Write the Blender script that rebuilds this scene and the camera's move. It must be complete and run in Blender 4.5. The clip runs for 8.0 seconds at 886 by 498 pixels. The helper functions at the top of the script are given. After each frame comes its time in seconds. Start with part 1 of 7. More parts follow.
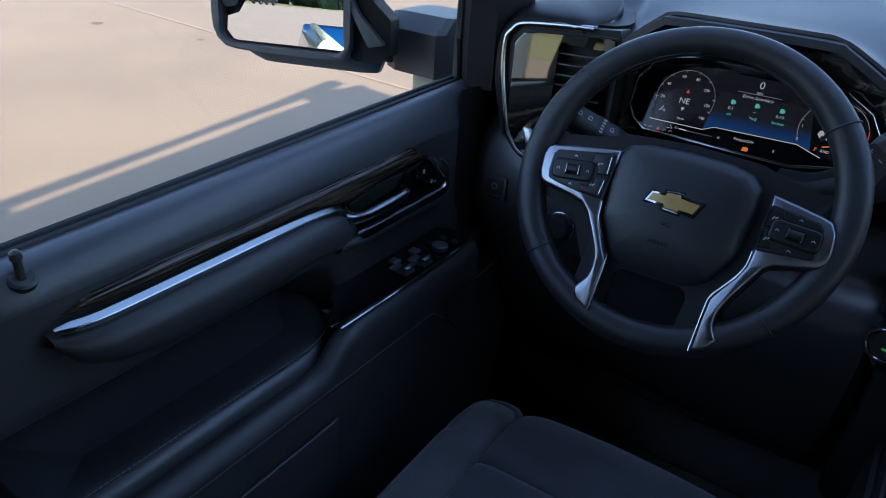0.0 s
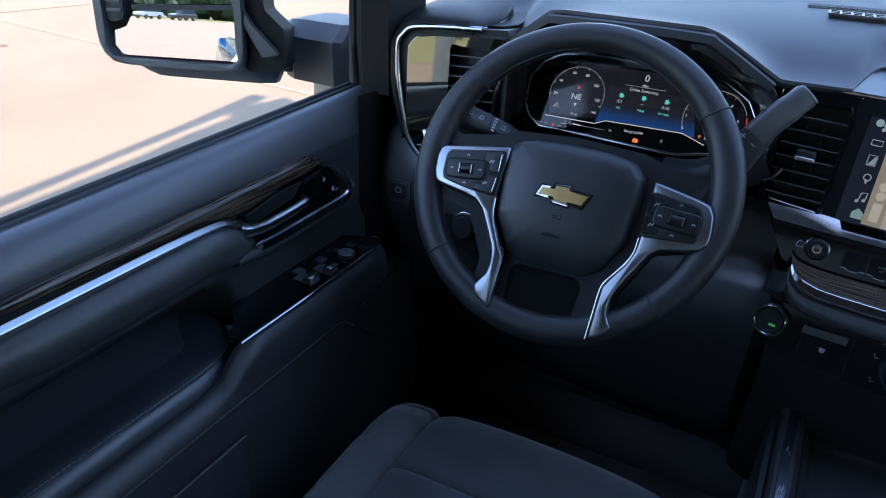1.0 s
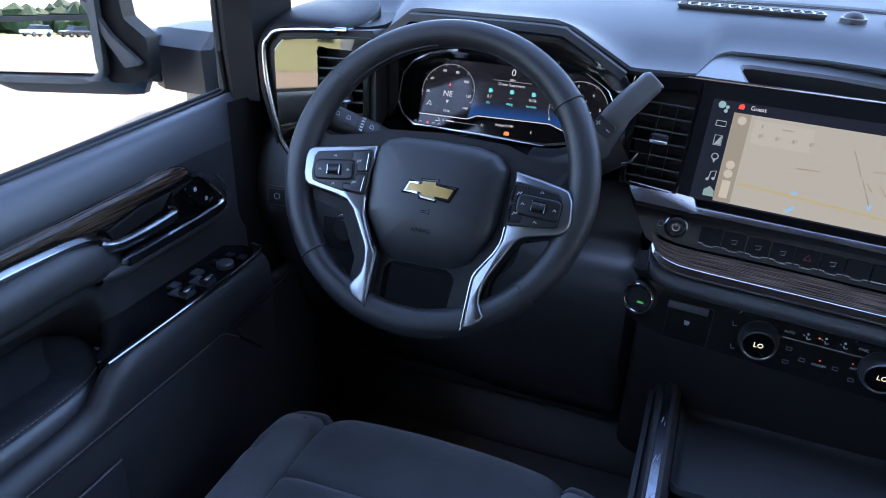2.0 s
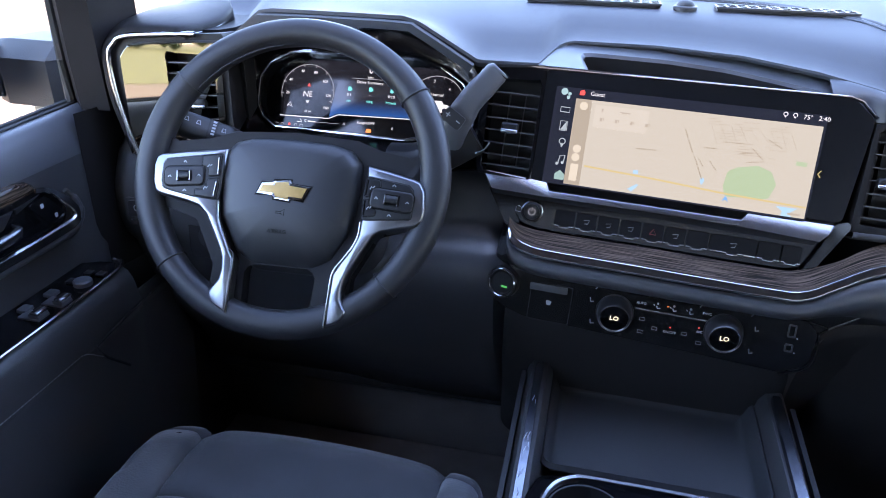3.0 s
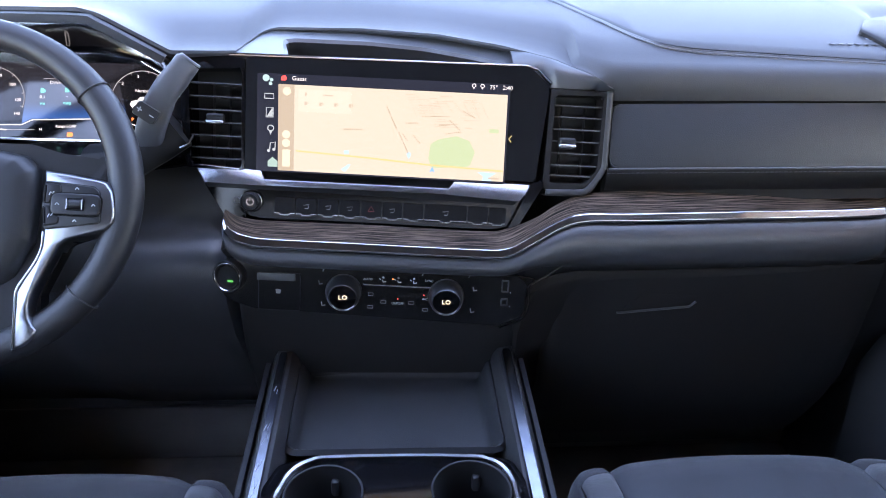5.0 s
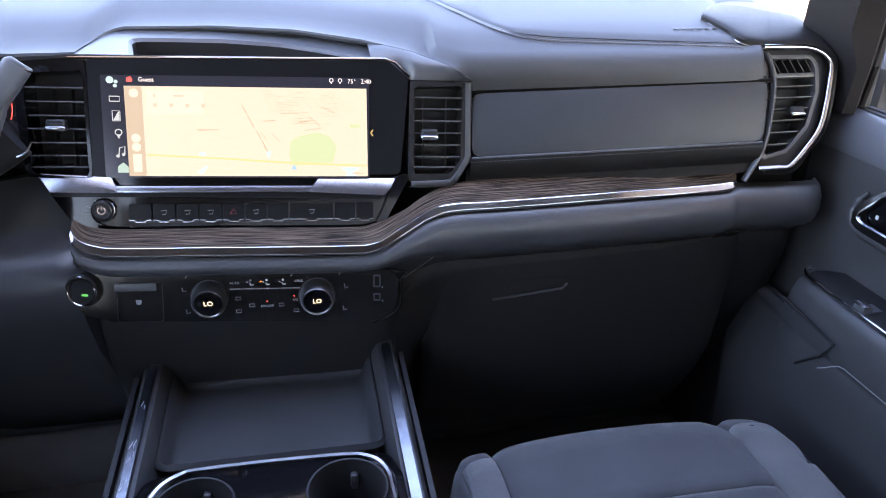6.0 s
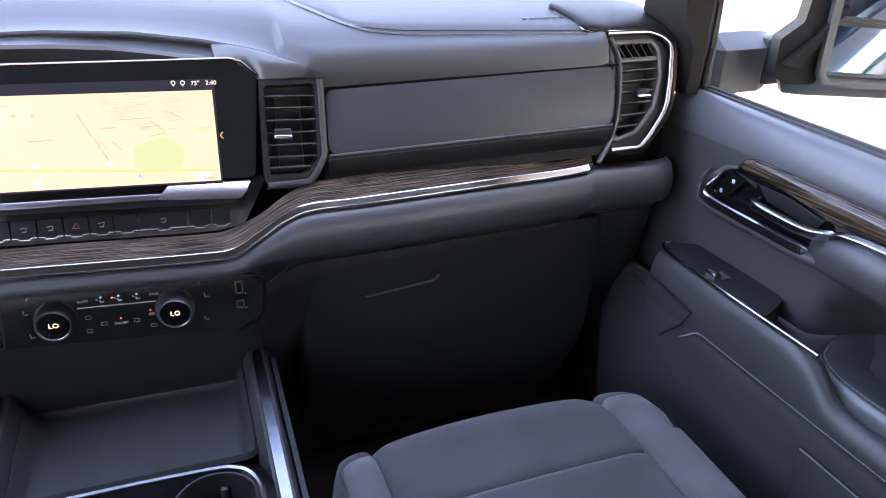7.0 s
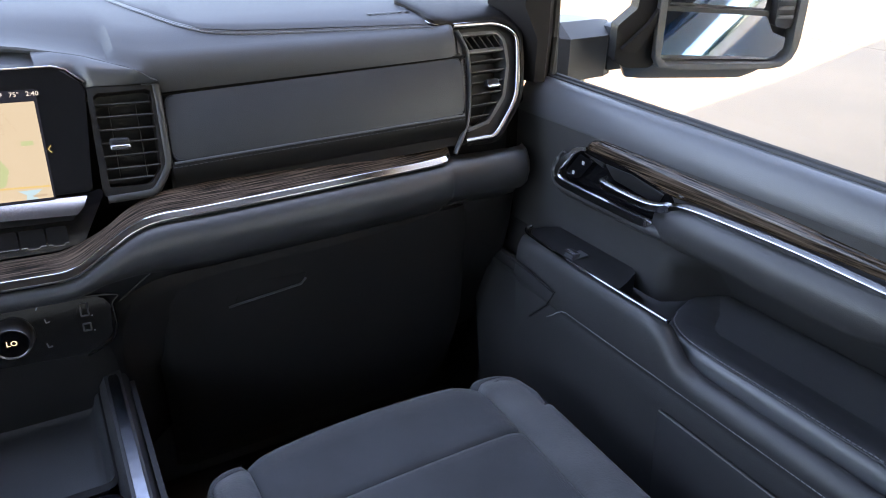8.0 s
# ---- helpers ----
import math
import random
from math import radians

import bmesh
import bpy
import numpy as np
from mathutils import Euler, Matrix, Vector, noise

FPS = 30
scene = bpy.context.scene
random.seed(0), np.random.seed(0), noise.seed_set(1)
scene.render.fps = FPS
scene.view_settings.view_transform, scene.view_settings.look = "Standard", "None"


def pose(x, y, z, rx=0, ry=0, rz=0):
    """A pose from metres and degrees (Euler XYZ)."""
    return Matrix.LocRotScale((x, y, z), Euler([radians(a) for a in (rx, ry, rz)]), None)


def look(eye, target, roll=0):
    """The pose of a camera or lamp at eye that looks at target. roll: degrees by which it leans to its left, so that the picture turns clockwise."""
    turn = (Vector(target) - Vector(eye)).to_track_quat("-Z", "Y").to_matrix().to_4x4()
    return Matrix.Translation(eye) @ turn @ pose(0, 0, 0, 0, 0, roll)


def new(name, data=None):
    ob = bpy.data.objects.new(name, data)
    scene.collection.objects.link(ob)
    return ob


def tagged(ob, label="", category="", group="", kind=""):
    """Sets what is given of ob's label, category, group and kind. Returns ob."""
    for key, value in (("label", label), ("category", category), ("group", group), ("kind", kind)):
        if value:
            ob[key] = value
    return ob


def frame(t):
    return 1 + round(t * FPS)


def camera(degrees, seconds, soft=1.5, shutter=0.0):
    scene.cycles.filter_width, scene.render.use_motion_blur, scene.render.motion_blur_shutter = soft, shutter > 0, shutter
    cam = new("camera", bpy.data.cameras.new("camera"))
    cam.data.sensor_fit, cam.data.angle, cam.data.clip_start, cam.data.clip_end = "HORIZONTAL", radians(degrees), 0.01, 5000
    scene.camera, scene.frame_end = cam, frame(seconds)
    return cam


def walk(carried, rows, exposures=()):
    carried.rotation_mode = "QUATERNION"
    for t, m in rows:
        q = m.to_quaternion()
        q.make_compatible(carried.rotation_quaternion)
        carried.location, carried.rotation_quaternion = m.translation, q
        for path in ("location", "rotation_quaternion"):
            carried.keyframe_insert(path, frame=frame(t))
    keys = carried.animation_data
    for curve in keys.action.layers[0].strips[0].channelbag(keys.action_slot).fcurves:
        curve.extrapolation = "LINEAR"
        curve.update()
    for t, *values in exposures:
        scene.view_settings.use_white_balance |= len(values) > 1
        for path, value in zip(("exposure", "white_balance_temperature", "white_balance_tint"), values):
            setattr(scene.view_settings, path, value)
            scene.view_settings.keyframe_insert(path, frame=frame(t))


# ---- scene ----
cam = camera(65.1, 8.0, soft=1.0)
PATH = [
    (0, (-0.295, -0.617, 1.009), (-1.224, 0.879, 0.06), 4.2),
    (0.5, (-0.275, -0.608, 1.007), (-1.143, 0.935, 0.076), 3.6),
    (1, (-0.253, -0.594, 1.007), (-1.04, 0.998, 0.087), 3.1),
    (2.5, (-0.169, -0.571, 1.0), (-0.642, 1.158, 0.113), 2.0),
    (3, (-0.136, -0.568, 0.999), (-0.49, 1.192, 0.117), 1.6),
    (3.5, (-0.096, -0.565, 0.993), (-0.336, 1.216, 0.117), 1.2),
    (4, (-0.069, -0.564, 0.99), (-0.171, 1.231, 0.114), 1.4),
    (5.5, (0.024, -0.571, 0.988), (0.275, 1.207, 0.109), 1.4),
    (6, (0.053, -0.574, 0.986), (0.424, 1.183, 0.106), 1.2),
    (6.5, (0.082, -0.578, 0.985), (0.573, 1.148, 0.101), 0.9),
    (7, (0.111, -0.588, 0.979), (0.726, 1.102, 0.103), 0.5),
    (7.5, (0.132, -0.599, 0.975), (0.879, 1.039, 0.104), 0.1),
    (8, (0.154, -0.608, 0.97), (1.034, 0.964, 0.101), -0.3),
]
walk(cam, [(t, look(eye, target, roll)) for t, eye, target, roll in PATH], exposures=[(0, 2.2, 6150, 14), (0.5, 2.7, 6200, 16), (1, 2.8, 6280, 16), (2.5, 3.8, 6550, 22), (4, 4.25, 7150, 26), (5.5, 4.56, 7550, 26), (7, 4.60, 8450, 28), (7.5, 4.58, 8600, 27), (8, 4.08, 8800, 22)])

# ---- world, sun and exposure ----
SUN_DIR = Vector((0.15, -0.62, 0.80)).normalized()
world = bpy.data.worlds.new("world")
scene.world = world
world.use_nodes = True
wn = world.node_tree
sky = wn.nodes.new("ShaderNodeTexSky")
sky.sky_type, sky.sun_disc = "NISHITA", False
sky.ozone_density, sky.dust_density = 2.0, 0.4
sky.sun_elevation = math.asin(SUN_DIR.z)
sky.sun_rotation = math.atan2(SUN_DIR.x, SUN_DIR.y)
wn.nodes["Background"].inputs["Strength"].default_value = 0.15
wn.links.new(sky.outputs[0], wn.nodes["Background"].inputs["Color"])
sun = new("sun", bpy.data.lights.new("sun", "SUN"))
sun.data.energy, sun.data.angle, sun.data.color = 2.0, radians(0.5), (1.0, 0.88, 0.70)
sun.matrix_world = look(SUN_DIR * 30, (0, 0, 0))


GLOW = 0.128


# ---- materials ----
def mat(name, color, rough=0.5, metal=0.0, vary=0.12, scale=8.0, bump=0.0, bscale=900.0, coat=0.0, spec=0.5, emit=None, power=1.0):
    m = bpy.data.materials.new(name)
    m.use_nodes = True
    t = m.node_tree
    b = t.nodes["Principled BSDF"]
    b.inputs["Roughness"].default_value = rough
    b.inputs["Metallic"].default_value = metal
    b.inputs["Specular IOR Level"].default_value = spec
    b.inputs["Coat Weight"].default_value = coat
    b.inputs["Coat Roughness"].default_value = 0.05
    b.inputs["Base Color"].default_value = (*color, 1)
    if emit:
        b.inputs["Emission Color"].default_value = (*emit, 1)
        b.inputs["Emission Strength"].default_value = power * GLOW
        return m
    co = t.nodes.new("ShaderNodeTexCoord")
    if vary:
        n = t.nodes.new("ShaderNodeTexNoise")
        n.inputs["Scale"].default_value, n.inputs["Detail"].default_value = scale, 6
        r = t.nodes.new("ShaderNodeMapRange")
        r.inputs["From Min"].default_value, r.inputs["From Max"].default_value = 0.3, 0.7
        r.inputs["To Min"].default_value, r.inputs["To Max"].default_value = 1 - vary, 1 + vary
        mix = t.nodes.new("ShaderNodeMix")
        mix.data_type, mix.blend_type = "RGBA", "MULTIPLY"
        mix.inputs["Factor"].default_value = 1
        mix.inputs[6].default_value = (*color, 1)
        t.links.new(co.outputs["Object"], n.inputs["Vector"])
        t.links.new(n.outputs["Fac"], r.inputs["Value"])
        t.links.new(r.outputs[0], mix.inputs[7])
        t.links.new(mix.outputs[2], b.inputs["Base Color"])
        rr = t.nodes.new("ShaderNodeMapRange")
        rr.inputs["To Min"].default_value, rr.inputs["To Max"].default_value = rough * (1 - vary * 0.6), min(1, rough * (1 + vary * 0.6))
        t.links.new(n.outputs["Fac"], rr.inputs["Value"])
        t.links.new(rr.outputs[0], b.inputs["Roughness"])
    if bump:
        v = t.nodes.new("ShaderNodeTexVoronoi")
        v.inputs["Scale"].default_value = bscale
        u = t.nodes.new("ShaderNodeBump")
        u.inputs["Strength"].default_value, u.inputs["Distance"].default_value = bump, 0.0006
        t.links.new(co.outputs["Object"], v.inputs["Vector"])
        t.links.new(v.outputs["Distance"], u.inputs["Height"])
        t.links.new(u.outputs[0], b.inputs["Normal"])
    return m


def wood_mat(name, dark, light, stretch, rough=0.3, coat=0.0, along="Object"):
    """Open-pored dark wood: stretched noise along one axis."""
    m = mat(name, dark, rough, vary=0)
    t = m.node_tree
    b = t.nodes["Principled BSDF"]
    b.inputs["Coat Weight"].default_value = coat
    b.inputs["Specular IOR Level"].default_value = 0.08
    co = t.nodes.new("ShaderNodeTexCoord")
    mp = t.nodes.new("ShaderNodeMapping")
    mp.inputs["Scale"].default_value = stretch
    n = t.nodes.new("ShaderNodeTexNoise")
    n.inputs["Scale"].default_value, n.inputs["Detail"].default_value, n.inputs["Distortion"].default_value = 6, 4, 0.0
    ramp = t.nodes.new("ShaderNodeValToRGB")
    ramp.color_ramp.elements[0].position, ramp.color_ramp.elements[0].color = 0.43, (*dark, 1)
    ramp.color_ramp.elements[1].position, ramp.color_ramp.elements[1].color = 0.62, (*light, 1)
    u = t.nodes.new("ShaderNodeBump")
    u.inputs["Strength"].default_value, u.inputs["Distance"].default_value = 0.25, 0.0008
    t.links.new(co.outputs[along], mp.inputs["Vector"])
    t.links.new(mp.outputs[0], n.inputs["Vector"])
    t.links.new(n.outputs["Fac"], ramp.inputs["Fac"])
    t.links.new(ramp.outputs[0], b.inputs["Base Color"])
    t.links.new(n.outputs["Fac"], u.inputs["Height"])
    t.links.new(u.outputs[0], b.inputs["Normal"])
    return m


def fabric_mat(name, color, weave=1600.0):
    m = mat(name, color, 0.9, vary=0.2, scale=14, bump=0.5, bscale=weave, spec=0.25)
    m.node_tree.nodes["Principled BSDF"].inputs["Sheen Weight"].default_value = 0.25
    return m


def glass_mat(name, tint=(0.93, 0.95, 0.94)):
    m = bpy.data.materials.new(name)
    m.use_nodes = True
    t = m.node_tree
    t.nodes.remove(t.nodes["Principled BSDF"])
    tr, gl, mx = (t.nodes.new(k) for k in ("ShaderNodeBsdfTransparent", "ShaderNodeBsdfGlossy", "ShaderNodeMixShader"))
    gl.inputs["Roughness"].default_value = 0.0
    tr.inputs["Color"].default_value = (*tint, 1)
    mx.inputs[0].default_value = 0.03
    t.links.new(tr.outputs[0], mx.inputs[1])
    t.links.new(gl.outputs[0], mx.inputs[2])
    t.links.new(mx.outputs[0], t.nodes["Material Output"].inputs["Surface"])
    return m


M_DASH = mat("dash_soft_plastic", (0.048, 0.050, 0.054), 0.37, vary=0.10, scale=5, bump=0.18, bscale=900, spec=0.8)
M_DARK = mat("dark_plastic", (0.038, 0.037, 0.038), 0.46, vary=0.12, scale=7, bump=0.16, bscale=900)
M_DOOR = mat("door_plastic", (0.072, 0.075, 0.084), 0.42, vary=0.10, scale=5, bump=0.16, bscale=900, spec=0.8)
M_LEATHER = mat("wheel_leather", (0.022, 0.022, 0.024), 0.42, vary=0.12, scale=20, bump=0.15, bscale=1200, spec=0.4)
M_VINYL = mat("armrest_vinyl", (0.055, 0.057, 0.062), 0.37, vary=0.10, scale=10, bump=0.2, bscale=900, spec=0.9)
M_GLOSS = mat("gloss_black", (0.005, 0.005, 0.006), 0.07, vary=0.2, scale=30, spec=0.4)
M_SATIN = mat("satin_black", (0.016, 0.016, 0.017), 0.46, vary=0.15, scale=14, spec=0.3)
M_CHROME = mat("chrome", (0.50, 0.51, 0.53), 0.11, 1.0, vary=0.06, scale=20)
M_BRIGHT = mat("bright_silver", (0.46, 0.47, 0.49), 0.20, 1.0, vary=0.06, scale=25)
M_SILVER = mat("satin_silver", (0.38, 0.39, 0.41), 0.26, 1.0, vary=0.08, scale=25, bump=0.1, bscale=1500)
M_WOOD = wood_mat("dark_wood", (0.010, 0.007, 0.005), (0.135, 0.092, 0.067), (3.0, 130, 75), 0.50, along="UV")
M_WOODY = wood_mat("dark_wood_door", (0.020, 0.014, 0.010), (0.105, 0.072, 0.052), (70, 2.0, 110), 0.24, 0.6)
M_SEAT = fabric_mat("seat_cloth", (0.048, 0.050, 0.055))
M_BOLSTER = fabric_mat("bolster_cloth", (0.065, 0.066, 0.070), 900.0)
# Black carpet made paler and warmer in colour to stand for haze
M_CARPET = fabric_mat("carpet", (0.16, 0.145, 0.138), 700.0)
M_STITCH = mat("thread", (0.30, 0.30, 0.31), 0.7, vary=0.1)
M_COVER = mat("airbag_cover_skin", (0.020, 0.021, 0.023), 0.40, vary=0.08, scale=9, bump=0.12, bscale=1300, spec=0.48)
M_RAIL = mat("console_rail", (0.24, 0.255, 0.29), 0.24, 1.0, vary=0.14, scale=40, bump=0.15, bscale=90)
# Warm pale tone: sunlight on the mirror pedestal is put into its colour
M_SUNLIT = mat("sunlit_plastic", (0.42, 0.38, 0.31), 0.6, vary=0.1)
M_SPOKE = mat("spoke_silver", (0.28, 0.29, 0.31), 0.30, 1.0, vary=0.06, scale=25, bump=0.06, bscale=1500)
# Darker copy of door_plastic: shade on faces below the pad is in its colour
M_DOORSHADE = mat("door_plastic_shaded", (0.044, 0.044, 0.046), 0.44, vary=0.10, scale=6, bump=0.2, bscale=900, spec=0.6)
M_PILLAR = mat("pillar_lining", (0.017, 0.0152, 0.0152), 0.65, vary=0.12, bump=0.2, bscale=900, spec=0.15)
M_INK = mat("black_ink", (0.004, 0.004, 0.004), 0.6, vary=0, spec=0.1)
M_PANEL = mat("stitched_leatherette", (0.024, 0.027, 0.032), 0.48, vary=0.10, scale=10, bump=0.22, bscale=900)
# Near-black dash plastic: the shade below the padded roll is in its colour
M_DASHSHADE = mat("shaded_dash_plastic", (0.022, 0.0215, 0.022), 0.55, vary=0.10, scale=6, bump=0.2, bscale=900, spec=0.25)
M_FRAME = mat("screen_glass_black", (0.010, 0.010, 0.011), 0.22, vary=0.1, scale=20, spec=0.12)
# Black vent cover plastic, also used to darken parts that lie in shade
M_COVERSHADE = mat("cover_and_shade_plastic", (0.012, 0.011, 0.011), 0.55, vary=0.12, scale=7, bump=0.2, bscale=900, spec=0.2)
M_TOP = mat("dash_top_skin", (0.046, 0.048, 0.052), 0.56, vary=0.10, scale=5, bump=0.18, bscale=900, spec=0.45)
M_KEY = mat("key_plastic", (0.029, 0.029, 0.031), 0.40, vary=0.12, scale=20, bump=0.2, bscale=900)
M_SMOKE = mat("smoked_mirror_finish", (0.25, 0.235, 0.20), 0.03, 1.0, vary=0.03, scale=20)
M_SUEDE = fabric_mat("bolster_suede", (0.085, 0.086, 0.090), 420.0)
M_KEYPAD = mat("keypad_rubber", (0.010, 0.010, 0.011), 0.38, vary=0.12, scale=30, bump=0.1, bscale=1500, spec=0.35)
M_THREAD = mat("piping", (0.15, 0.145, 0.14), 0.6, vary=0.1)
M_RUBBER = mat("rubber_seal", (0.022, 0.022, 0.023), 0.6, vary=0.15)
M_TRAY = mat("tray_rubber", (0.034, 0.035, 0.037), 0.42, vary=0.14, scale=9, bump=0.2, bscale=900)
M_HEAD = fabric_mat("headliner", (0.15, 0.147, 0.142), 900.0)
M_MIRROR = mat("mirror_glass", (0.70, 0.71, 0.72), 0.0, 1.0, vary=0)
M_MIRBODY = mat("mirror_body_plastic", (0.085, 0.085, 0.088), 0.50, vary=0.10, scale=6, bump=0.3, bscale=500)
M_PAINT = mat("blue_paint", (0.010, 0.120, 0.260), 0.08, 0.85, vary=0.04, coat=0.15, spec=0.4)
M_GOLD = mat("gold_badge", (0.46, 0.29, 0.10), 0.45, 0.35, vary=0.10, scale=60)
M_GLASS = glass_mat("window_glass")
M_SIDEGLASS = glass_mat("side_window_glass", (0.80, 0.83, 0.81))
M_TINT = glass_mat("privacy_glass", (0.36, 0.37, 0.36))
M_REARGLASS = glass_mat("rear_glass", (0.06, 0.06, 0.06))
M_TYRE = mat("tyre_rubber", (0.02, 0.02, 0.02), 0.8, vary=0.1)
M_MARK = mat("printed_mark", (0.42, 0.43, 0.44), 0.5, vary=0.05)
M_DIMMARK = mat("dim_mark", (0.17, 0.17, 0.17), 0.5, vary=0.05)
L_ICON = mat("icon_light", (0, 0, 0), emit=(0.22, 0.27, 0.29), power=1.0)
L_MEDIA = mat("media_icon_light", (0, 0, 0), emit=(0.20, 0.33, 0.34), power=1.0)
L_MAP = mat("map_light", (0, 0, 0), emit=(0.324, 0.313, 0.258), power=1.0)
L_MAPSIDE = mat("map_side_light", (0, 0, 0), emit=(0.235, 0.212, 0.160), power=1.0)
L_ROAD = mat("map_road_light", (0, 0, 0), emit=(0.36, 0.30, 0.13), power=1.0)
L_STREET = mat("map_street_light", (0, 0, 0), emit=(0.26, 0.235, 0.185), power=1.0)
L_PARK = mat("map_park_light", (0, 0, 0), emit=(0.232, 0.312, 0.195), power=1.0)
L_WATER = mat("map_water_light", (0, 0, 0), emit=(0.22, 0.38, 0.50), power=1.0)
L_CLUSTER = mat("cluster_dark_light", (0.004, 0.004, 0.005), 0.10, emit=(0.013, 0.014, 0.019), power=1.0)
L_SCREEN = mat("screen_dark_light", (0.004, 0.004, 0.005), 0.12, emit=(0.010, 0.013, 0.022), power=1.0)
L_WHITE = mat("white_light", (0, 0, 0), emit=(0.50, 0.52, 0.54), power=1.0)
L_GREY = mat("grey_light", (0, 0, 0), emit=(0.22, 0.23, 0.25), power=1.0)
L_TEAL = mat("teal_light", (0, 0, 0), emit=(0.10, 0.55, 0.52), power=1.0)
L_RED = mat("red_light", (0, 0, 0), emit=(0.70, 0.06, 0.05), power=1.0)
L_ORANGE = mat("orange_light", (0, 0, 0), emit=(0.85, 0.22, 0.04), power=1.0)


def glow_mat(name, axis, lo, hi, dark, light, power=1.0):
    """A lit display field that fades along one axis."""
    m = mat(name, (0.004, 0.004, 0.005), 0.10, emit=dark, power=power)
    t = m.node_tree
    co, sep, mr, mx = (t.nodes.new(k) for k in ("ShaderNodeTexCoord", "ShaderNodeSeparateXYZ", "ShaderNodeMapRange", "ShaderNodeMix"))
    mr.interpolation_type = "SMOOTHSTEP"
    mr.inputs["From Min"].default_value, mr.inputs["From Max"].default_value = lo, hi
    mx.data_type = "RGBA"
    mx.inputs[6].default_value, mx.inputs[7].default_value = (*dark, 1), (*light, 1)
    t.links.new(co.outputs["Object"], sep.inputs[0])
    t.links.new(sep.outputs[axis], mr.inputs["Value"])
    t.links.new(mr.outputs[0], mx.inputs["Factor"])
    t.links.new(mx.outputs[2], t.nodes["Principled BSDF"].inputs["Emission Color"])
    return m


L_GLOW = glow_mat("display_blue_field", 1, -0.036, -0.010, (0.010, 0.052, 0.18), (0.013, 0.014, 0.019))
L_GREEN = mat("green_light", (0, 0, 0), emit=(0.03, 0.24, 0.06), power=1.0)
L_BUTTON = mat("map_button_light", (0, 0, 0), emit=(0.40, 0.375, 0.295))
L_WARM = mat("warm_light", (0, 0, 0), emit=(0.95, 0.86, 0.62), power=1.0)


# ---- mesh helpers ----
def frm(o, u, v):
    """A frame with origin o, first axis u, second axis near v and the third towards the viewer."""
    u = Vector(u).normalized()
    v = Vector(v)
    v = (v - u * u.dot(v)).normalized()
    n = u.cross(v)
    return Matrix(((u.x, v.x, n.x, o[0]), (u.y, v.y, n.y, o[1]), (u.z, v.z, n.z, o[2]), (0, 0, 0, 1)))


def thing(name, label, category, m=None, group="", kind=""):
    ob = new(name)
    ob.empty_display_size = 0.05
    if m is not None:
        ob.matrix_world = m
    return tagged(ob, label, category, group, kind)


def part(name, bm, material, parent, label="", side=1, angle=32, solid=0.0):
    """Links a bmesh as one mesh under a thing or a part. side -1 mirrors it in x."""
    if side < 0:
        bmesh.ops.scale(bm, vec=(-1, 1, 1), verts=bm.verts)
        bmesh.ops.reverse_faces(bm, faces=bm.faces)
    if angle == 32 and material in (M_GLOSS, M_FRAME, M_SMOKE):
        angle = 14
    me = bpy.data.meshes.new(name)
    bm.to_mesh(me)
    bm.free()
    me.materials.append(material)
    me.polygons.foreach_set("use_smooth", [True] * len(me.polygons))
    me.set_sharp_from_angle(angle=radians(angle))
    ob = new(name, me)
    ob.parent = parent
    if label:
        ob["label"] = label
    if solid:
        s = ob.modifiers.new("thickness", "SOLIDIFY")
        s.thickness, s.offset = solid, -1
    return ob


def fill(pts, r, seg=5):
    """A polygon with its corners rounded by r (or by each corner's third value)."""
    out, n = [], len(pts)
    for i, p in enumerate(pts):
        rr = p[2] if len(p) > 2 else r
        p0, p1, p2 = (Vector(pts[j % n][:2]) for j in (i - 1, i, i + 1))
        a, b = p0 - p1, p2 - p1
        half = a.angle(b, math.pi) / 2
        if rr <= 0 or half > 1.5:
            out.append(tuple(p1))
            continue
        d = min(rr / math.tan(half), 0.48 * a.length, 0.48 * b.length)
        s, e = p1 + a.normalized() * d, p1 + b.normalized() * d
        for k in range(seg + 1):
            t = k / seg
            out.append(tuple(s * (1 - t) ** 2 + p1 * 2 * t * (1 - t) + e * t * t))
    return out


def area2(pts):
    return sum(a[0] * b[1] - b[0] * a[1] for a, b in zip(pts, pts[1:] + pts[:1]))


def prism(pts, z0, z1, bevel=0.0, seg=2, m=None):
    """An extruded polygon with its front edges rounded."""
    pts = [p[:2] for p in pts]
    if area2(pts) < 0:
        pts = pts[::-1]
    bm = bmesh.new()
    lo = [bm.verts.new((*p, z0)) for p in pts]
    hi = [bm.verts.new((*p, z1)) for p in pts]
    bm.faces.new(lo[::-1])
    top = bm.faces.new(hi)
    n = len(pts)
    for i in range(n):
        bm.faces.new((lo[i], lo[(i + 1) % n], hi[(i + 1) % n], hi[i]))
    if bevel:
        bmesh.ops.bevel(bm, geom=list(top.edges), offset=bevel, segments=seg, affect="EDGES", profile=0.5, clamp_overlap=True)
    if m is not None:
        bmesh.ops.transform(bm, matrix=m, verts=bm.verts)
    return bm


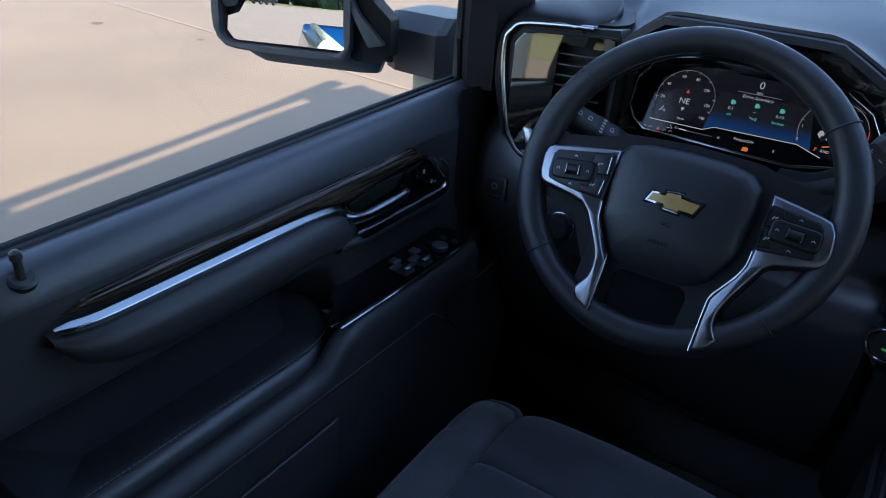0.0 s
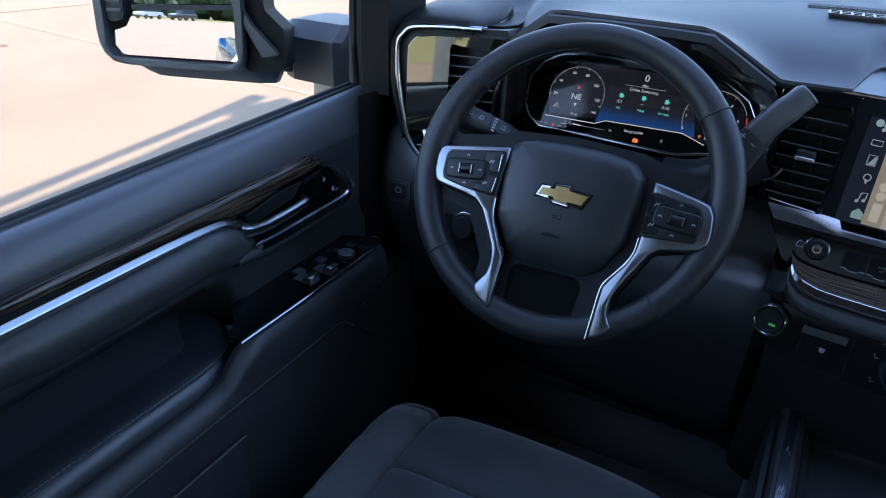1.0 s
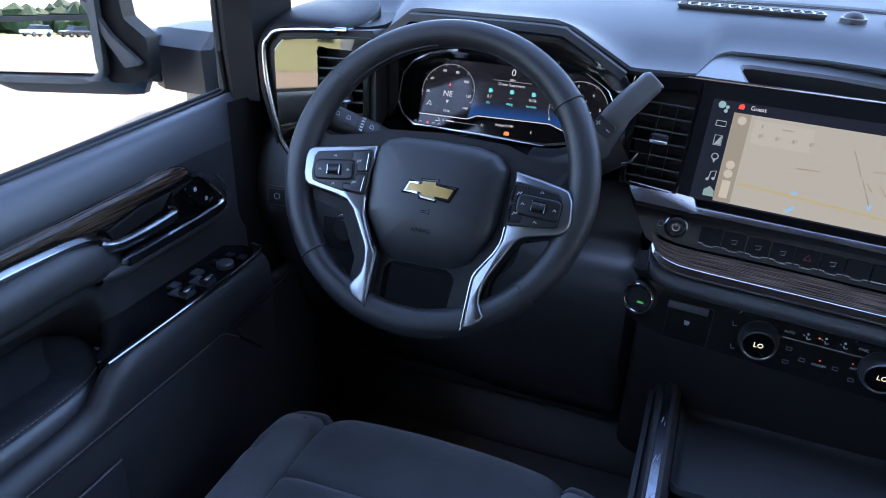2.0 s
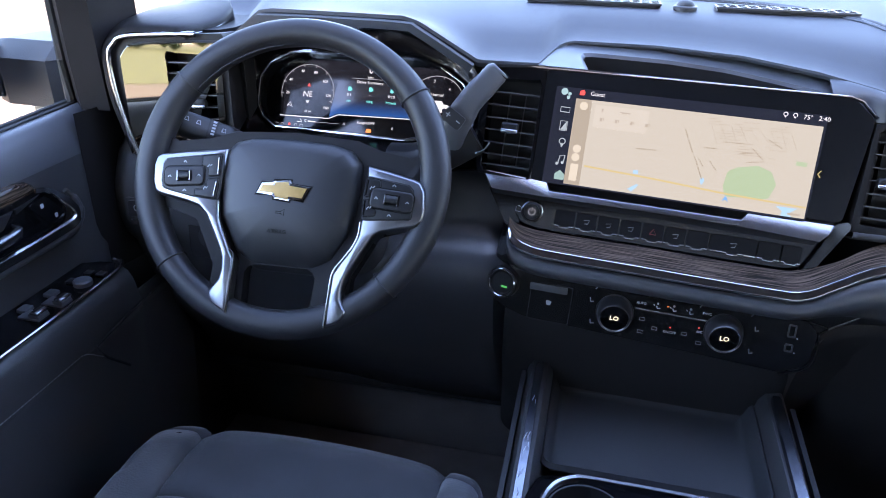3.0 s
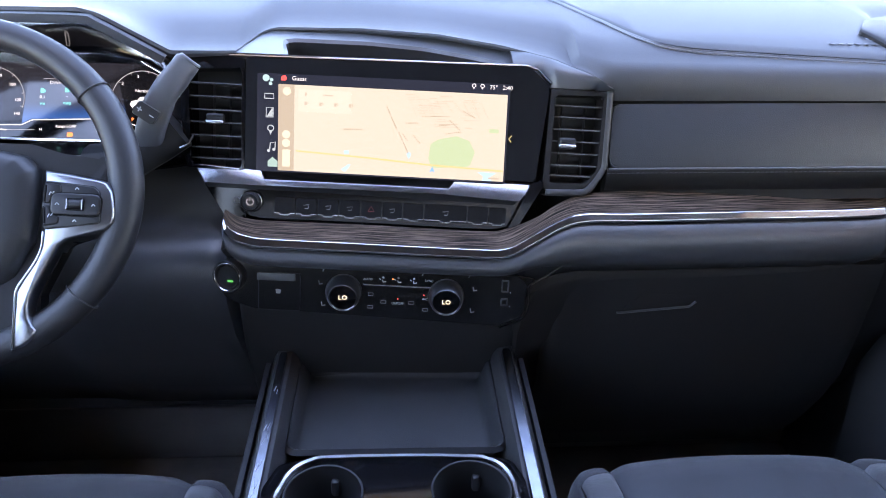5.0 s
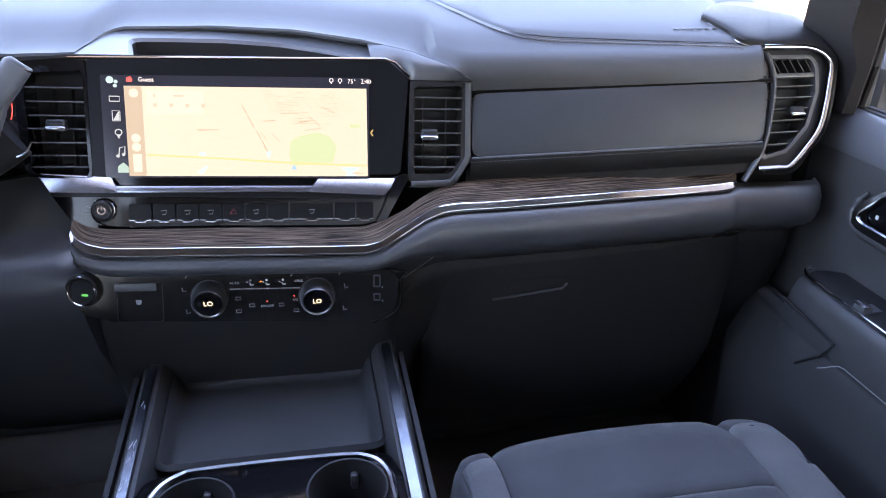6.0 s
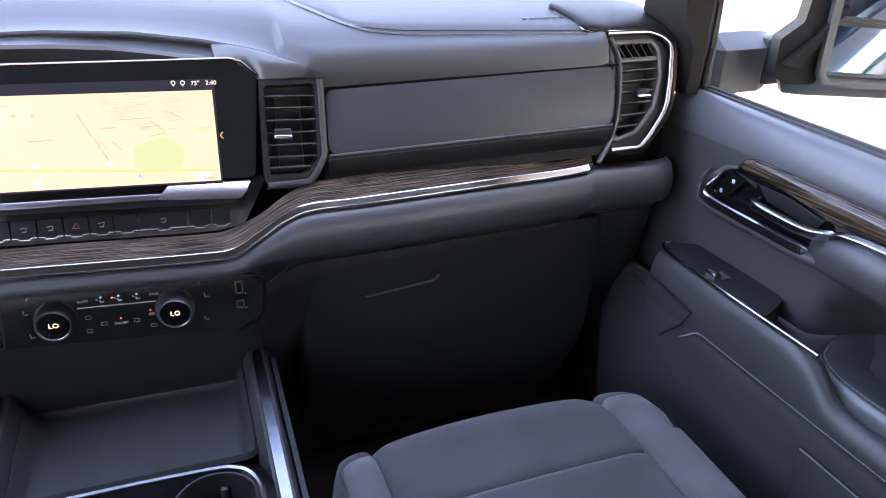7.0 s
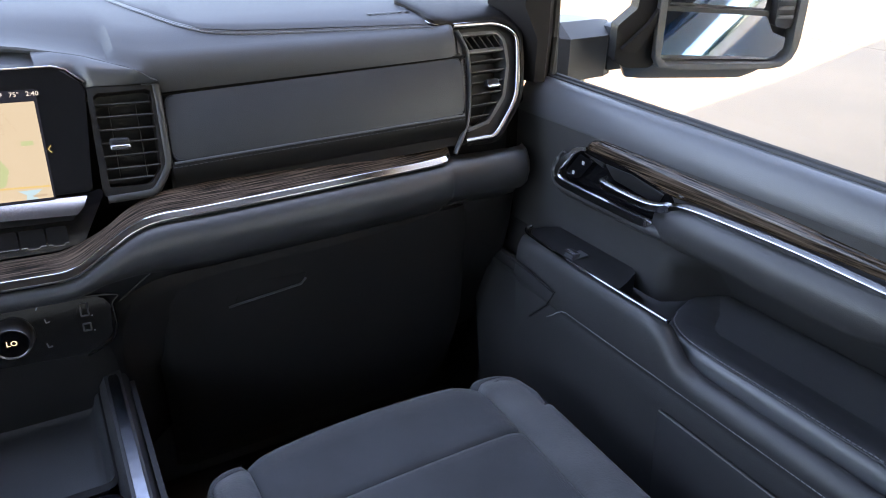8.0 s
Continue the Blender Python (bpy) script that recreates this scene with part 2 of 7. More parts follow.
def ring(outer, inner, z0, z1, bevel=0.0):
    """A frame between two outlines with the same number of points."""
    if area2(outer) < 0:
        outer, inner = outer[::-1], inner[::-1]
    bm = bmesh.new()
    vs = [[bm.verts.new((p[0], p[1], z)) for p in pts] for pts, z in ((outer, z0), (outer, z1), (inner, z1), (inner, z0))]
    n = len(outer)
    for k in range(4):
        a, b = vs[k], vs[(k + 1) % 4]
        for i in range(n):
            j = (i + 1) % n
            bm.faces.new((a[i], a[j], b[j], b[i]))
    if bevel:
        sel = [e for e in bm.edges if abs(e.verts[0].co.z - z1) < 1e-6 and abs(e.verts[1].co.z - z1) < 1e-6 and len({v for v in e.verts} & set(vs[1])) != 1]
        bmesh.ops.bevel(bm, geom=sel, offset=bevel, segments=2, affect="EDGES", profile=0.5, clamp_overlap=True)
    return bm


def dome(pts, rows, m=None):
    """A rounded plate: the outline moved inwards step by step, each step at its own height, and closed on top."""
    if area2(pts) < 0:
        pts = pts[::-1]
    bm = bmesh.new()
    vs = [[bm.verts.new((*p, z)) for p in (shrink(pts, d) if d else pts)] for d, z in rows]
    n = len(pts)
    for a, b in zip(vs, vs[1:]):
        for i in range(n):
            j = (i + 1) % n
            bm.faces.new((a[i], a[j], b[j], b[i]))
    bm.faces.new(vs[0][::-1])
    top = bm.faces.new(vs[-1])
    bm.normal_update()
    bmesh.ops.triangulate(bm, faces=[top], ngon_method="EAR_CLIP")
    if m is not None:
        bmesh.ops.transform(bm, matrix=m, verts=bm.verts)
    return bm


def shrink(pts, d):
    """An outline moved inwards by d, point by point."""
    if area2(pts) < 0:
        pts = pts[::-1]
    out, n = [], len(pts)
    for i in range(n):
        p0, p1, p2 = (Vector(pts[j % n]) for j in (i - 1, i, i + 1))
        a, b = (p1 - p0).normalized(), (p2 - p1).normalized()
        na, nb = Vector((-a.y, a.x)), Vector((-b.y, b.x))
        m = (na + nb)
        m = m / max(0.5, m.dot(na)) if m.length > 1e-6 else na
        out.append(tuple(p1 + m * d))
    return out


def box(cx, cy, cz, sx, sy, sz, bevel=0.0, seg=2, m=None):
    bm = bmesh.new()
    bmesh.ops.create_cube(bm, size=1)
    bmesh.ops.scale(bm, vec=(sx, sy, sz), verts=bm.verts)
    if bevel:
        bmesh.ops.bevel(bm, geom=list(bm.edges), offset=bevel, segments=seg, affect="EDGES", profile=0.5, clamp_overlap=True)
    bmesh.ops.translate(bm, vec=(cx, cy, cz), verts=bm.verts)
    if m is not None:
        bmesh.ops.transform(bm, matrix=m, verts=bm.verts)
    return bm


def lathe(prof, seg=32, m=None, cap=True):
    """A turned shape round the third axis from (radius, height) pairs."""
    bm = bmesh.new()
    rows = []
    for r, z in prof:
        rows.append([bm.verts.new((r * math.cos(2 * math.pi * k / seg), r * math.sin(2 * math.pi * k / seg), z)) for k in range(seg)])
    for a, b in zip(rows, rows[1:]):
        for k in range(seg):
            j = (k + 1) % seg
            bm.faces.new((a[k], a[j], b[j], b[k]))
    if cap:
        bm.faces.new(rows[0][::-1])
        bm.faces.new(rows[-1])
    bmesh.ops.recalc_face_normals(bm, faces=bm.faces)
    if m is not None:
        bmesh.ops.transform(bm, matrix=m, verts=bm.verts)
    return bm


def loft(rows, ringed=False, cap=False, flip=False):
    """A skin through rows of points."""
    bm = bmesh.new()
    vs = [[bm.verts.new(p) for p in row] for row in rows]
    for a, b in zip(vs, vs[1:]):
        n = len(a)
        for k in range(n if ringed else n - 1):
            j = (k + 1) % n
            f = (a[k], a[j], b[j], b[k])
            bm.faces.new(f[::-1] if flip else f)
    if cap:
        bm.faces.new(vs[0][::-1])
        bm.faces.new(vs[-1])
    if ringed and cap:
        bmesh.ops.recalc_face_normals(bm, faces=bm.faces)
    return bm


def smooth(pts, n=8):
    """A curve through points (Catmull-Rom)."""
    p = [Vector(q) for q in pts]
    p = [2 * p[0] - p[1]] + p + [2 * p[-1] - p[-2]]
    out = []
    for i in range(1, len(p) - 2):
        a, b, c, d = p[i - 1 : i + 3]
        for k in range(n):
            t = k / n
            out.append(0.5 * (2 * b + (c - a) * t + (2 * a - 5 * b + 4 * c - d) * t * t + (3 * b - a - 3 * c + d) * t**3))
    return out + [p[-2]]


def sweep(path, prof, up=(0, 0, 1), closed=False, scale=None):
    """A profile (pairs: sideways, up) carried along a path."""
    path = [Vector(p) for p in path]
    n = len(path)
    rows = []
    for i, p in enumerate(path):
        a = path[(i - 1) % n] if closed or i else p
        b = path[(i + 1) % n] if closed or i < n - 1 else p
        t = (b - a).normalized()
        side = t.cross(Vector(up)).normalized()
        top = side.cross(t)
        k = scale[i] if scale else 1.0
        rows.append([p + side * (q[0] * k) + top * (q[1] * k) for q in prof])
    if closed:
        rows.append(rows[0])
    bm = loft(rows, ringed=True, cap=not closed)
    if closed:
        bmesh.ops.remove_doubles(bm, verts=bm.verts, dist=1e-6)
    bmesh.ops.recalc_face_normals(bm, faces=bm.faces)
    return bm


def disc(rx, ry, n=12, power=2.0):
    """A rounded profile for sweeps; a higher power makes it squarer."""
    out = []
    for k in range(n):
        c, s = math.cos(2 * math.pi * k / n), math.sin(2 * math.pi * k / n)
        out.append((rx * math.copysign(abs(c) ** (2 / power), c), ry * math.copysign(abs(s) ** (2 / power), s)))
    return out


def join(*bms):
    out = bmesh.new()
    for b in bms:
        me = bpy.data.meshes.new("joined")
        b.to_mesh(me)
        b.free()
        out.from_mesh(me)
        bpy.data.meshes.remove(me)
    return out


def words(s, size, x=0.0, y=0.0, z=0.0, thick=0.0002, align="CENTER", turn=0.0):
    cu = bpy.data.curves.new("words", "FONT")
    cu.body, cu.size, cu.align_x, cu.align_y, cu.extrude, cu.resolution_u = s, size, align, "CENTER", thick, 2
    ob = bpy.data.objects.new("words", cu)
    me = bpy.data.meshes.new_from_object(ob)
    bm = bmesh.new()
    bm.from_mesh(me)
    bmesh.ops.transform(bm, matrix=pose(x, y, z, 0, 0, turn), verts=bm.verts)
    bpy.data.objects.remove(ob)
    bpy.data.curves.remove(cu)
    bpy.data.meshes.remove(me)
    return bm


def line2(pts, w, z, h=0.0003):
    """A flat line of width w through points of a frame's plane."""
    return sweep([(p[0], p[1], z) for p in pts], [(-w / 2, 0), (w / 2, 0), (w / 2, h), (-w / 2, h)], up=(0, 0, 1))


def rect(cx, cy, w, h, r=0.0):
    p = [(cx - w / 2, cy - h / 2), (cx + w / 2, cy - h / 2), (cx + w / 2, cy + h / 2), (cx - w / 2, cy + h / 2)]
    return fill(p, r) if r else p


def arc2(cx, cy, r, a0, a1, n=24):
    return [(cx + r * math.cos(radians(a0 + (a1 - a0) * k / n)), cy + r * math.sin(radians(a0 + (a1 - a0) * k / n))) for k in range(n + 1)]


def stitches(path, step, length, r, parent, label=""):
    """A row of short threads along a path, one mesh."""
    pts = [Vector(p) for p in path]
    bm, acc = bmesh.new(), 0.0
    for a, b in zip(pts, pts[1:]):
        d = b - a
        while acc < d.length:
            c = a + d * (acc / d.length)
            m = Matrix.Translation(c) @ d.to_track_quat("X", "Z").to_matrix().to_4x4()
            g = bmesh.ops.create_cube(bm, size=1)["verts"]
            bmesh.ops.scale(bm, vec=(length, r, r), verts=g)
            bmesh.ops.transform(bm, matrix=m, verts=g)
            acc += step
        acc -= d.length
    ob = part("stitching", bm, M_STITCH, parent, label)
    ob["kind"] = "stuff"
    return ob


def resample(pts, n):
    """n points at even steps round a closed outline."""
    p = [Vector(q) for q in pts]
    p.append(p[0])
    d = [0.0]
    for a, b in zip(p, p[1:]):
        d.append(d[-1] + (b - a).length)
    out, i = [], 0
    for k in range(n):
        s = d[-1] * k / n
        while d[i + 1] < s:
            i += 1
        out.append(p[i].lerp(p[i + 1], (s - d[i]) / max(1e-9, d[i + 1] - d[i])))
    return out


def round_loop(pts, c, n):
    """Points of a closed loop at even angles round c, seen along y."""
    out = []
    for k in range(n):
        w = Vector((math.cos(2 * math.pi * k / n), 0, math.sin(2 * math.pi * k / n)))
        side = Vector((-w.z, 0, w.x))
        for p, q in zip(pts, list(pts[1:]) + [pts[0]]):
            p, q = Vector(p), Vector(q)
            sp, sq = (p - c).dot(side), (q - c).dot(side)
            if sp * sq <= 0 and sp != sq:
                h = p.lerp(q, sp / (sp - sq))
                if (h - c).dot(w) > 0:
                    out.append(h)
                    break
    return out


def pair(outer, inner, n=72):
    """Two outlines at the same even angles round the inner one's middle."""
    c = sum((Vector(p) for p in inner), Vector((0, 0))) / len(inner)
    flat = lambda pts: [(p.x, p.z) for p in round_loop([Vector((q[0], 0, q[1])) for q in pts], Vector((c.x, 0, c.y)), n)]
    return flat(outer), flat(inner)


def table(x, rows):
    """Straight interpolation in a table whose first column rises."""
    if x <= rows[0][0]:
        return rows[0][1:]
    for a, b in zip(rows, rows[1:]):
        if x <= b[0]:
            t = (x - a[0]) / (b[0] - a[0])
            return tuple(p + (q - p) * t for p, q in zip(a[1:], b[1:]))
    return rows[-1][1:]


def ease(t):
    t = max(0.0, min(1.0, t))
    return t * t * (3 - 2 * t)


# ---- frames of the main parts ----
F_STACK = frm((0, 0.272, 0.74), (1, -0.04, -0.04), (0, 0.30, 0.953))
F_PANEL = frm((0.46, 0.254, 0.744), (0.40, -0.033, 0.011), (0, 0.03, 0.074))
F_CLUSTER = frm((-0.42, 0.365, 0.765), (1, 0, 0), (0, 0.45, 0.89))
F_WHEEL = frm((-0.4485, 0.112, 0.722), (1, 0.04, 0), (0, 0.513, 0.856))
F_LVENT = frm((-0.69, 0.265, 0.76), (1, 0.10, 0.03), (0, 0.092, 0.99))
F_RVENT = frm((0.71, 0.25, 0.74), (1, 0.03, 0), (0, 0.42, 0.90))
GROUND_Z = -0.80

# ---- ground, canopy, distance ----
def ground_mat():
    m = mat("sunlit_concrete", (0.255, 0.180, 0.116), 0.85, vary=0.10, scale=0.6)
    t = m.node_tree
    n = t.nodes.new("ShaderNodeTexNoise")
    n.inputs["Scale"].default_value, n.inputs["Detail"].default_value = 60, 5
    u = t.nodes.new("ShaderNodeBump")
    u.inputs["Strength"].default_value, u.inputs["Distance"].default_value = 0.3, 0.01
    co = t.nodes.new("ShaderNodeTexCoord")
    t.links.new(co.outputs["Object"], n.inputs["Vector"])
    t.links.new(n.outputs["Fac"], u.inputs["Height"])
    t.links.new(u.outputs[0], t.nodes["Principled BSDF"].inputs["Normal"])
    return m


M_GROUND = ground_mat()
M_JOINT = mat("joint_filler", (0.295, 0.225, 0.155), 0.9, vary=0.1)
M_GRASS = mat("dry_grass", (0.20, 0.19, 0.055), 0.95, vary=0.35, scale=2.0)
M_LEAF = mat("far_leaves", (0.035, 0.060, 0.018), 0.9, vary=0.5, scale=1.2)
M_STEEL = mat("painted_steel", (0.55, 0.55, 0.54), 0.5, vary=0.08)
M_STAIN = mat("concrete_stain", (0.16, 0.09, 0.05), 0.9, vary=0.3, scale=20)

ground = tagged(part("ground", prism(rect(0, 0, 1600, 1600), -0.3, 0.0, m=pose(0, 0, GROUND_Z)), M_GROUND, None), "pale sunlit concrete car park with faint joints", "ground", kind="structure")
for k, pts in enumerate((((-40, 7.65), (-3.5, 4.6)), ((-12, -9.0), (-7.0, 32.0)), ((8.6, -20), (12.5, 30)), ((-40, 20), (40, 13.4)))):
    part("joint", line2(pts, 0.05, GROUND_Z + 0.004, 0.002), M_JOINT, ground)
for x, y, r in ((-8.3, 4.2, 0.07), (-6.9, 4.55, 0.04), (9.3, 3.2, 0.05)):
    part("stain", prism(arc2(x, y, r, 0, 342, 9), GROUND_Z + 0.002, GROUND_Z + 0.004), M_STAIN, ground)
grass = tagged(part("grass", join(prism([(-300, -300), (300, -300), (300, -130), (-14, -130), (-9, -36), (-12, -26), (-40, -14), (-300, 0)], 0.004, 0.02, m=pose(0, 0, GROUND_Z)), prism([(34, -129.9), (300, -129.9), (300, 300), (60, 300)], 0.004, 0.02, m=pose(0, 0, GROUND_Z))), M_GRASS, None), "strip of dry yellow-green grass beyond the car park", "grass", kind="stuff")

canopy = thing("canopy", "flat steel canopy on posts over the parking bay", "canopy", kind="structure")
CANOPY_H = 7.0
OFF = Vector((SUN_DIR.x, SUN_DIR.y)) / SUN_DIR.z * CANOPY_H


def canopy_slab(name, pts):
    part(name, prism([(p[0] + OFF.x, p[1] + OFF.y) for p in pts], GROUND_Z + CANOPY_H, GROUND_Z + CANOPY_H + 0.2), M_STEEL, canopy)


# Deck lies out of view; its right end is lengthened to deepen the shade
canopy_slab("roof_deck", [(-4.525, 3.72), (-4.53, 4.03), (-4.49, 4.05), (-4.46, 4.32), (-4.31, 4.25), (-3.97, 4.22), (-3.0, 4.12), (3.6, 3.52), (5.1, 3.85), (7.8, 4.50), (11.6, 5.60), (34, 11.5), (34, -16), (-2.6, -16), (-4.10, 0.9), (-4.13, 1.065), (-4.28, 2.487), (-4.366, 3.0), (-4.41, 3.61), (-4.44, 3.69)])
canopy_slab("edge_beam", [(-4.30, 0.9), (-4.457, 2.28), (-4.589, 3.2), (-4.76, 4.15), (-4.735, 4.22), (-4.585, 4.22), (-4.535, 3.70), (-4.47, 3.09), (-4.413, 2.6), (-4.20, 1.1), (-4.18, 0.9)])
canopy_slab("end_beam", [(-4.30, 0.89), (-4.11, 0.89), (-2.61, -16), (-3.0, -16)])
for x, y in ((-3.4, -9.5), (9.0, -9.5), (-3.2, -17.0), (9.0, -17.0)):
    part("post", box(x, y, GROUND_Z + CANOPY_H / 2, 0.25, 0.25, CANOPY_H, 0.01), M_STEEL, canopy)

random.seed(4)
leaves = bmesh.new()
blob = bmesh.new()
bmesh.ops.create_icosphere(blob, subdivisions=1, radius=1)
unit_v, unit_f = [v.co.copy() for v in blob.verts], [[v.index for v in f.verts] for f in blob.faces]
blob.free()
for k in range(1500):
    a = random.uniform(-2.9, 0.9)
    r = random.uniform(150, 172)
    h = random.uniform(0, 1) ** 0.7 * (8.0 + 5.0 * math.sin(a * 9) + 2.5 * math.sin(a * 23))
    size, c = random.uniform(1.2, 3.0), Vector((r * math.cos(a), r * math.sin(a), GROUND_Z + max(0, h)))
    vs = [leaves.verts.new(c + v * size * random.uniform(0.7, 1.2)) for v in unit_v]
    for f in unit_f:
        leaves.faces.new([vs[i] for i in f])
tagged(part("far_trees", leaves, M_LEAF, None, angle=10), "dark green line of distant trees", "trees", kind="stuff")

# ---- the cab's shell ----
def cab_shell():
    cab = thing("truck_cab", "blue pickup truck cab with dark cloth and plastic lining", "truck")
    part("floor", box(0, -0.35, -0.02, 1.60, 2.9, 0.04), M_CARPET, cab, "black carpeted floor")
    part("firewall", loft([[(x, 0.55, z) for z in (0, 0.5, 0.80)] for x in (-0.80, 0.80)]), M_CARPET, cab, solid=0.03)
    part("rear_wall", box(0, -1.78, 0.42, 1.66, 0.06, 0.86, 0.01), M_DARK, cab)
    part("rear_wall", box(0, -1.78, 1.20, 1.50, 0.06, 0.16, 0.01), M_DARK, cab)
    part("rear_window", loft([[(x, -1.80, 0.84), (x, -1.77, 1.14)] for x in (-0.8, 0.8)]), M_REARGLASS, cab, "dark privacy glass")
    # Added blocks within the dash that keep daylight from leaking through its gaps
    part("dash_light_block", box(0, 0.48, 0.50, 1.58, 0.10, 0.60), M_RUBBER, cab)
    part("dash_light_block", box(0.70, 0.335, 0.70, 0.20, 0.03, 0.22), M_RUBBER, cab)
    part("dash_light_block", box(-0.70, 0.335, 0.70, 0.20, 0.03, 0.22), M_RUBBER, cab)
    part("dash_light_block", box(0.40, 0.335, 0.66, 0.50, 0.03, 0.22), M_RUBBER, cab)
    roof = [[(x * w, y, z - 0.02 * abs(x) ** 2) for x in (-1, -0.8, -0.4, 0, 0.4, 0.8, 1)] for y, z, w in ((0.02, 1.20, 0.70), (-0.2, 1.25, 0.71), (-0.9, 1.28, 0.72), (-1.75, 1.22, 0.70))]
    part("headliner", loft(roof), M_HEAD, cab, "light grey headliner", solid=0.03)
    part("roof_skin", loft([[(p[0] * 1.05, p[1], p[2] + 0.05) for p in r] for r in roof]), M_PAINT, cab, solid=0.01)
    for s in (-1, 1):
        # front pillar with its inner lining
        rows = []
        for y, z, xi, xo, d in ((0.30, 0.735, 0.775, 0.845, 0.055), (0.292, 0.80, 0.772, 0.843, 0.055), (0.286, 0.85, 0.7685, 0.839, 0.052), (0.28, 0.90, 0.765, 0.835, 0.05), (0.18, 1.05, 0.73, 0.80, 0.05), (0.0, 1.22, 0.68, 0.75, 0.05)):
            xi += 0.026 if s > 0 and z < 0.82 else 0.0
            rows.append([(xo, y - 0.018, z), (xo - 0.026, y - 0.042, z), (xi + 0.004, y - 0.036, z), (xi - 0.012, y + 0.04, z), (xo - 0.03, y + 0.09, z), (xo, y + 0.03, z)])
        part("front_pillar", loft(rows, ringed=True, cap=True), M_PILLAR, cab, side=s)
        part("pillar_seal", sweep([(0.846, 0.272, 0.742), (0.845, 0.272, 0.80), (0.837, 0.262, 0.90), (0.802, 0.16, 1.05), (0.752, -0.02, 1.22)], disc(0.007, 0.006, 8)), M_RUBBER, cab, side=s)
        part("centre_pillar", loft([[(xo, y0, z), (xi, y0, z), (xi, y1, z), (xo, y1, z)] for z, xi, xo, y0, y1 in ((0.0, 0.79, 0.86, -0.47, -0.66), (0.74, 0.80, 0.86, -0.47, -0.60), (1.24, 0.69, 0.75, -0.50, -0.60))], ringed=True, cap=True), M_DARK, cab, side=s)
        part("rear_side", box(0.82, -1.15, 0.36, 0.06, 1.30, 0.76, 0.02), M_DARK, cab, side=s)
        part("rear_window", loft([[(0.845, y, 0.72), (0.725, y, 1.26)] for y in (-0.55, -1.2, -1.80)]), M_TINT, cab, "dark privacy glass", side=s)
        part("kick_panel", box(0.815, 0.405, 0.25, 0.03, 0.41, 0.52, 0.01), M_DARK, cab, side=s)
        part("sill_plate", box(0.80, -0.1, 0.02, 0.10, 1.0, 0.05, 0.01), M_DARK, cab, side=s)
        body = [[(x, y, z) for x, z in ((0.99, -0.30), (1.02, 0.05), (1.03, 0.35), (1.01, 0.48), (0.985, 0.60), (0.94, 0.648), (0.905, 0.660))] for y in (1.9, 1.1, 0.6, 0.30, 0.29, -0.43, -0.44, -1.80, -1.82, -3.9)]
        part("body_side", loft(body, flip=True), M_PAINT, cab, "glossy blue painted body side", side=s, solid=0.012)
        for y in (0.16, -0.98):
            part("outer_handle", sweep(smooth([(1.00, y - 0.55, 0.55), (1.045, y - 0.52, 0.555), (1.047, y - 0.40, 0.557), (1.00, y - 0.37, 0.555)], 5), disc(0.014, 0.011, 10)), M_PAINT, cab, side=s)
    hood = [[(x * w, y, z - 0.05 * x * x) for x in (-1, -0.8, -0.4, 0, 0.4, 0.8, 1)] for y, z, w in ((0.86, 0.78, 0.98), (1.3, 0.77, 0.97), (1.75, 0.70, 0.95), (1.92, 0.60, 0.93))]
    part("bonnet", loft(hood), M_PAINT, cab, solid=0.01)
    part("nose", loft([[(x * 0.93, 1.92 + d, z) for d, z in ((0, 0.56), (0.04, 0.40), (0.04, 0.05), (0, -0.25))] for x in (-1, -0.5, 0.5, 1)]), M_DARK, cab, solid=0.01)
    part("bed_floor", box(0, -2.86, 0.02, 1.98, 2.04, 0.06, 0.01), M_PAINT, cab)
    part("tailgate", box(0, -3.88, 0.33, 1.98, 0.06, 0.66, 0.02), M_PAINT, cab)
    for x in (-0.90, 0.90):
        for y in (1.25, -2.75):
            w = part("road_wheel", lathe([(0.22, -0.13), (0.38, -0.12), (0.41, -0.05), (0.41, 0.05), (0.38, 0.12), (0.22, 0.13)], 28, m=pose(x, y, GROUND_Z + 0.41, 0, 90, 0)), M_TYRE, cab)
            part("rim", lathe([(0.23, -0.135), (0.21, 0.10), (0.06, 0.12), (0.06, 0.13)], 20, m=pose(x, y, GROUND_Z + 0.41, 0, 90, 0)), M_SILVER, w)
    part("windscreen", loft([[(x * w, y + 0.06 * (1 - x * x), z) for x in (-1, -0.5, 0, 0.5, 1)] for y, z, w in ((0.80, 0.885, 0.80), (0.02, 1.235, 0.70))]), M_GLASS, cab).visible_shadow = False
    return cab


cab_shell()

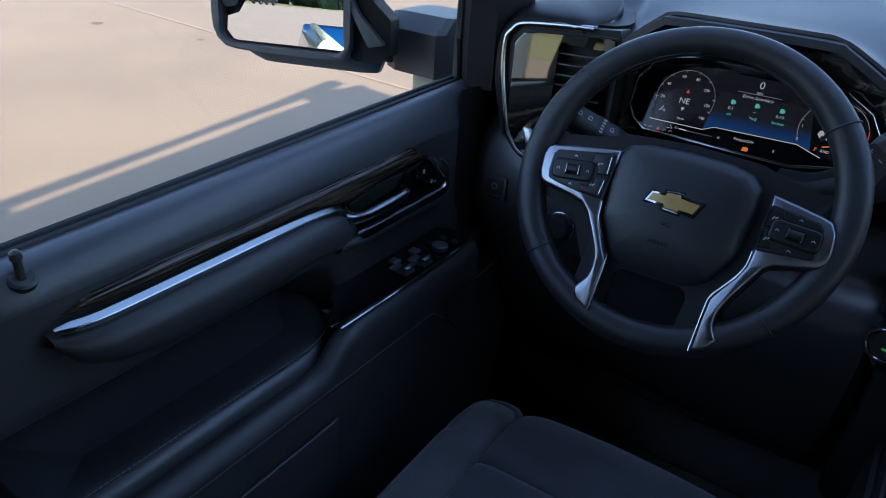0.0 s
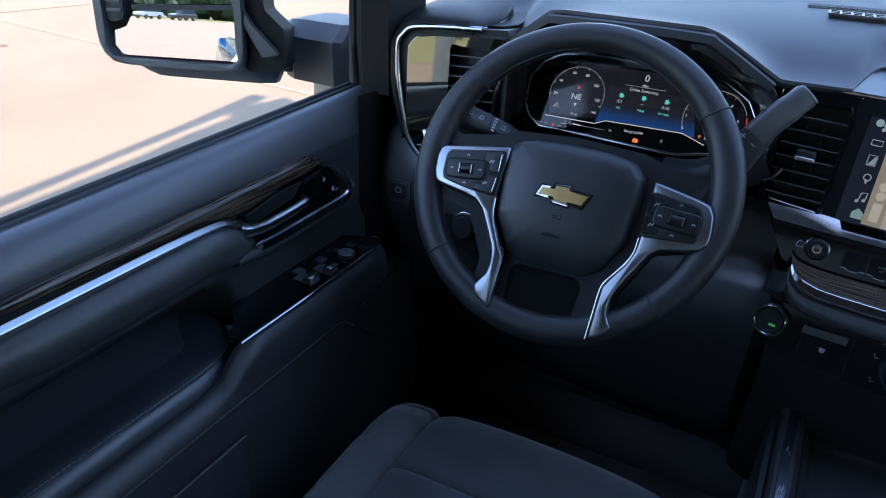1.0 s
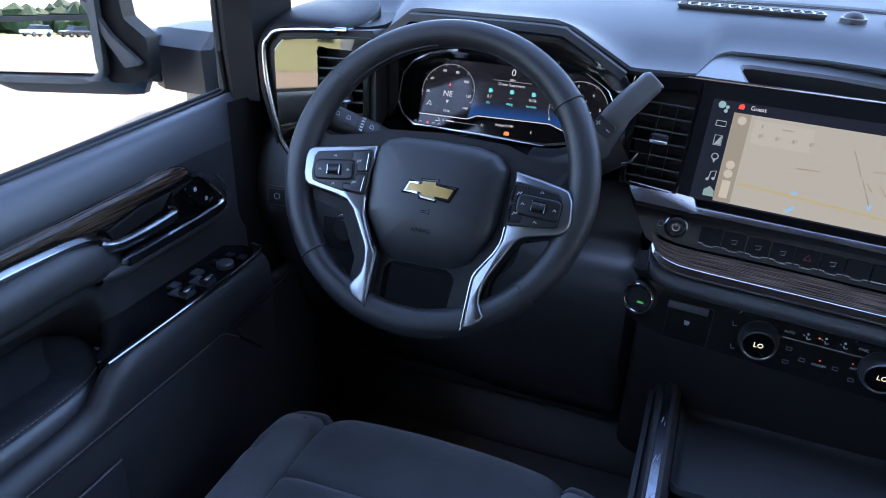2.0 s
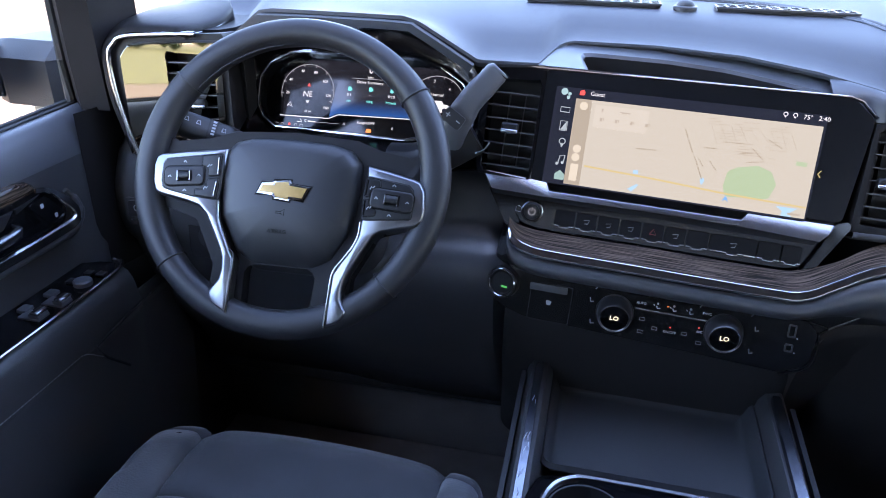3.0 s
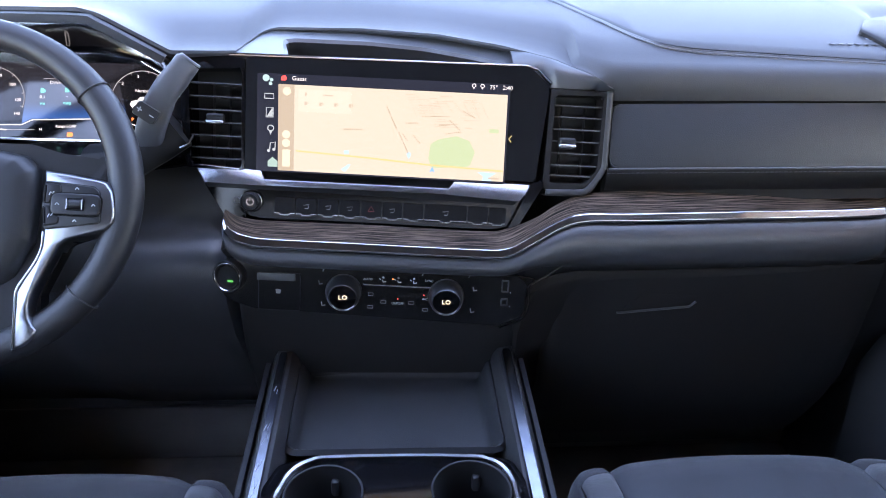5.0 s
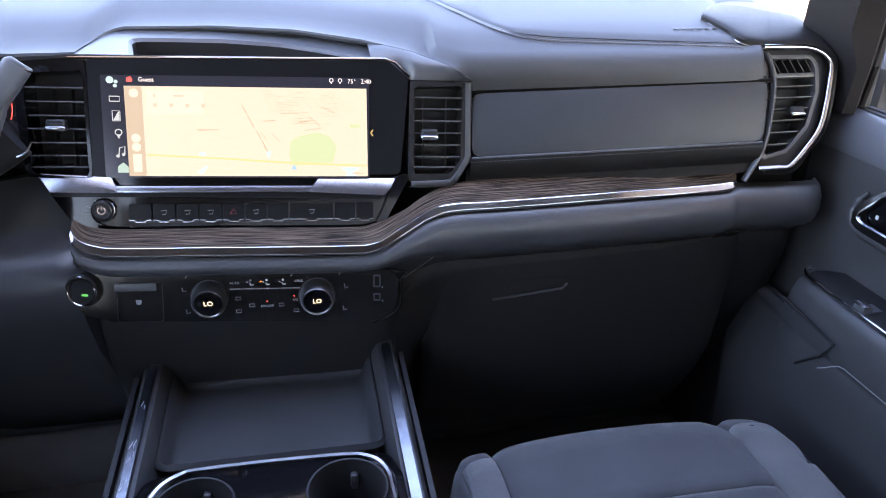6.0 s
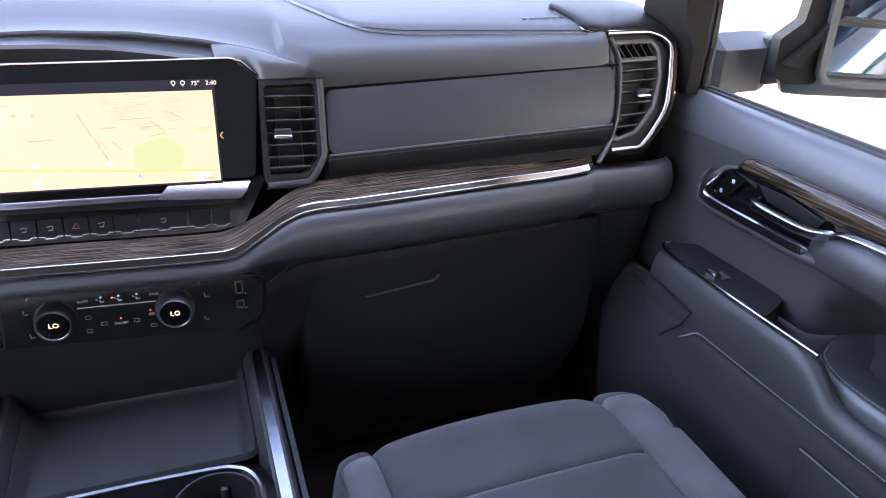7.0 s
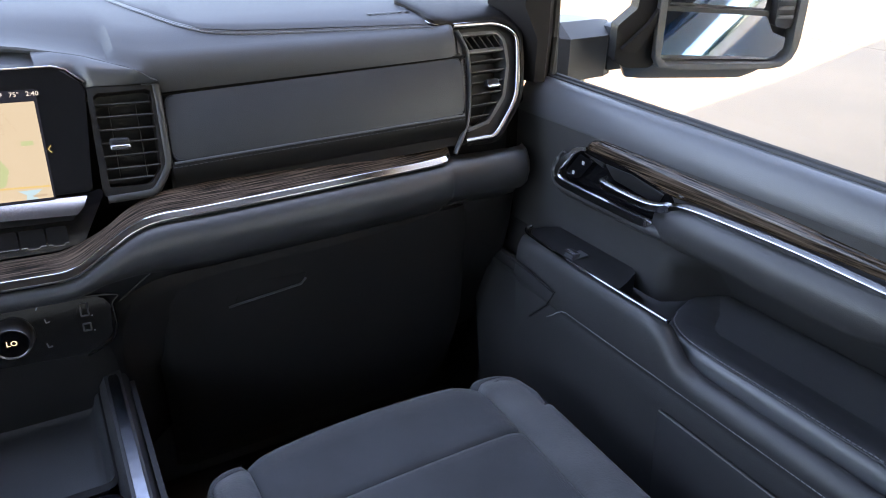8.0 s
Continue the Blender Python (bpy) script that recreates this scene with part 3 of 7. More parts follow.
# ---- dashboard ----
EDGE = [(-0.80, 0.47, 0.845, 0.006, 0.003), (-0.655, 0.45, 0.845, 0.006, 0.003), (-0.622, 0.300, 0.822, 0.012, 0.003), (-0.600, 0.290, 0.842, 0.012, 0.003), (-0.556, 0.287, 0.877, 0.012, 0.004),
        (-0.540, 0.287, 0.880, 0.012, 0.004), (-0.365, 0.287, 0.880, 0.012, 0.004), (-0.345, 0.288, 0.874, 0.012, 0.004), (-0.272, 0.294, 0.832, 0.012, 0.003), (-0.215, 0.299, 0.8315, 0.008, 0.004), (-0.197, 0.304, 0.831, 0.008, 0.004), (-0.188, 0.345, 0.836, 0.008, 0.004),
        (-0.176, 0.388, 0.843, 0.008, 0.003), (-0.160, 0.398, 0.845, 0.008, 0.003), (-0.05, 0.398, 0.845, 0.008, 0.003), (0.05, 0.372, 0.843, 0.008, 0.003), (0.13, 0.335, 0.836, 0.008, 0.004), (0.19, 0.305, 0.826, 0.009, 0.006),
        (0.235, 0.283, 0.812, 0.012, 0.012), (0.258, 0.268, 0.803, 0.022, 0.018), (0.27, 0.266, 0.803, 0.029, 0.020), (0.64, 0.246, 0.813, 0.030, 0.020), (0.665, 0.250, 0.816, 0.028, 0.012), (0.70, 0.40, 0.845, 0.006, 0.004), (0.80, 0.45, 0.845, 0.006, 0.003)]
BACK = [(0.25, 0.828), (0.30, 0.838), (0.40, 0.857), (0.52, 0.873), (0.82, 0.885)]


def top_z(x, y):
    """Height of the dashboard's upper skin."""
    yf, zf, drop, round_ = table(x, EDGE)
    d = y - yf
    zb = table(y, BACK)[0]
    hood = ease(1 - abs((x + 0.455) / 0.19)) * 0.03 * (1 - ease(d / 0.30))
    return zf + (zb + hood - zf) * ease(d / 0.11 + (0.35 if round_ > 0.01 else 0.0) * ease(d / 0.02))


def vent_hood(dash, m, edge, back, flip):
    """A rounded cover that starts at a vent's edge and runs back under the pillar."""
    edge, back = smooth(edge, 5), smooth(back, 5)
    heart = m @ Vector((0.0, 0.02, 0.0))
    rows = []
    for k, (e, b) in enumerate(zip(edge, back)):
        out = Vector((e.x - heart.x, 0.0, e.z - heart.z)).normalized().lerp(Vector((0, 0, 1)), 1 - ease((abs(e.x) - 0.66) / 0.08) if e.z > 0.80 else 0.0).normalized()
        under = Vector((0, 0.004, -0.030)) if k < 20 else m.col[2].to_3d() * -0.012
        rows.append([e + under, e] + [e.lerp(b, t) + out * h * min(1.0, 0.35 + k / 35) for t, h in ((0.012, 0.0022), (0.035, 0.0042), (0.07, 0.0058), (0.14, 0.0075), (0.3, 0.0090), (0.5, 0.0080), (0.75, 0.0045), (1.0, 0.0))])
    part("vent_cover", loft(rows, flip=flip), M_COVERSHADE, dash, "rounded dark brown cover over the vent", angle=50, solid=0.002)
    part("cover_line", sweep([e + Vector((0.001 if flip else -0.001, -0.001, -0.0045)) for e in edge[2:24]], disc(0.0011, 0.0011, 6)), M_BRIGHT, dash, "thin bright edge line")


def dashboard():
    dash = thing("dashboard", "dark grey soft plastic truck dashboard with stitched panel and wood trim", "dashboard")
    cols = []
    n = 170
    for i in range(n + 1):
        x = -0.80 + 1.60 * i / n
        yf, zf, drop, round_ = table(x, EDGE)
        row = [(x, yf + drop * 0.9 + 0.012, zf - drop), (x, yf + drop * 0.3, zf - drop * 0.8), (x, yf, zf - drop * 0.35), (x, yf + 0.001, zf)] if drop < 0.02 else [(x, yf + drop * 0.36, zf - drop), (x, yf + drop * 0.16, zf - drop * 0.72), (x, yf + drop * 0.04, zf - drop * 0.40), (x, yf + 0.0015, zf - drop * 0.10)]
        for d in (0.005, 0.011, 0.018, 0.028, 0.042, 0.06, 0.085, 0.115, 0.16, 0.22, 0.30):
            row.append((x, yf + d, top_z(x, yf + d)))
        if drop >= 0.02:
            # soft roll over the passenger panel
            zb = top_z(x, yf + 0.030)
            zl = 0.7792 + 0.0275 * (x - 0.2606)
            yl = max(0.2808 - 0.0826 * (x - 0.2606), yf + 0.004)
            row = [(x, yl + 0.014, zl - 0.001)] + [(x, yf + 0.005 + 0.025 * (1 - math.cos(a)) + (yl - yf - 0.005) * (1 - math.sin(a)) ** 2, zl + (zb - zl) * math.sin(a)) for a in [math.pi / 2 * k / 6.5 for k in range(7)]] + row[8:]
        for y in (0.72, 0.80, 0.84):
            row.append((x, y, top_z(x, y)))
        cols.append(row)
    part("top_pad", loft(cols, flip=True), M_TOP, dash, solid=0.004, angle=40)

    # stitched seam across the upper pad
    seam = smooth([(0.632, 0.277), (0.60, 0.282), (0.45, 0.298), (0.36, 0.310), (0.315, 0.332), (0.275, 0.40), (0.215, 0.53), (0.12, 0.615), (-0.03, 0.645), (-0.27, 0.62)], 10)
    seam = [(p[0], p[1], top_z(p[0], p[1]) + 0.0005) for p in seam]
    for k in (0.0, 0.006):
        part("seam_cord", sweep([(p[0], p[1] + k, p[2] + k * 0.25) for p in seam], disc(0.0016, 0.0014, 6)), M_DASH, dash)
    stitches([(p[0], p[1] - 0.004, p[2] - 0.0002) for p in seam[:50]], 0.006, 0.004, 0.0007, dash).data.materials[0] = M_THREAD
    part("upper_pad_skin", loft([[(p[0], p[1] + 0.008, top_z(p[0], p[1] + 0.008) + 0.0008), (p[0], p[1] + 0.013, top_z(p[0], p[1] + 0.013) + 0.0030), (p[0], p[1] + 0.020, top_z(p[0], p[1] + 0.020) + 0.0036)] + [(p[0], max(y, p[1] + 0.021), top_z(p[0], max(y, p[1] + 0.021)) + 0.0038) for y in (0.36, 0.45, 0.56, 0.66, 0.80)] for p in seam], flip=False), M_TOP, dash)
    part("airbag_word", join(*[box(0.560 + 0.0115 * k, 0.322, top_z(0.56, 0.322) + 0.0040, 0.007, 0.006, 0.0003) for k in range(6)]), M_TOP, dash)

    # shelf round the screen with its pocket
    def shelf_z(x, y):
        return 0.821 - 0.03 * x + (y - 0.30) * 0.13 - max(0, x - 0.13) * 0.10

    outer = resample([(-0.199, 0.302), (-0.190, 0.345), (-0.178, 0.390), (-0.162, 0.401), (-0.05, 0.401), (0.05, 0.375), (0.13, 0.338), (0.165, 0.322), (0.176, 0.312), (0.174, 0.300), (0.150, 0.297), (0.0, 0.302)], 60)
    inner = resample([(-0.135, 0.308), (-0.147, 0.366), (-0.135, 0.372), (-0.04, 0.371), (0.03, 0.358), (0.085, 0.334), (0.125, 0.312), (0.14, 0.304), (0.135, 0.3035), (0.12, 0.304), (0.10, 0.305), (0.05, 0.306), (0.0, 0.3065)], 60)
    back = lambda p: p.y > table(p.x, EDGE)[0] - 0.012
    rows = [[(p.x, p.y + (0.012 if back(p) else 0), table(p.x, EDGE)[1] - 0.005 if back(p) else shelf_z(p.x, p.y)) for p in outer], [(p.x, p.y, shelf_z(p.x, p.y) + 0.002) for p in outer]]
    for t, dz in ((0.5, 0.0), (0.9, 0.0), (1.0, -0.004)):
        rows.append([(p.x + (q.x - p.x) * t, p.y + (q.y - p.y) * t, shelf_z(p.x + (q.x - p.x) * t, p.y + (q.y - p.y) * t) + dz) for p, q in zip(outer, inner)])
    bm = loft(rows, ringed=True)
    part("screen_shelf", bm, M_DASH, dash)
    # Pocket inside is near black: the recess's shade is put into its colour
    part("pocket_wall", loft([[(q.x, q.y, shelf_z(q.x, q.y) - 0.004) for q in inner], [(q.x, q.y, shelf_z(q.x, q.y) - 0.035) for q in inner]], ringed=True), M_PILLAR, dash)
    part("pocket_floor", prism([(q.x, q.y) for q in inner], 0.775, 0.789), M_PILLAR, dash)

    # brow over the centre vent and the moulding beside it
    brow = []
    for k in range(19):
        x = 0.140 + 0.1225 * k / 18
        yf, zf = table(x, EDGE)[:2]
        a = F_STACK @ Vector((x, 0.0645, 0.003 - 0.012 * ease((0.190 - x) / 0.010)))
        b = Vector((x, min(yf, 0.330) - 0.001, min(zf, 0.831) - 0.0006 - 0.006 * ease((x - 0.245) / 0.0175)))
        swell = Vector((0, -0.7, 0.7)) * 0.16 * (b - a).length
        brow.append([a + Vector((0, 0.012, -0.002)), a] + [a.lerp(b, t) + swell * math.sin(math.pi * t) for t in (0.15, 0.32, 0.5, 0.68, 0.85)] + [b, b + Vector((0, 0.012, 0.0))])
    part("vent_brow", loft(brow), M_DASH, dash, angle=70)
    rim = smooth([Vector(q) for q in ((0.2550, 0.0640, 0), (0.2555, 0.040, 0), (0.2555, 0.0, 0), (0.2555, -0.0240, 0), (0.2535, -0.0335, 0), (0.2420, -0.0530, 0), (0.2370, -0.0580, 0), (0.2300, -0.0598, 0), (0.186, -0.0615, 0))], 6)
    rows = []
    for k, q in enumerate(rim):
        d = (rim[min(k + 1, len(rim) - 1)] - rim[max(k - 1, 0)]).normalized()
        side = Vector((-d.y, d.x, 0))
        rows.append([F_STACK @ (q + side * w + Vector((0, 0, n))) for w, n in ((-0.001, 0.001), (0.001, 0.0035), (0.0045, 0.0035), (0.0064, 0.0020), (0.0072, -0.002), (0.0074, -0.030))])
    part("vent_moulding", loft(rows), M_DARK, dash, angle=60, solid=0.001)

    # stitched passenger panel
    P = F_PANEL
    o = fill([(-0.198, -0.042, 0.012), (0.195, -0.038, 0.010), (0.206, 0.040, 0.010), (-0.193, 0.038, 0.012)], 0.01)
    part("stitched_panel", prism(o, -0.03, 0.004, 0.004, 3, m=P), M_PANEL, dash, "stitched dark grey leatherette panel", angle=50)
    part("panel_bead", sweep([P @ Vector((*q, 0.0028)) for q in shrink(o, 0.0012)], disc(0.0012, 0.0012, 6), up=P.col[2].to_3d(), closed=True), M_PANEL, dash)
    gap = smooth([P @ Vector(q) for q in ((-0.200, -0.040, 0.001), (-0.1985, 0.0), (-0.1955, 0.030), (-0.190, 0.0395), (0.0, 0.0405), (0.196, 0.0425), (0.2040, 0.036), (0.200, 0.0), (0.1955, -0.036)) for q in [(*q[:2], 0.001)]], 6)
    part("panel_gap", sweep(gap, disc(0.0020, 0.0020, 8)), M_INK, dash)
    low = []
    for a in [-0.200 + 0.395 * k / 24 for k in range(25)]:
        t = (a + 0.2) / 0.395
        low.append([P @ Vector((a, b + 0.004 * t, n)) for b, n in ((-0.0425, -0.01), (-0.0435, 0.0035), (-0.046, 0.005), (-0.052, 0.004), (-0.060, 0.000), (-0.068, -0.008), (-0.074, -0.02), (-0.076, -0.035))])
    # Blacker than the panel face: shade under the panel is put into this colour
    part("panel_underside", loft(low), M_COVERSHADE, dash, angle=50)
    part("panel_cord", sweep([P @ Vector((-0.197 + 0.392 * k / 30, -0.0435 + 0.0035 * k / 30, 0.0045)) for k in range(31)], disc(0.0016, 0.0014, 8)), M_DOOR, dash)
    stitches([P @ Vector((-0.197, -0.049, 0.0055)), P @ Vector((0.193, -0.045, 0.0055))], 0.006, 0.0042, 0.0007, dash).data.materials[0] = M_PANEL
    # Backing carries the same painted shade as the underside
    part("panel_backing", prism(fill([(-0.205, -0.085), (0.200, -0.078), (0.213, 0.05), (-0.199, 0.05)], 0.004), -0.05, -0.012, m=P), M_COVERSHADE, dash)

    # trim line: wood shelf, chrome strip and the padded roll below
    LINE = smooth([(-0.2095, 0.196, 0.653), (-0.2055, 0.192, 0.6465), (-0.198, 0.190, 0.6395), (-0.186, 0.189, 0.634), (-0.160, 0.188, 0.6295), (-0.06, 0.188, 0.623), (0.09, 0.188, 0.6135), (0.130, 0.190, 0.6135), (0.162, 0.196, 0.628), (0.198, 0.206, 0.644), (0.230, 0.212, 0.6495), (0.29, 0.215, 0.6485), (0.44, 0.215, 0.651), (0.60, 0.217, 0.6535), (0.630, 0.222, 0.658)], 8)
    band = []
    for k, p in enumerate(LINE):
        w = min(1.0, 0.55 + 0.45 * k / 5, 0.35 + 0.65 * (len(LINE) - 1 - k) / 6)
        lay = 0.0003 * ease((p.x - 0.17) / 0.10)
        band.append([(p.x, p.y + dy * w, p.z + (dz + (lay if -0.009 < dy < -0.0075 and dz > -0.002 else 0.0)) * w) for dy, dz in ((0.004, 0.0040), (0.0005, 0.0052), (-0.0008, 0.0047), (-0.0012, 0.0040), (-0.0080, -0.0002), (-0.0086, -0.0012), (-0.0084, -0.0042), (-0.0068, -0.0054), (0.003, -0.0056))])
    part("chrome_strip", loft(band), M_CHROME, dash, "bright chrome trim strip", angle=40)
    TOP = smooth([(-0.2120, 0.222, 0.658), (-0.2080, 0.226, 0.652), (-0.202, 0.229, 0.646), (-0.188, 0.231, 0.641), (-0.162, 0.231, 0.638), (-0.06, 0.228, 0.634), (0.09, 0.222, 0.627), (0.13, 0.223, 0.628), (0.17, 0.228, 0.642), (0.20, 0.238, 0.657), (0.235, 0.246, 0.667), (0.29, 0.249, 0.669), (0.44, 0.247, 0.673), (0.60, 0.241, 0.676), (0.632, 0.238, 0.677)], 8)
    rows = [[a + (b - a) * t + Vector((0, 0.0, 0.003 * math.sin(math.pi * t))) for t in (0.06, 0.3, 0.55, 0.8, 1.05)] for a, b in zip(LINE, TOP)]
    wood = loft(rows)
    grain = wood.loops.layers.uv.new("grain")
    for f in wood.faces:
        for l in f.loops:
            ly, lz = table(l.vert.co.x, [(p.x, p.y, p.z) for p in LINE])
            l[grain].uv = (l.vert.co.x, math.hypot(l.vert.co.y - ly, l.vert.co.z - lz))
    part("wood_trim", wood, M_WOOD, dash, "dark open-pored wood trim", angle=60)
    MID = [(0.005, -0.003), (-0.006, -0.007), (-0.012, -0.014), (-0.013, -0.021), (-0.007, -0.028), (0.008, -0.033), (0.026, -0.040), (0.028, -0.08), (0.028, -0.12), (0.030, -0.16), (0.035, -0.20), (0.06, -0.26), (0.09, -0.36)]
    SIDE = [(0.005, -0.003), (-0.010, -0.009), (-0.019, -0.024), (-0.021, -0.042), (-0.016, -0.058), (-0.004, -0.069), (0.010, -0.076), (0.018, -0.085), (0.024, -0.11), (0.030, -0.15), (0.045, -0.20), (0.08, -0.26), (0.13, -0.38)]
    rows = []
    pts = list(LINE) + [Vector((0.66, 0.225, 0.656)), Vector((0.70, 0.226, 0.654)), Vector((0.74, 0.228, 0.652)), Vector((0.765, 0.235, 0.650)), Vector((0.78, 0.25, 0.648))]
    for p in pts:
        k = ease((p.x - 0.12) / 0.12)
        rows.append([(p.x, p.y + a[0] * (1 - k) + b[0] * k, p.z + a[1] * (1 - k) + b[1] * k) for a, b in zip(MID, SIDE)])
    part("padded_roll", loft([r[:8] for r in rows]), M_DASH, dash, solid=0.004, angle=60)
    # Same skin carried on below the roll, darkened in colour for the shade there
    part("lower_panel", loft([r[7:] for r in rows]), M_DASHSHADE, dash, solid=0.004, angle=60)
    part("roll_end", loft([[(-0.206, 0.215, 0.64), (-0.216, 0.225, 0.63), (-0.222, 0.245, 0.62), (-0.225, 0.27, 0.62)], [(-0.205, 0.19, 0.625), (-0.216, 0.20, 0.615), (-0.224, 0.225, 0.605), (-0.228, 0.26, 0.60)], [(-0.203, 0.203, 0.604), (-0.215, 0.212, 0.600), (-0.225, 0.232, 0.596), (-0.23, 0.26, 0.592)]]), M_DARK, dash, solid=0.004)

    # glove box lid below the roll
    lid = part("glove_box_lid", loft([[(x, 0.236 + dy + e, z) for dy, z in ((0.006, 0.571), (0.0, 0.567), (0.001, 0.54), (0.004, 0.50), (0.009, 0.44), (0.018, 0.36), (0.04, 0.30), (0.08, 0.22), (0.13, 0.15))] for x, e in ((0.200, 0.014), (0.212, 0.004), (0.224, 0.0), (0.40, 0.0), (0.60, 0.0), (0.655, 0.001), (0.675, 0.012), (0.690, 0.045))]), M_DASHSHADE, dash, solid=0.004)
    part("lid_handle", prism(fill([(0.300, 0.497), (0.395, 0.505), (0.412, 0.520), (0.330, 0.525)], 0.006), -0.2425, -0.238, 0.001, m=Matrix(((1, 0, 0, 0), (0, 0, -1, 0), (0, 1, 0, 0), (0, 0, 0, 1)))), M_DASHSHADE, lid)
    # Line in lighter plastic paints the highlight on the handle's edge
    part("handle_highlight", sweep([(0.297, 0.2365, 0.4955), (0.398, 0.2360, 0.5045), (0.406, 0.2365, 0.512)], disc(0.0020, 0.0016, 6)), M_DOOR, lid)
    part("lid_gap", sweep([(0.225, 0.232, 0.572), (0.60, 0.230, 0.579), (0.668, 0.231, 0.579)], disc(0.0012, 0.0012, 6)), M_RUBBER, lid)

    part("panel_crease", sweep([(0.169, 0.2155, 0.5530), (0.215, 0.2185, 0.5830)], disc(0.0009, 0.0009, 6)), M_THREAD, dash)

    # driver's side: knee bolster and the lower left panel
    rows = []
    flat = ((0.30, 0.70), (0.262, 0.675), (0.245, 0.645), (0.238, 0.625), (0.236, 0.61), (0.236, 0.595), (0.237, 0.58), (0.241, 0.565), (0.246, 0.55), (0.262, 0.53), (0.29, 0.46), (0.33, 0.38), (0.40, 0.28), (0.45, 0.18))
    roll = ((0.30, 0.70), (0.288, 0.66), (0.281, 0.630), (0.275, 0.614), (0.262, 0.606), (0.246, 0.598), (0.233, 0.584), (0.226, 0.567), (0.224, 0.548), (0.228, 0.52), (0.25, 0.46), (0.30, 0.38), (0.38, 0.28), (0.45, 0.18))
    for x in (-0.79, -0.76, -0.70, -0.62, -0.52, -0.48, -0.44, -0.40, -0.35, -0.30, -0.25, -0.226, -0.212):
        e = 0.02 if x in (-0.79, -0.212) else 0.0
        k = ease((x + 0.53) / 0.12)
        rows.append([(x, a[0] * (1 - k) + b[0] * k + e, a[1] * (1 - k) + b[1] * k) for a, b in zip(flat, roll)])
    part("knee_bolster", loft(rows), M_DASH, dash, solid=0.004, angle=50)

    # fascia between the hood's edge and the instruments
    lip = resample([(-0.617, 0.300, 0.818), (-0.600, 0.293, 0.832), (-0.556, 0.291, 0.866), (-0.540, 0.291, 0.869), (-0.365, 0.291, 0.869), (-0.345, 0.292, 0.863), (-0.275, 0.297, 0.822), (-0.256, 0.290, 0.78), (-0.250, 0.272, 0.700), (-0.40, 0.245, 0.690), (-0.58, 0.240, 0.690), (-0.640, 0.255, 0.74)], 72)
    lip = round_loop(lip, Vector((-0.44, 0, 0.765)), 96)
    bez = round_loop([F_CLUSTER @ Vector((*p, 0)) for p in BEZEL], Vector((-0.44, 0, 0.765)), 96)
    rows = [lip, [p + Vector((0, 0.004, -0.004)) for p in lip]] + [[p.lerp(q, t) + Vector((0, 0.012 * math.sin(math.pi * t), 0)) for p, q in zip(lip, bez)] for t in (0.2, 0.4, 0.6, 0.8, 1.0)]
    part("instrument_fascia", loft(rows, ringed=True), M_GLOSS, dash, "glossy black instrument fascia", angle=50)
    part("fascia_rim", sweep(smooth([(-0.610, 0.292, 0.826), (-0.595, 0.286, 0.838), (-0.558, 0.282, 0.866), (-0.540, 0.281, 0.870), (-0.455, 0.281, 0.871), (-0.365, 0.281, 0.870), (-0.345, 0.282, 0.864), (-0.278, 0.288, 0.824)], 6), [(-0.006, -0.004), (0.006, -0.006), (0.006, 0.003), (-0.004, 0.004)]), M_TOP, dash)

    # rounded hoods over the end vents, rolling down outside their surrounds
    L = F_LVENT
    part("cover_base", prism(fill([(-0.790, 0.335), (-0.742, 0.304), (-0.655, 0.304), (-0.628, 0.312), (-0.618, 0.340), (-0.625, 0.41), (-0.640, 0.48), (-0.69, 0.52), (-0.79, 0.53)], 0.012), 0.806, 0.845), M_COVERSHADE, dash)
    vent_hood(dash, L,
              [Vector(q) for q in ((-0.654, 0.403, 0.8580), (-0.647, 0.372, 0.8535), (-0.645, 0.340, 0.8495), (-0.649, 0.308, 0.8470))] + [L @ Vector((x, y, 0.004)) for x, y in ((0.035, 0.0865), (0.010, 0.0865), (-0.020, 0.0858), (-0.042, 0.0842), (-0.060, 0.0755), (-0.0750, 0.0565), (-0.0755, 0.030), (-0.0725, -0.005), (-0.064, -0.040), (-0.056, -0.075))],
              ((-0.680, 0.450, 0.866), (-0.703, 0.460, 0.868), (-0.725, 0.460, 0.866), (-0.745, 0.450, 0.862), (-0.755, 0.440, 0.859), (-0.765, 0.430, 0.857), (-0.775, 0.420, 0.855), (-0.785, 0.410, 0.851), (-0.800, 0.390, 0.842), (-0.810, 0.375, 0.825), (-0.812, 0.365, 0.795), (-0.810, 0.360, 0.760), (-0.800, 0.355, 0.720), (-0.790, 0.350, 0.680)), True)
    R = F_RVENT
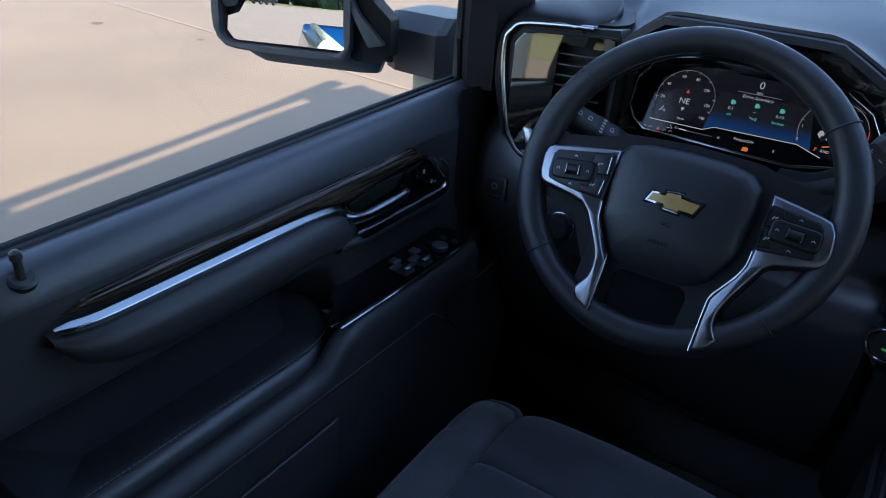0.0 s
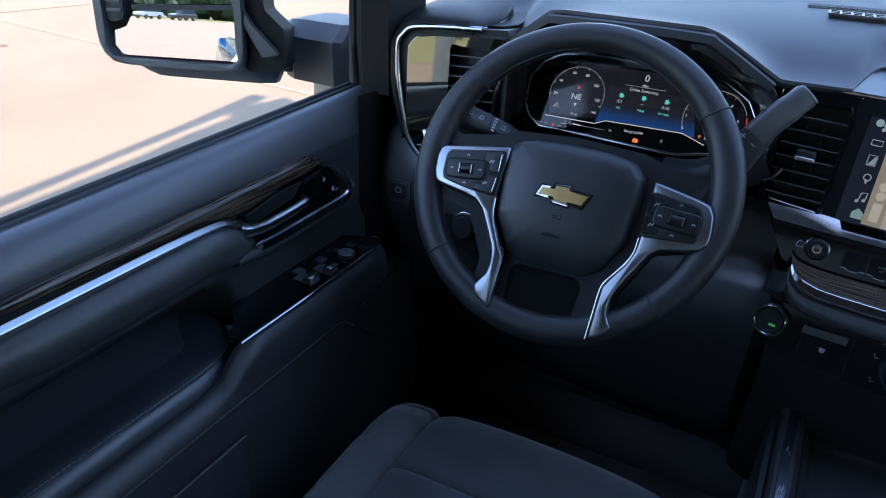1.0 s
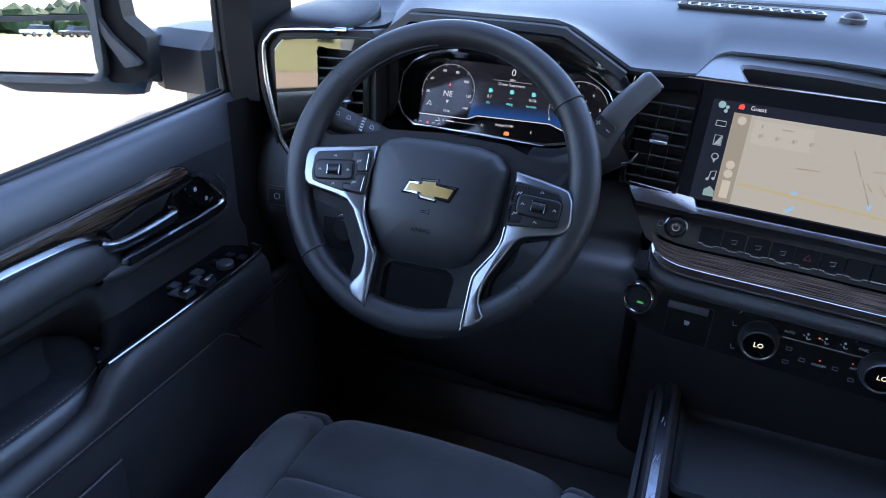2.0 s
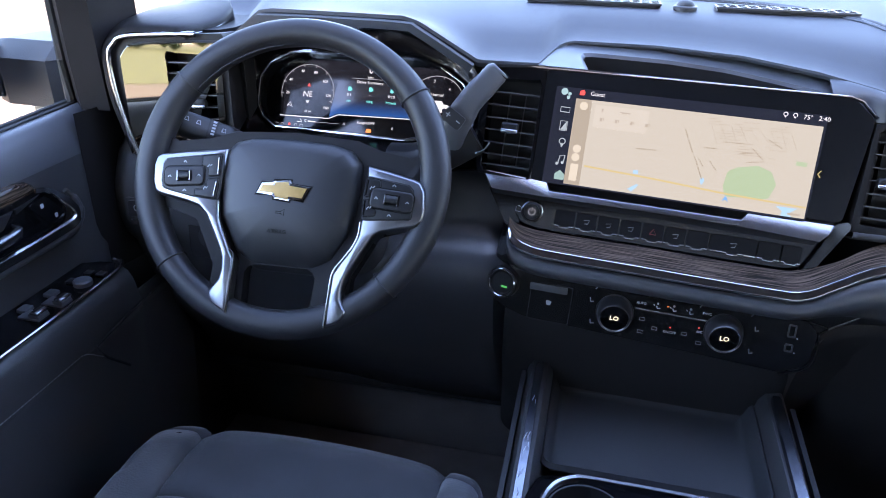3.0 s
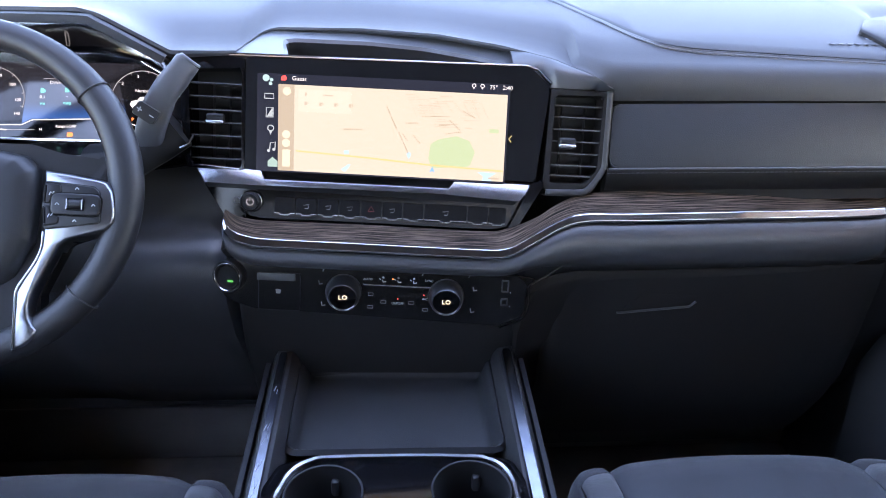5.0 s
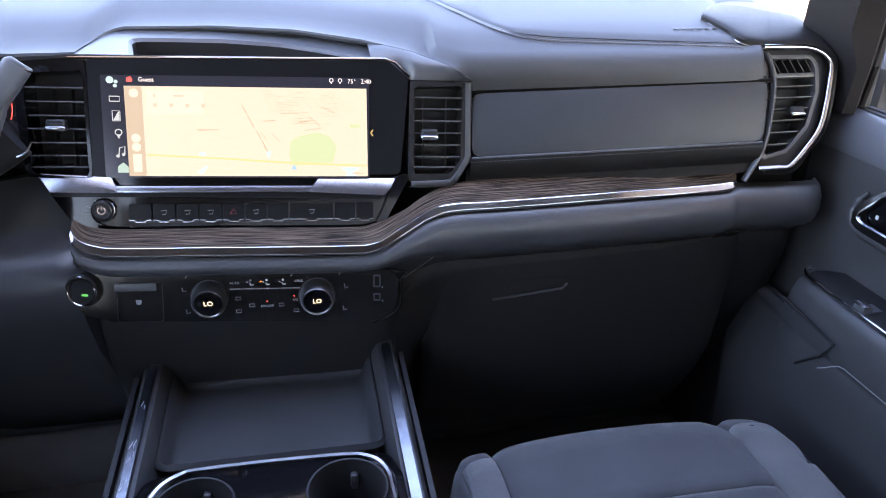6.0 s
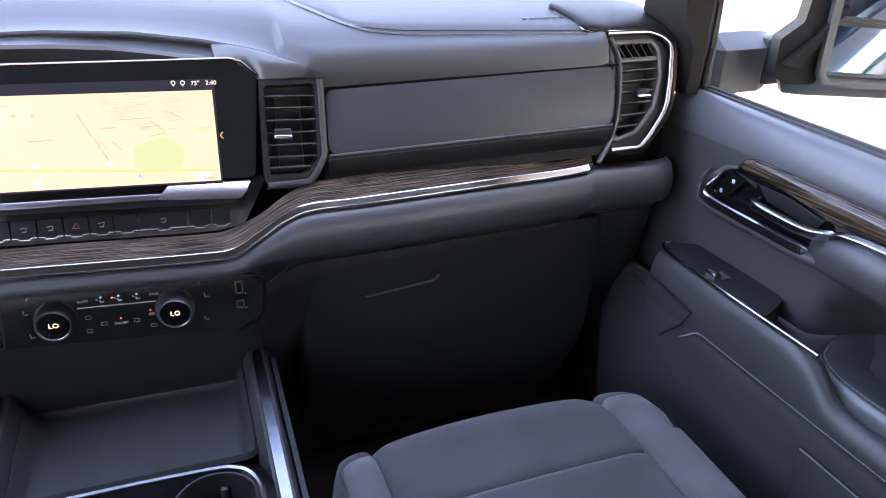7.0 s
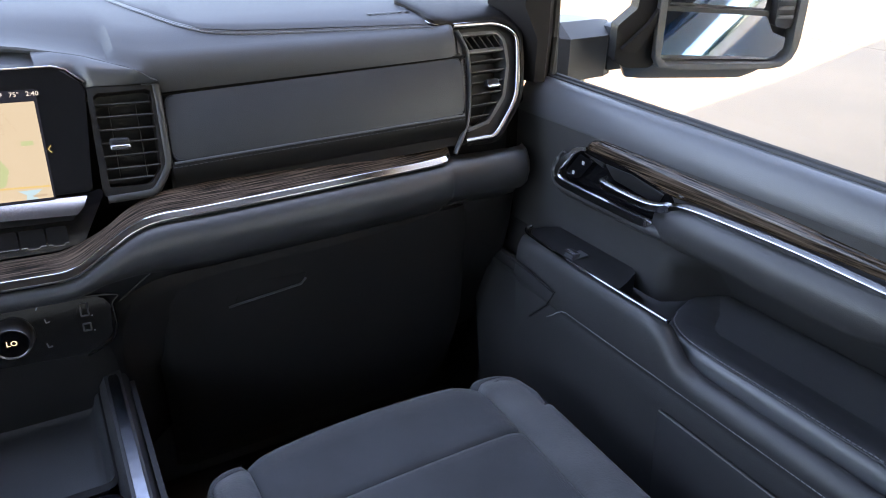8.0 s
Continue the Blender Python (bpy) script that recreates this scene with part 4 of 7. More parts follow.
    vent_hood(dash, R,
              [Vector(q) for q in ((0.616, 0.357, 0.8565), (0.625, 0.332, 0.850), (0.631, 0.306, 0.8435), (0.636, 0.283, 0.8365))] + [R @ Vector((x, y, 0.004)) for x, y in ((-0.040, 0.0965), (-0.022, 0.0962), (0.005, 0.0960), (0.036, 0.0945), (0.058, 0.0865), (0.0725, 0.0710), (0.0700, 0.045), (0.062, 0.012), (0.049, -0.022), (0.022, -0.052), (-0.004, -0.0745), (-0.050, -0.0745))],
              ((0.680, 0.450, 0.858), (0.710, 0.462, 0.861), (0.740, 0.460, 0.862), (0.758, 0.450, 0.861), (0.768, 0.436, 0.859), (0.775, 0.428, 0.857), (0.785, 0.418, 0.855), (0.795, 0.402, 0.850), (0.803, 0.385, 0.840), (0.810, 0.370, 0.822), (0.808, 0.360, 0.790), (0.800, 0.350, 0.760), (0.785, 0.340, 0.730), (0.760, 0.330, 0.700), (0.735, 0.330, 0.680), (0.690, 0.330, 0.680)), False)
    return dash


BEZEL = fill([(-0.182, 0.010), (-0.168, 0.032), (-0.143, 0.046), (-0.112, 0.052), (0.044, 0.052), (0.085, 0.042), (0.119, 0.021), (0.142, -0.016), (0.138, -0.048), (0.046, -0.067), (-0.150, -0.063), (-0.170, -0.050), (-0.181, -0.032)][::-1], 0.012)
dashboard()


def defroster(x0, x1, y0, y1, count):
    zc = (top_z(x0, y0) + top_z(x1, y1)) / 2 + 0.0040
    g = thing("defroster_grille", "slotted plastic windscreen defroster grille", "air vent", group="defroster grilles")
    part("grille_bed", box((x0 + x1) / 2, (y0 + y1) / 2, zc - 0.002, x1 - x0, y1 - y0, 0.004), M_RUBBER, g)
    for k in range(count + 1):
        part("slat", box(x0 + (x1 - x0) * k / count, (y0 + y1) / 2, zc + 0.001, 0.003, y1 - y0, 0.003), M_DASH, g)
    for y in (y0, (y0 + y1) / 2, y1):
        part("slat", box((x0 + x1) / 2, y, zc + 0.0012, x1 - x0, 0.003, 0.003), M_DASH, g)


defroster(-0.240, -0.045, 0.545, 0.580, 14)
defroster(0.035, 0.225, 0.545, 0.580, 13)

sensor = thing("light_sensor", "small dark domed light sensor on the dash top", "sensor")
part("base", lathe([(0.017, -0.004), (0.017, 0.002), (0.0155, 0.003), (0.013, 0.003)], 28, m=pose(-0.010, 0.548, top_z(-0.010, 0.548) + 0.003), cap=False), M_DASH, sensor)
part("dome", lathe([(0.0135, 0.0), (0.0130, 0.004), (0.0105, 0.0075), (0.006, 0.0095), (0.0005, 0.010)], 28, m=pose(-0.010, 0.548, top_z(-0.010, 0.548) + 0.004)), M_DARK, sensor)


# ---- centre screen ----
def touchscreen():
    t = thing("touchscreen", "wide infotainment screen in a glossy black frame showing a map", "screen", F_STACK)
    o = fill([(-0.190, -0.056), (0.172, -0.052), (0.183, 0.066, 0.010), (0.156, 0.088, 0.012), (-0.190, 0.0805)], 0.003)
    part("frame", prism(o, -0.040, 0.002, 0.002, m=None), M_FRAME, t, "glossy black frame")
    part("top_edge", sweep([(-0.272, 0.0795, 0.001), (-0.10, 0.083, 0.001), (0.153, 0.0885, 0.001), (0.166, 0.085, 0.001), (0.184, 0.069, 0.0)], disc(0.0018, 0.0016, 8), up=(0, 0, 1)), M_CHROME, t, "thin bright top edge")
    d = part("display", prism(fill([(-0.176, -0.0565), (0.1335, -0.0565), (0.1335, 0.0655), (-0.176, 0.062)], 0.002), 0.001, 0.0026), L_SCREEN, t)
    z = 0.0026
    part("map", prism([(-0.1495, -0.0545), (0.1315, -0.0545), (0.1305, 0.0525), (-0.1505, 0.0500)], z, z + 0.0003), L_MAP, d, "cream street map")
    part("map_sidebar", prism([(-0.1495, -0.0545), (-0.130, -0.0545), (-0.131, 0.0502), (-0.1505, 0.0500)], z + 0.0003, z + 0.0005), L_MAPSIDE, d)
    z += 0.0005
    part("search_box", prism(rect(-0.094, 0.032, 0.064, 0.027, 0.002), z - 0.0001, z + 0.0002), mat("map_box_light", (0, 0, 0), emit=(0.350, 0.338, 0.283)), d)
    part("park", prism(fill([(0.040, -0.042), (0.088, -0.038), (0.094, -0.020), (0.086, -0.006), (0.070, -0.001), (0.048, -0.006), (0.038, -0.012), (0.036, -0.030)], 0.006), z, z + 0.0002), L_PARK, d, "green park patch")
    part("park", prism(rect(0.116, 0.0075, 0.012, 0.005, 0.001), z, z + 0.0002), L_PARK, d)
    for p in ([(-0.069, -0.026), (-0.063, -0.0255), (-0.0625, -0.030), (-0.0685, -0.0305)], [(-0.072, -0.0495), (-0.062, -0.042), (-0.060, -0.0435), (-0.067, -0.0525)], [(0.098, -0.044), (0.122, -0.044), (0.114, -0.050), (0.117, -0.0545), (0.105, -0.0545), (0.106, -0.049)]):
        part("pond", prism(p, z, z + 0.0002), L_WATER, d)
    for p in ([(-0.128, -0.0295), (-0.04, -0.0335), (0.04, -0.0385), (0.131, -0.0415)],):
        part("main_road", line2(p, 0.0019, z), L_ROAD, d, "yellow main road")
    random.seed(11)
    dark_st, st = [], []
    for p, w in (([(-0.018, 0.030), (-0.013, 0.020)], 0.0009), ([(-0.012, 0.018), (-0.005, 0.004)], 0.0010), ([(-0.002, 0.000), (0.003, -0.010)], 0.0010), ([(0.004, -0.012), (0.011, -0.026)], 0.0009), ([(0.003, -0.002), (0.010, -0.011)], 0.0008), ([(0.016, -0.003), (0.025, -0.013)], 0.0008), ([(0.060, 0.018), (0.074, 0.006)], 0.0007), ([(-0.070, 0.0), (-0.047, 0.001)], 0.0009), ([(0.006, 0.0115), (0.022, 0.0125)], 0.0008), ([(0.047, 0.0105), (0.062, 0.0125)], 0.0008), ([(0.026, 0.021), (0.050, 0.022)], 0.0006), ([(0.056, 0.001), (0.076, 0.0045)], 0.0007), ([(0.076, 0.030), (0.092, 0.022)], 0.0007)):
        # broken lettering beside the streets
        a, b = Vector(p[0]), Vector(p[1])
        n = max(3, int((b - a).length / 0.0024))
        for k in range(n):
            dark_st.append(line2([tuple(a + (b - a) * (k + 0.08) / n), tuple(a + (b - a) * (k + 0.08 + random.uniform(0.45, 0.80)) / n)], w * 1.5, z + 0.0002))
    for row in range(13):
        y = 0.046 - 0.0031 * row
        for x0, x1 in ((-0.006 + 0.004 * row, 0.030), (0.034, 0.070), (0.072, 0.112)):
            if random.random() < 0.72:
                x = x0 + random.uniform(0, 0.012)
                w = random.uniform(0.008, 0.024)
                if x + w < 0.127:
                    st.append(line2([(x, y + 0.0006 * math.sin(7 * x)), (x + w, y + 0.06 * w)], 0.00055, z))
    for k in range(9):
        x = 0.010 + 0.011 * k
        st.append(line2([(x, 0.044 - random.uniform(0, 0.006)), (x + 0.010, 0.028 - random.uniform(0, 0.01))], 0.00045, z))
    part("streets", join(*st), L_STREET, d)["kind"] = "stuff"
    part("street_bars", join(*dark_st), mat("map_text_light", (0, 0, 0), emit=(0.20, 0.17, 0.12)), d)["kind"] = "stuff"
    part("place_pin", join(prism(arc2(0.0115, -0.0265, 0.0027, 0, 345, 12), z, z + 0.0003), prism([(0.0093, -0.0285), (0.0137, -0.0285), (0.0115, -0.0325)], z, z + 0.0003)), L_WATER, d)
    part("arrow", prism([(0.038, -0.0475), (0.0415, -0.0405), (0.045, -0.0475), (0.0415, -0.0455)], z, z + 0.0003), mat("map_arrow_light", (0, 0, 0), emit=(0.08, 0.25, 0.50)), d)
    for x, y in ((-0.140, 0.042), (-0.140, -0.010), (-0.140, -0.0205)):
        part("round_button", prism(arc2(x, y, 0.0050, 0, 345, 16), z, z + 0.0003), L_BUTTON, d)
    part("zoom_button", prism(rect(-0.1395, -0.039, 0.0095, 0.021, 0.0015), z, z + 0.0003), L_BUTTON, d)
    for x in (-0.117, -0.099, -0.081, -0.063):
        part("map_icon", join(prism(rect(x, 0.0285, 0.0030, 0.0042), z + 0.0002, z + 0.0005), prism(rect(x + 0.0028, 0.0292, 0.0010, 0.0030), z + 0.0002, z + 0.0005)), L_STREET, d)
    part("map_icon", prism(rect(-0.117, 0.0395, 0.002, 0.004), z + 0.0002, z + 0.0005), L_STREET, d)
    part("search_bar", prism(rect(-0.090, 0.0395, 0.012, 0.0016), z + 0.0002, z + 0.0005), L_STREET, d)
    part("maker_bar", prism(rect(0.119, -0.0510, 0.014, 0.0022), z, z + 0.0003), L_STREET, d)
    z = 0.0027
    part("guest_word", words("Guest", 0.0072, -0.1345, 0.0575, z, align="LEFT"), L_WHITE, d)
    part("alert_icon", prism(fill([(-0.1475, 0.0545), (-0.1415, 0.0545), (-0.1405, 0.058), (-0.1425, 0.061), (-0.147, 0.0595)], 0.001), z, z + 0.0003), L_RED, d)
    part("temperature", words("75°", 0.0072, 0.1125, 0.0605, z), L_WHITE, d)
    part("clock", words("2:40", 0.0074, 0.1300, 0.0608, z), L_WHITE, d)
    for x in (0.088, 0.0985):
        part("status_icon", join(line2(arc2(x, 0.0615, 0.0022, -40, 220, 10), 0.0009, z), prism([(x - 0.0015, 0.060), (x + 0.0015, 0.060), (x, 0.0572)], z, z + 0.0003)), L_WHITE, d)
    part("media_icon", join(prism(arc2(-0.1655, 0.0565, 0.0042, 0, 345, 16), z, z + 0.0003), prism(arc2(-0.1590, 0.0545, 0.0022, 0, 345, 12), z, z + 0.0003), prism(arc2(-0.1600, 0.0500, 0.0022, 0, 345, 12), z, z + 0.0003)), L_MEDIA, d)
    part("car_icon", line2(rect(-0.1615, 0.035, 0.011, 0.0058) + [(-0.167, 0.0321)], 0.0011, z), L_ICON, d)
    part("phone_icon", join(line2(rect(-0.1605, 0.0155, 0.0085, 0.0115) + [(-0.16475, 0.00975)], 0.0009, z), prism([(-0.164, 0.0105), (-0.158, 0.0205), (-0.157, 0.0205), (-0.157, 0.0105)], z, z + 0.0003)), L_ICON, d)
    part("pin_icon", join(line2(arc2(-0.1590, -0.0035, 0.0036, -50, 230, 14), 0.0012, z), prism([(-0.1615, -0.0058), (-0.1565, -0.0058), (-0.159, -0.0115)], z, z + 0.0003)), L_ICON, d)
    part("music_icon", join(line2([(-0.1600, -0.0305), (-0.1590, -0.0215), (-0.1530, -0.0200), (-0.1535, -0.0285)], 0.0012, z), prism(arc2(-0.1612, -0.0310, 0.0019, 0, 345, 10), z, z + 0.0003), prism(arc2(-0.1548, -0.0292, 0.0019, 0, 345, 10), z, z + 0.0003)), L_ICON, d)
    part("home_icon", prism([(-0.1620, -0.0505), (-0.1500, -0.0505), (-0.1500, -0.0435), (-0.156, -0.0385), (-0.1620, -0.0435)], z, z + 0.0003), mat("home_light", (0, 0, 0), emit=(0.17, 0.27, 0.25)), d)
    part("page_arrow", line2([(0.1385, 0.003), (0.1352, -0.001), (0.1385, -0.005)], 0.0011, z), L_ROAD, t)
    return t


touchscreen()


# ---- air vents ----
def vent(name, label, m, opening, outer, slats, knob, knob_mat, frame_mat, depth=0.035, tilt=0.0, lead=0.0, vanes=()):
    v = thing(name, label, "air vent", m, group="air vents")
    o, i = pair(outer, opening)
    part("frame", ring(o, i, -depth, 0.003, 0.0012), frame_mat, v)
    part("duct_back", prism(outer, -depth - 0.004, -depth), M_RUBBER, v)
    poly = opening
    for b in slats:
        xs = []
        for p, q in zip(poly, poly[1:] + poly[:1]):
            if (p[1] - b) * (q[1] - b) < 0:
                xs.append(p[0] + (q[0] - p[0]) * (b - p[1]) / (q[1] - p[1]))
        if len(xs) >= 2:
            x0, x1 = min(xs), max(xs)
            part("slat", box((x0 + x1) / 2, b, -0.010, x1 - x0 - 0.0006, 0.0018, 0.016), M_SATIN, v)
            # Paler strip paints the light that the slat's front edge catches
            part("slat_highlight", box((x0 + x1) / 2, b, -0.0016, x1 - x0 - 0.0008, 0.0014, 0.0012), M_DASH, v)
    for a in vanes:
        part("vane", box(a, (slats[0] + slats[-1]) / 2, -0.024, 0.0015, abs(slats[0] - slats[-1]), 0.012), M_SATIN, v)
    kx, ky = knob
    kn = part("knob", join(box(kx, ky, 0.002, 0.0215, 0.0135, 0.012, 0.0035, 3)), M_SATIN, v, "dark vent knob with chrome edge")
    part("knob_edge", box(kx, ky - 0.0042, 0.0062, 0.0225, 0.0060, 0.0070, 0.0025, 3), knob_mat, kn, "chrome edge")
    return v


vent("centre_vent", "black slatted air vent with a chrome knob beside the screen", F_STACK, fill([(-0.255, -0.052), (-0.194, -0.056), (-0.1945, 0.066), (-0.259, 0.062)], 0.004), fill([(-0.262, -0.0555), (-0.1905, -0.059), (-0.1905, 0.0795), (-0.272, 0.0785)], 0.003),
     (0.047, 0.031, 0.015, 0.0, -0.016, -0.031, -0.044), (-0.226, 0.004), M_CHROME, M_GLOSS, vanes=(-0.215, -0.235))
vent("centre_vent", "black slatted air vent with a chrome knob beside the passenger panel", F_STACK, fill([(0.190, -0.052), (0.236, -0.052, 0.012), (0.2495, -0.034, 0.010), (0.2515, 0.058), (0.190, 0.056)], 0.004), fill([(0.182, -0.062), (0.236, -0.059, 0.012), (0.2555, -0.033, 0.012), (0.2615, 0.062), (0.184, 0.064)], 0.004),
     (0.044, 0.030, 0.015, 0.0, -0.015, -0.030, -0.043), (0.209, -0.002), M_CHROME, M_COVERSHADE, vanes=(0.205, 0.235))


def end_vents():
    # driver's end: glossy panel with a chrome surround
    LEFT_FRAME = fill([(-0.055, -0.0655), (-0.045, -0.085), (0.080, -0.090), (0.084, 0.073), (-0.043, 0.068), (-0.056, 0.055)], 0.006)
    m = F_LVENT
    t = vent("end_vent", "glossy black end panel with slatted vent and chrome surround", m, fill([(0.006, -0.040), (0.072, -0.042), (0.074, 0.056), (0.008, 0.060)], 0.004), LEFT_FRAME,
             (0.046, 0.032, 0.018, 0.004, -0.012, -0.028), (0.046, -0.006), M_CHROME, M_SMOKE, depth=0.03)
    path = smooth([(0.052, 0.0825, 0.004), (0.017, 0.0825, 0.004), (-0.045, 0.079, 0.004), (-0.062, 0.069, 0.004), (-0.0705, 0.054, 0.004), (-0.069, 0.012, 0.004), (-0.060, -0.040, 0.004), (-0.052, -0.072, 0.003), (-0.038, -0.094, 0.002), (-0.022, -0.106, 0.0)], 6)
    part("chrome_surround", sweep(path, disc(0.0040, 0.0036, 14), up=(0, 0, 1)), M_BRIGHT, t, "bright chrome surround")
    out = [(p[0], p[1]) for p in path] + [(0.04, -0.112), (0.09, -0.11), (0.09, 0.084)]
    part("surround", ring(*pair(out, shrink(LEFT_FRAME, 0.002)), -0.06, -0.002), M_SATIN, t)
    part("upper_lip", sweep([(-0.043, 0.0695, 0.004), (0.02, 0.0735, 0.004), (0.086, 0.0735, 0.004)], disc(0.0016, 0.002, 6), up=(0, 0, 1)), M_SATIN, t)
    part("silver_foot", prism(fill([(-0.030, -0.060), (-0.015, -0.062), (0.006, -0.100), (-0.012, -0.108)], 0.003), -0.01, 0.006, 0.002), M_SILVER, t)
    part("silver_foot", prism(fill([(-0.010, -0.064), (0.05, -0.066), (0.05, -0.080), (0.0, -0.080)], 0.003), -0.01, 0.004, 0.002), M_CHROME, t)
    # passenger's end
    m = F_RVENT
    opening = fill([(-0.027, 0.0775), (0.036, 0.0760), (0.043, 0.064), (0.041, 0.030), (0.021, -0.015), (-0.012, -0.046), (-0.048, -0.054)], 0.005)
    outer = fill([(-0.034, 0.0825), (0.039, 0.0815), (0.0495, 0.066), (0.046, 0.029), (0.026, -0.018), (-0.010, -0.051), (-0.055, -0.060)], 0.006)
    t = vent("end_vent", "black slatted end vent with chrome knob and surround", m, opening, outer, (0.040, 0.025, 0.010, -0.006, -0.022, -0.038), (0.008, 0.005), M_CHROME, M_DASH, depth=0.03)
    part("crossbar", box(0.007, 0.0545, -0.004, 0.070, 0.006, 0.012, 0.001), M_DASH, t)
    for k in range(5):
        x = -0.016 + 0.0125 * k
        part("vane", box(x, 0.0690, -0.006, 0.0016, 0.028, 0.012, m=Matrix.Translation((x, 0.069, 0)) @ pose(0, 0, 0, 0, 0, 28) @ Matrix.Translation((-x, -0.069, 0))), M_SATIN, t)
    path = smooth([(-0.037, 0.0932, 0.004), (0.005, 0.0925, 0.004), (0.034, 0.0912, 0.004), (0.057, 0.0820, 0.004), (0.0685, 0.0665, 0.004), (0.0640, 0.0430, 0.004), (0.0555, 0.0120, 0.004), (0.0430, -0.0200, 0.004), (0.018, -0.0480, 0.004), (-0.007, -0.0695, 0.003), (-0.028, -0.0705, 0.002), (-0.055, -0.0700, 0.0)], 6)
    part("chrome_surround", sweep(path, disc(0.0040, 0.0036, 14), up=(0, 0, 1)), M_BRIGHT, t, "bright chrome surround")
    out = [(p[0], p[1]) for p in path] + [(-0.060, -0.066), (-0.045, 0.095)]
    part("surround", ring(*pair(out, shrink(outer, 0.002)), -0.06, -0.0035), M_SATIN, t)
    part("side_rim", sweep(smooth([(-0.0345, 0.0850, 0.004), (-0.0290, 0.0700, 0.005), (-0.0255, 0.0500, 0.005), (-0.0310, 0.0150, 0.005), (-0.0430, -0.0295, 0.004), (-0.0560, -0.0560, 0.002), (-0.0740, -0.0850, -0.006)], 6), disc(0.0036, 0.0050, 10), up=(0, 0, 1)), M_DASH, t)


end_vents()


# ---- audio keys below the screen ----
def key_bar():
    t = thing("audio_key_bar", "glossy black key bar with round power knob under the screen", "control panel", F_STACK)
    part("bar", prism(fill([(-0.249, -0.056), (-0.239, -0.078), (-0.212, -0.119), (0.129, -0.123), (0.149, -0.112), (0.176, -0.059), (0.172, -0.053)], 0.004), -0.05, -0.003, 0.003), M_GLOSS, t)
    for pts, y0 in (([(-0.252, -0.0515), (-0.170, -0.0560), (-0.161, -0.0740), (-0.236, -0.0730)], -0.052), ([(0.0715, -0.0560), (0.1710, -0.0570), (0.152, -0.0775), (0.058, -0.0735)], -0.056)):
        bm = prism(fill(pts, 0.002), -0.012, 0.001, 0.0015)
        for v in bm.verts:
            v.co.z += 0.42 * max(0.0, y0 - v.co.y)
        part("silver_bar", bm, M_SILVER, t, "satin silver bar facing up")
    bm = prism([(-0.166, -0.0660), (0.066, -0.0660), (0.0580, -0.0735), (-0.162, -0.0738)], -0.012, 0.0006, 0.0008)
    for v in bm.verts:
        v.co.z += 0.42 * max(0.0, -0.054 - v.co.y)
    part("silver_bar", bm, M_SILVER, t, "satin silver bar facing up")
    part("lower_line", sweep([(-0.154, -0.1160, -0.0018), (0.0, -0.1185, -0.0018), (0.139, -0.1200, -0.0018)], disc(0.0007, 0.0007, 6), up=(0, 0, 1)), M_CHROME, t)
    part("bar_lip", prism(fill([(-0.238, -0.0735), (-0.150, -0.0745), (0.060, -0.0745), (0.150, -0.0785), (0.146, -0.083), (-0.10, -0.0795), (-0.234, -0.079)], 0.001), -0.01, 0.006, 0.002), M_FRAME, t)
    part("end_claw", prism(fill([(0.166, -0.055), (0.180, -0.050), (0.182, -0.058), (0.152, -0.113), (0.138, -0.119), (0.150, -0.095)], 0.003), -0.03, 0.006, 0.003), M_GLOSS, t)
    kn = part("power_knob", lathe([(0.0125, -0.004), (0.0125, 0.006), (0.0118, 0.008), (0.0100, 0.009), (0.0096, 0.0075), (0.001, 0.0075)], 36, m=pose(-0.182, -0.095, 0)), M_SATIN, t, "round power knob")
    part("knob_ring", lathe([(0.0138, -0.004), (0.0138, 0.0015), (0.0124, 0.0025)], 36, m=pose(-0.182, -0.095, 0), cap=False), M_SILVER, kn)
    part("power_mark", join(line2([(p[0], p[1]) for p in arc2(-0.182, -0.095, 0.0042, 120, 420, 16)], 0.0008, 0.0077), line2([(-0.182, -0.0945), (-0.182, -0.0895)], 0.0007, 0.0077)), L_GREY, kn)
    part("home_mark", line2([(-0.2035, -0.098), (-0.2035, -0.093), (-0.200, -0.0905), (-0.1965, -0.093), (-0.1965, -0.098), (-0.2035, -0.098)], 0.0006, -0.0029), M_MARK, t)
    edges = (-0.154, -0.127, -0.100, -0.073, -0.046, -0.019, 0.007, 0.034, 0.089, 0.116, 0.139)
    for k, (a, b) in enumerate(zip(edges, edges[1:])):
        kb = part("key", prism(fill([(a + 0.001, -0.1095 - 0.01 * (a + 0.15) * 0.2), (b - 0.001, -0.1095 - 0.01 * (b + 0.15) * 0.2), (b - 0.001, -0.088), (a + 0.001, -0.088)], 0.002), -0.01, 0.001, 0.0010), M_FRAME, t)
        yk = lambda x: -0.1075 - 0.004 * (x + 0.15) * 0.3
        c = (a + b) / 2
        part("key_edge", sweep([(a + 0.001, yk(a), 0.0014), (c - 0.007, yk(c), 0.0014), (c - 0.005, yk(c) - 0.0022, 0.0014), (c + 0.005, yk(c) - 0.0022, 0.0014), (c + 0.007, yk(c), 0.0014), (b - 0.001, yk(b), 0.0014)], disc(0.0010, 0.0009, 6), up=(0, 0, 1)), M_SILVER, kb)
        c = (a + b) / 2
        if k in (1, 2, 3, 5, 7):
            part("key_mark", join(line2([(c - 0.0035, -0.0965), (c + 0.0035, -0.0955), (c + 0.002, -0.1005), (c - 0.002, -0.1005)], 0.0007, 0.0011)), M_DIMMARK, kb)
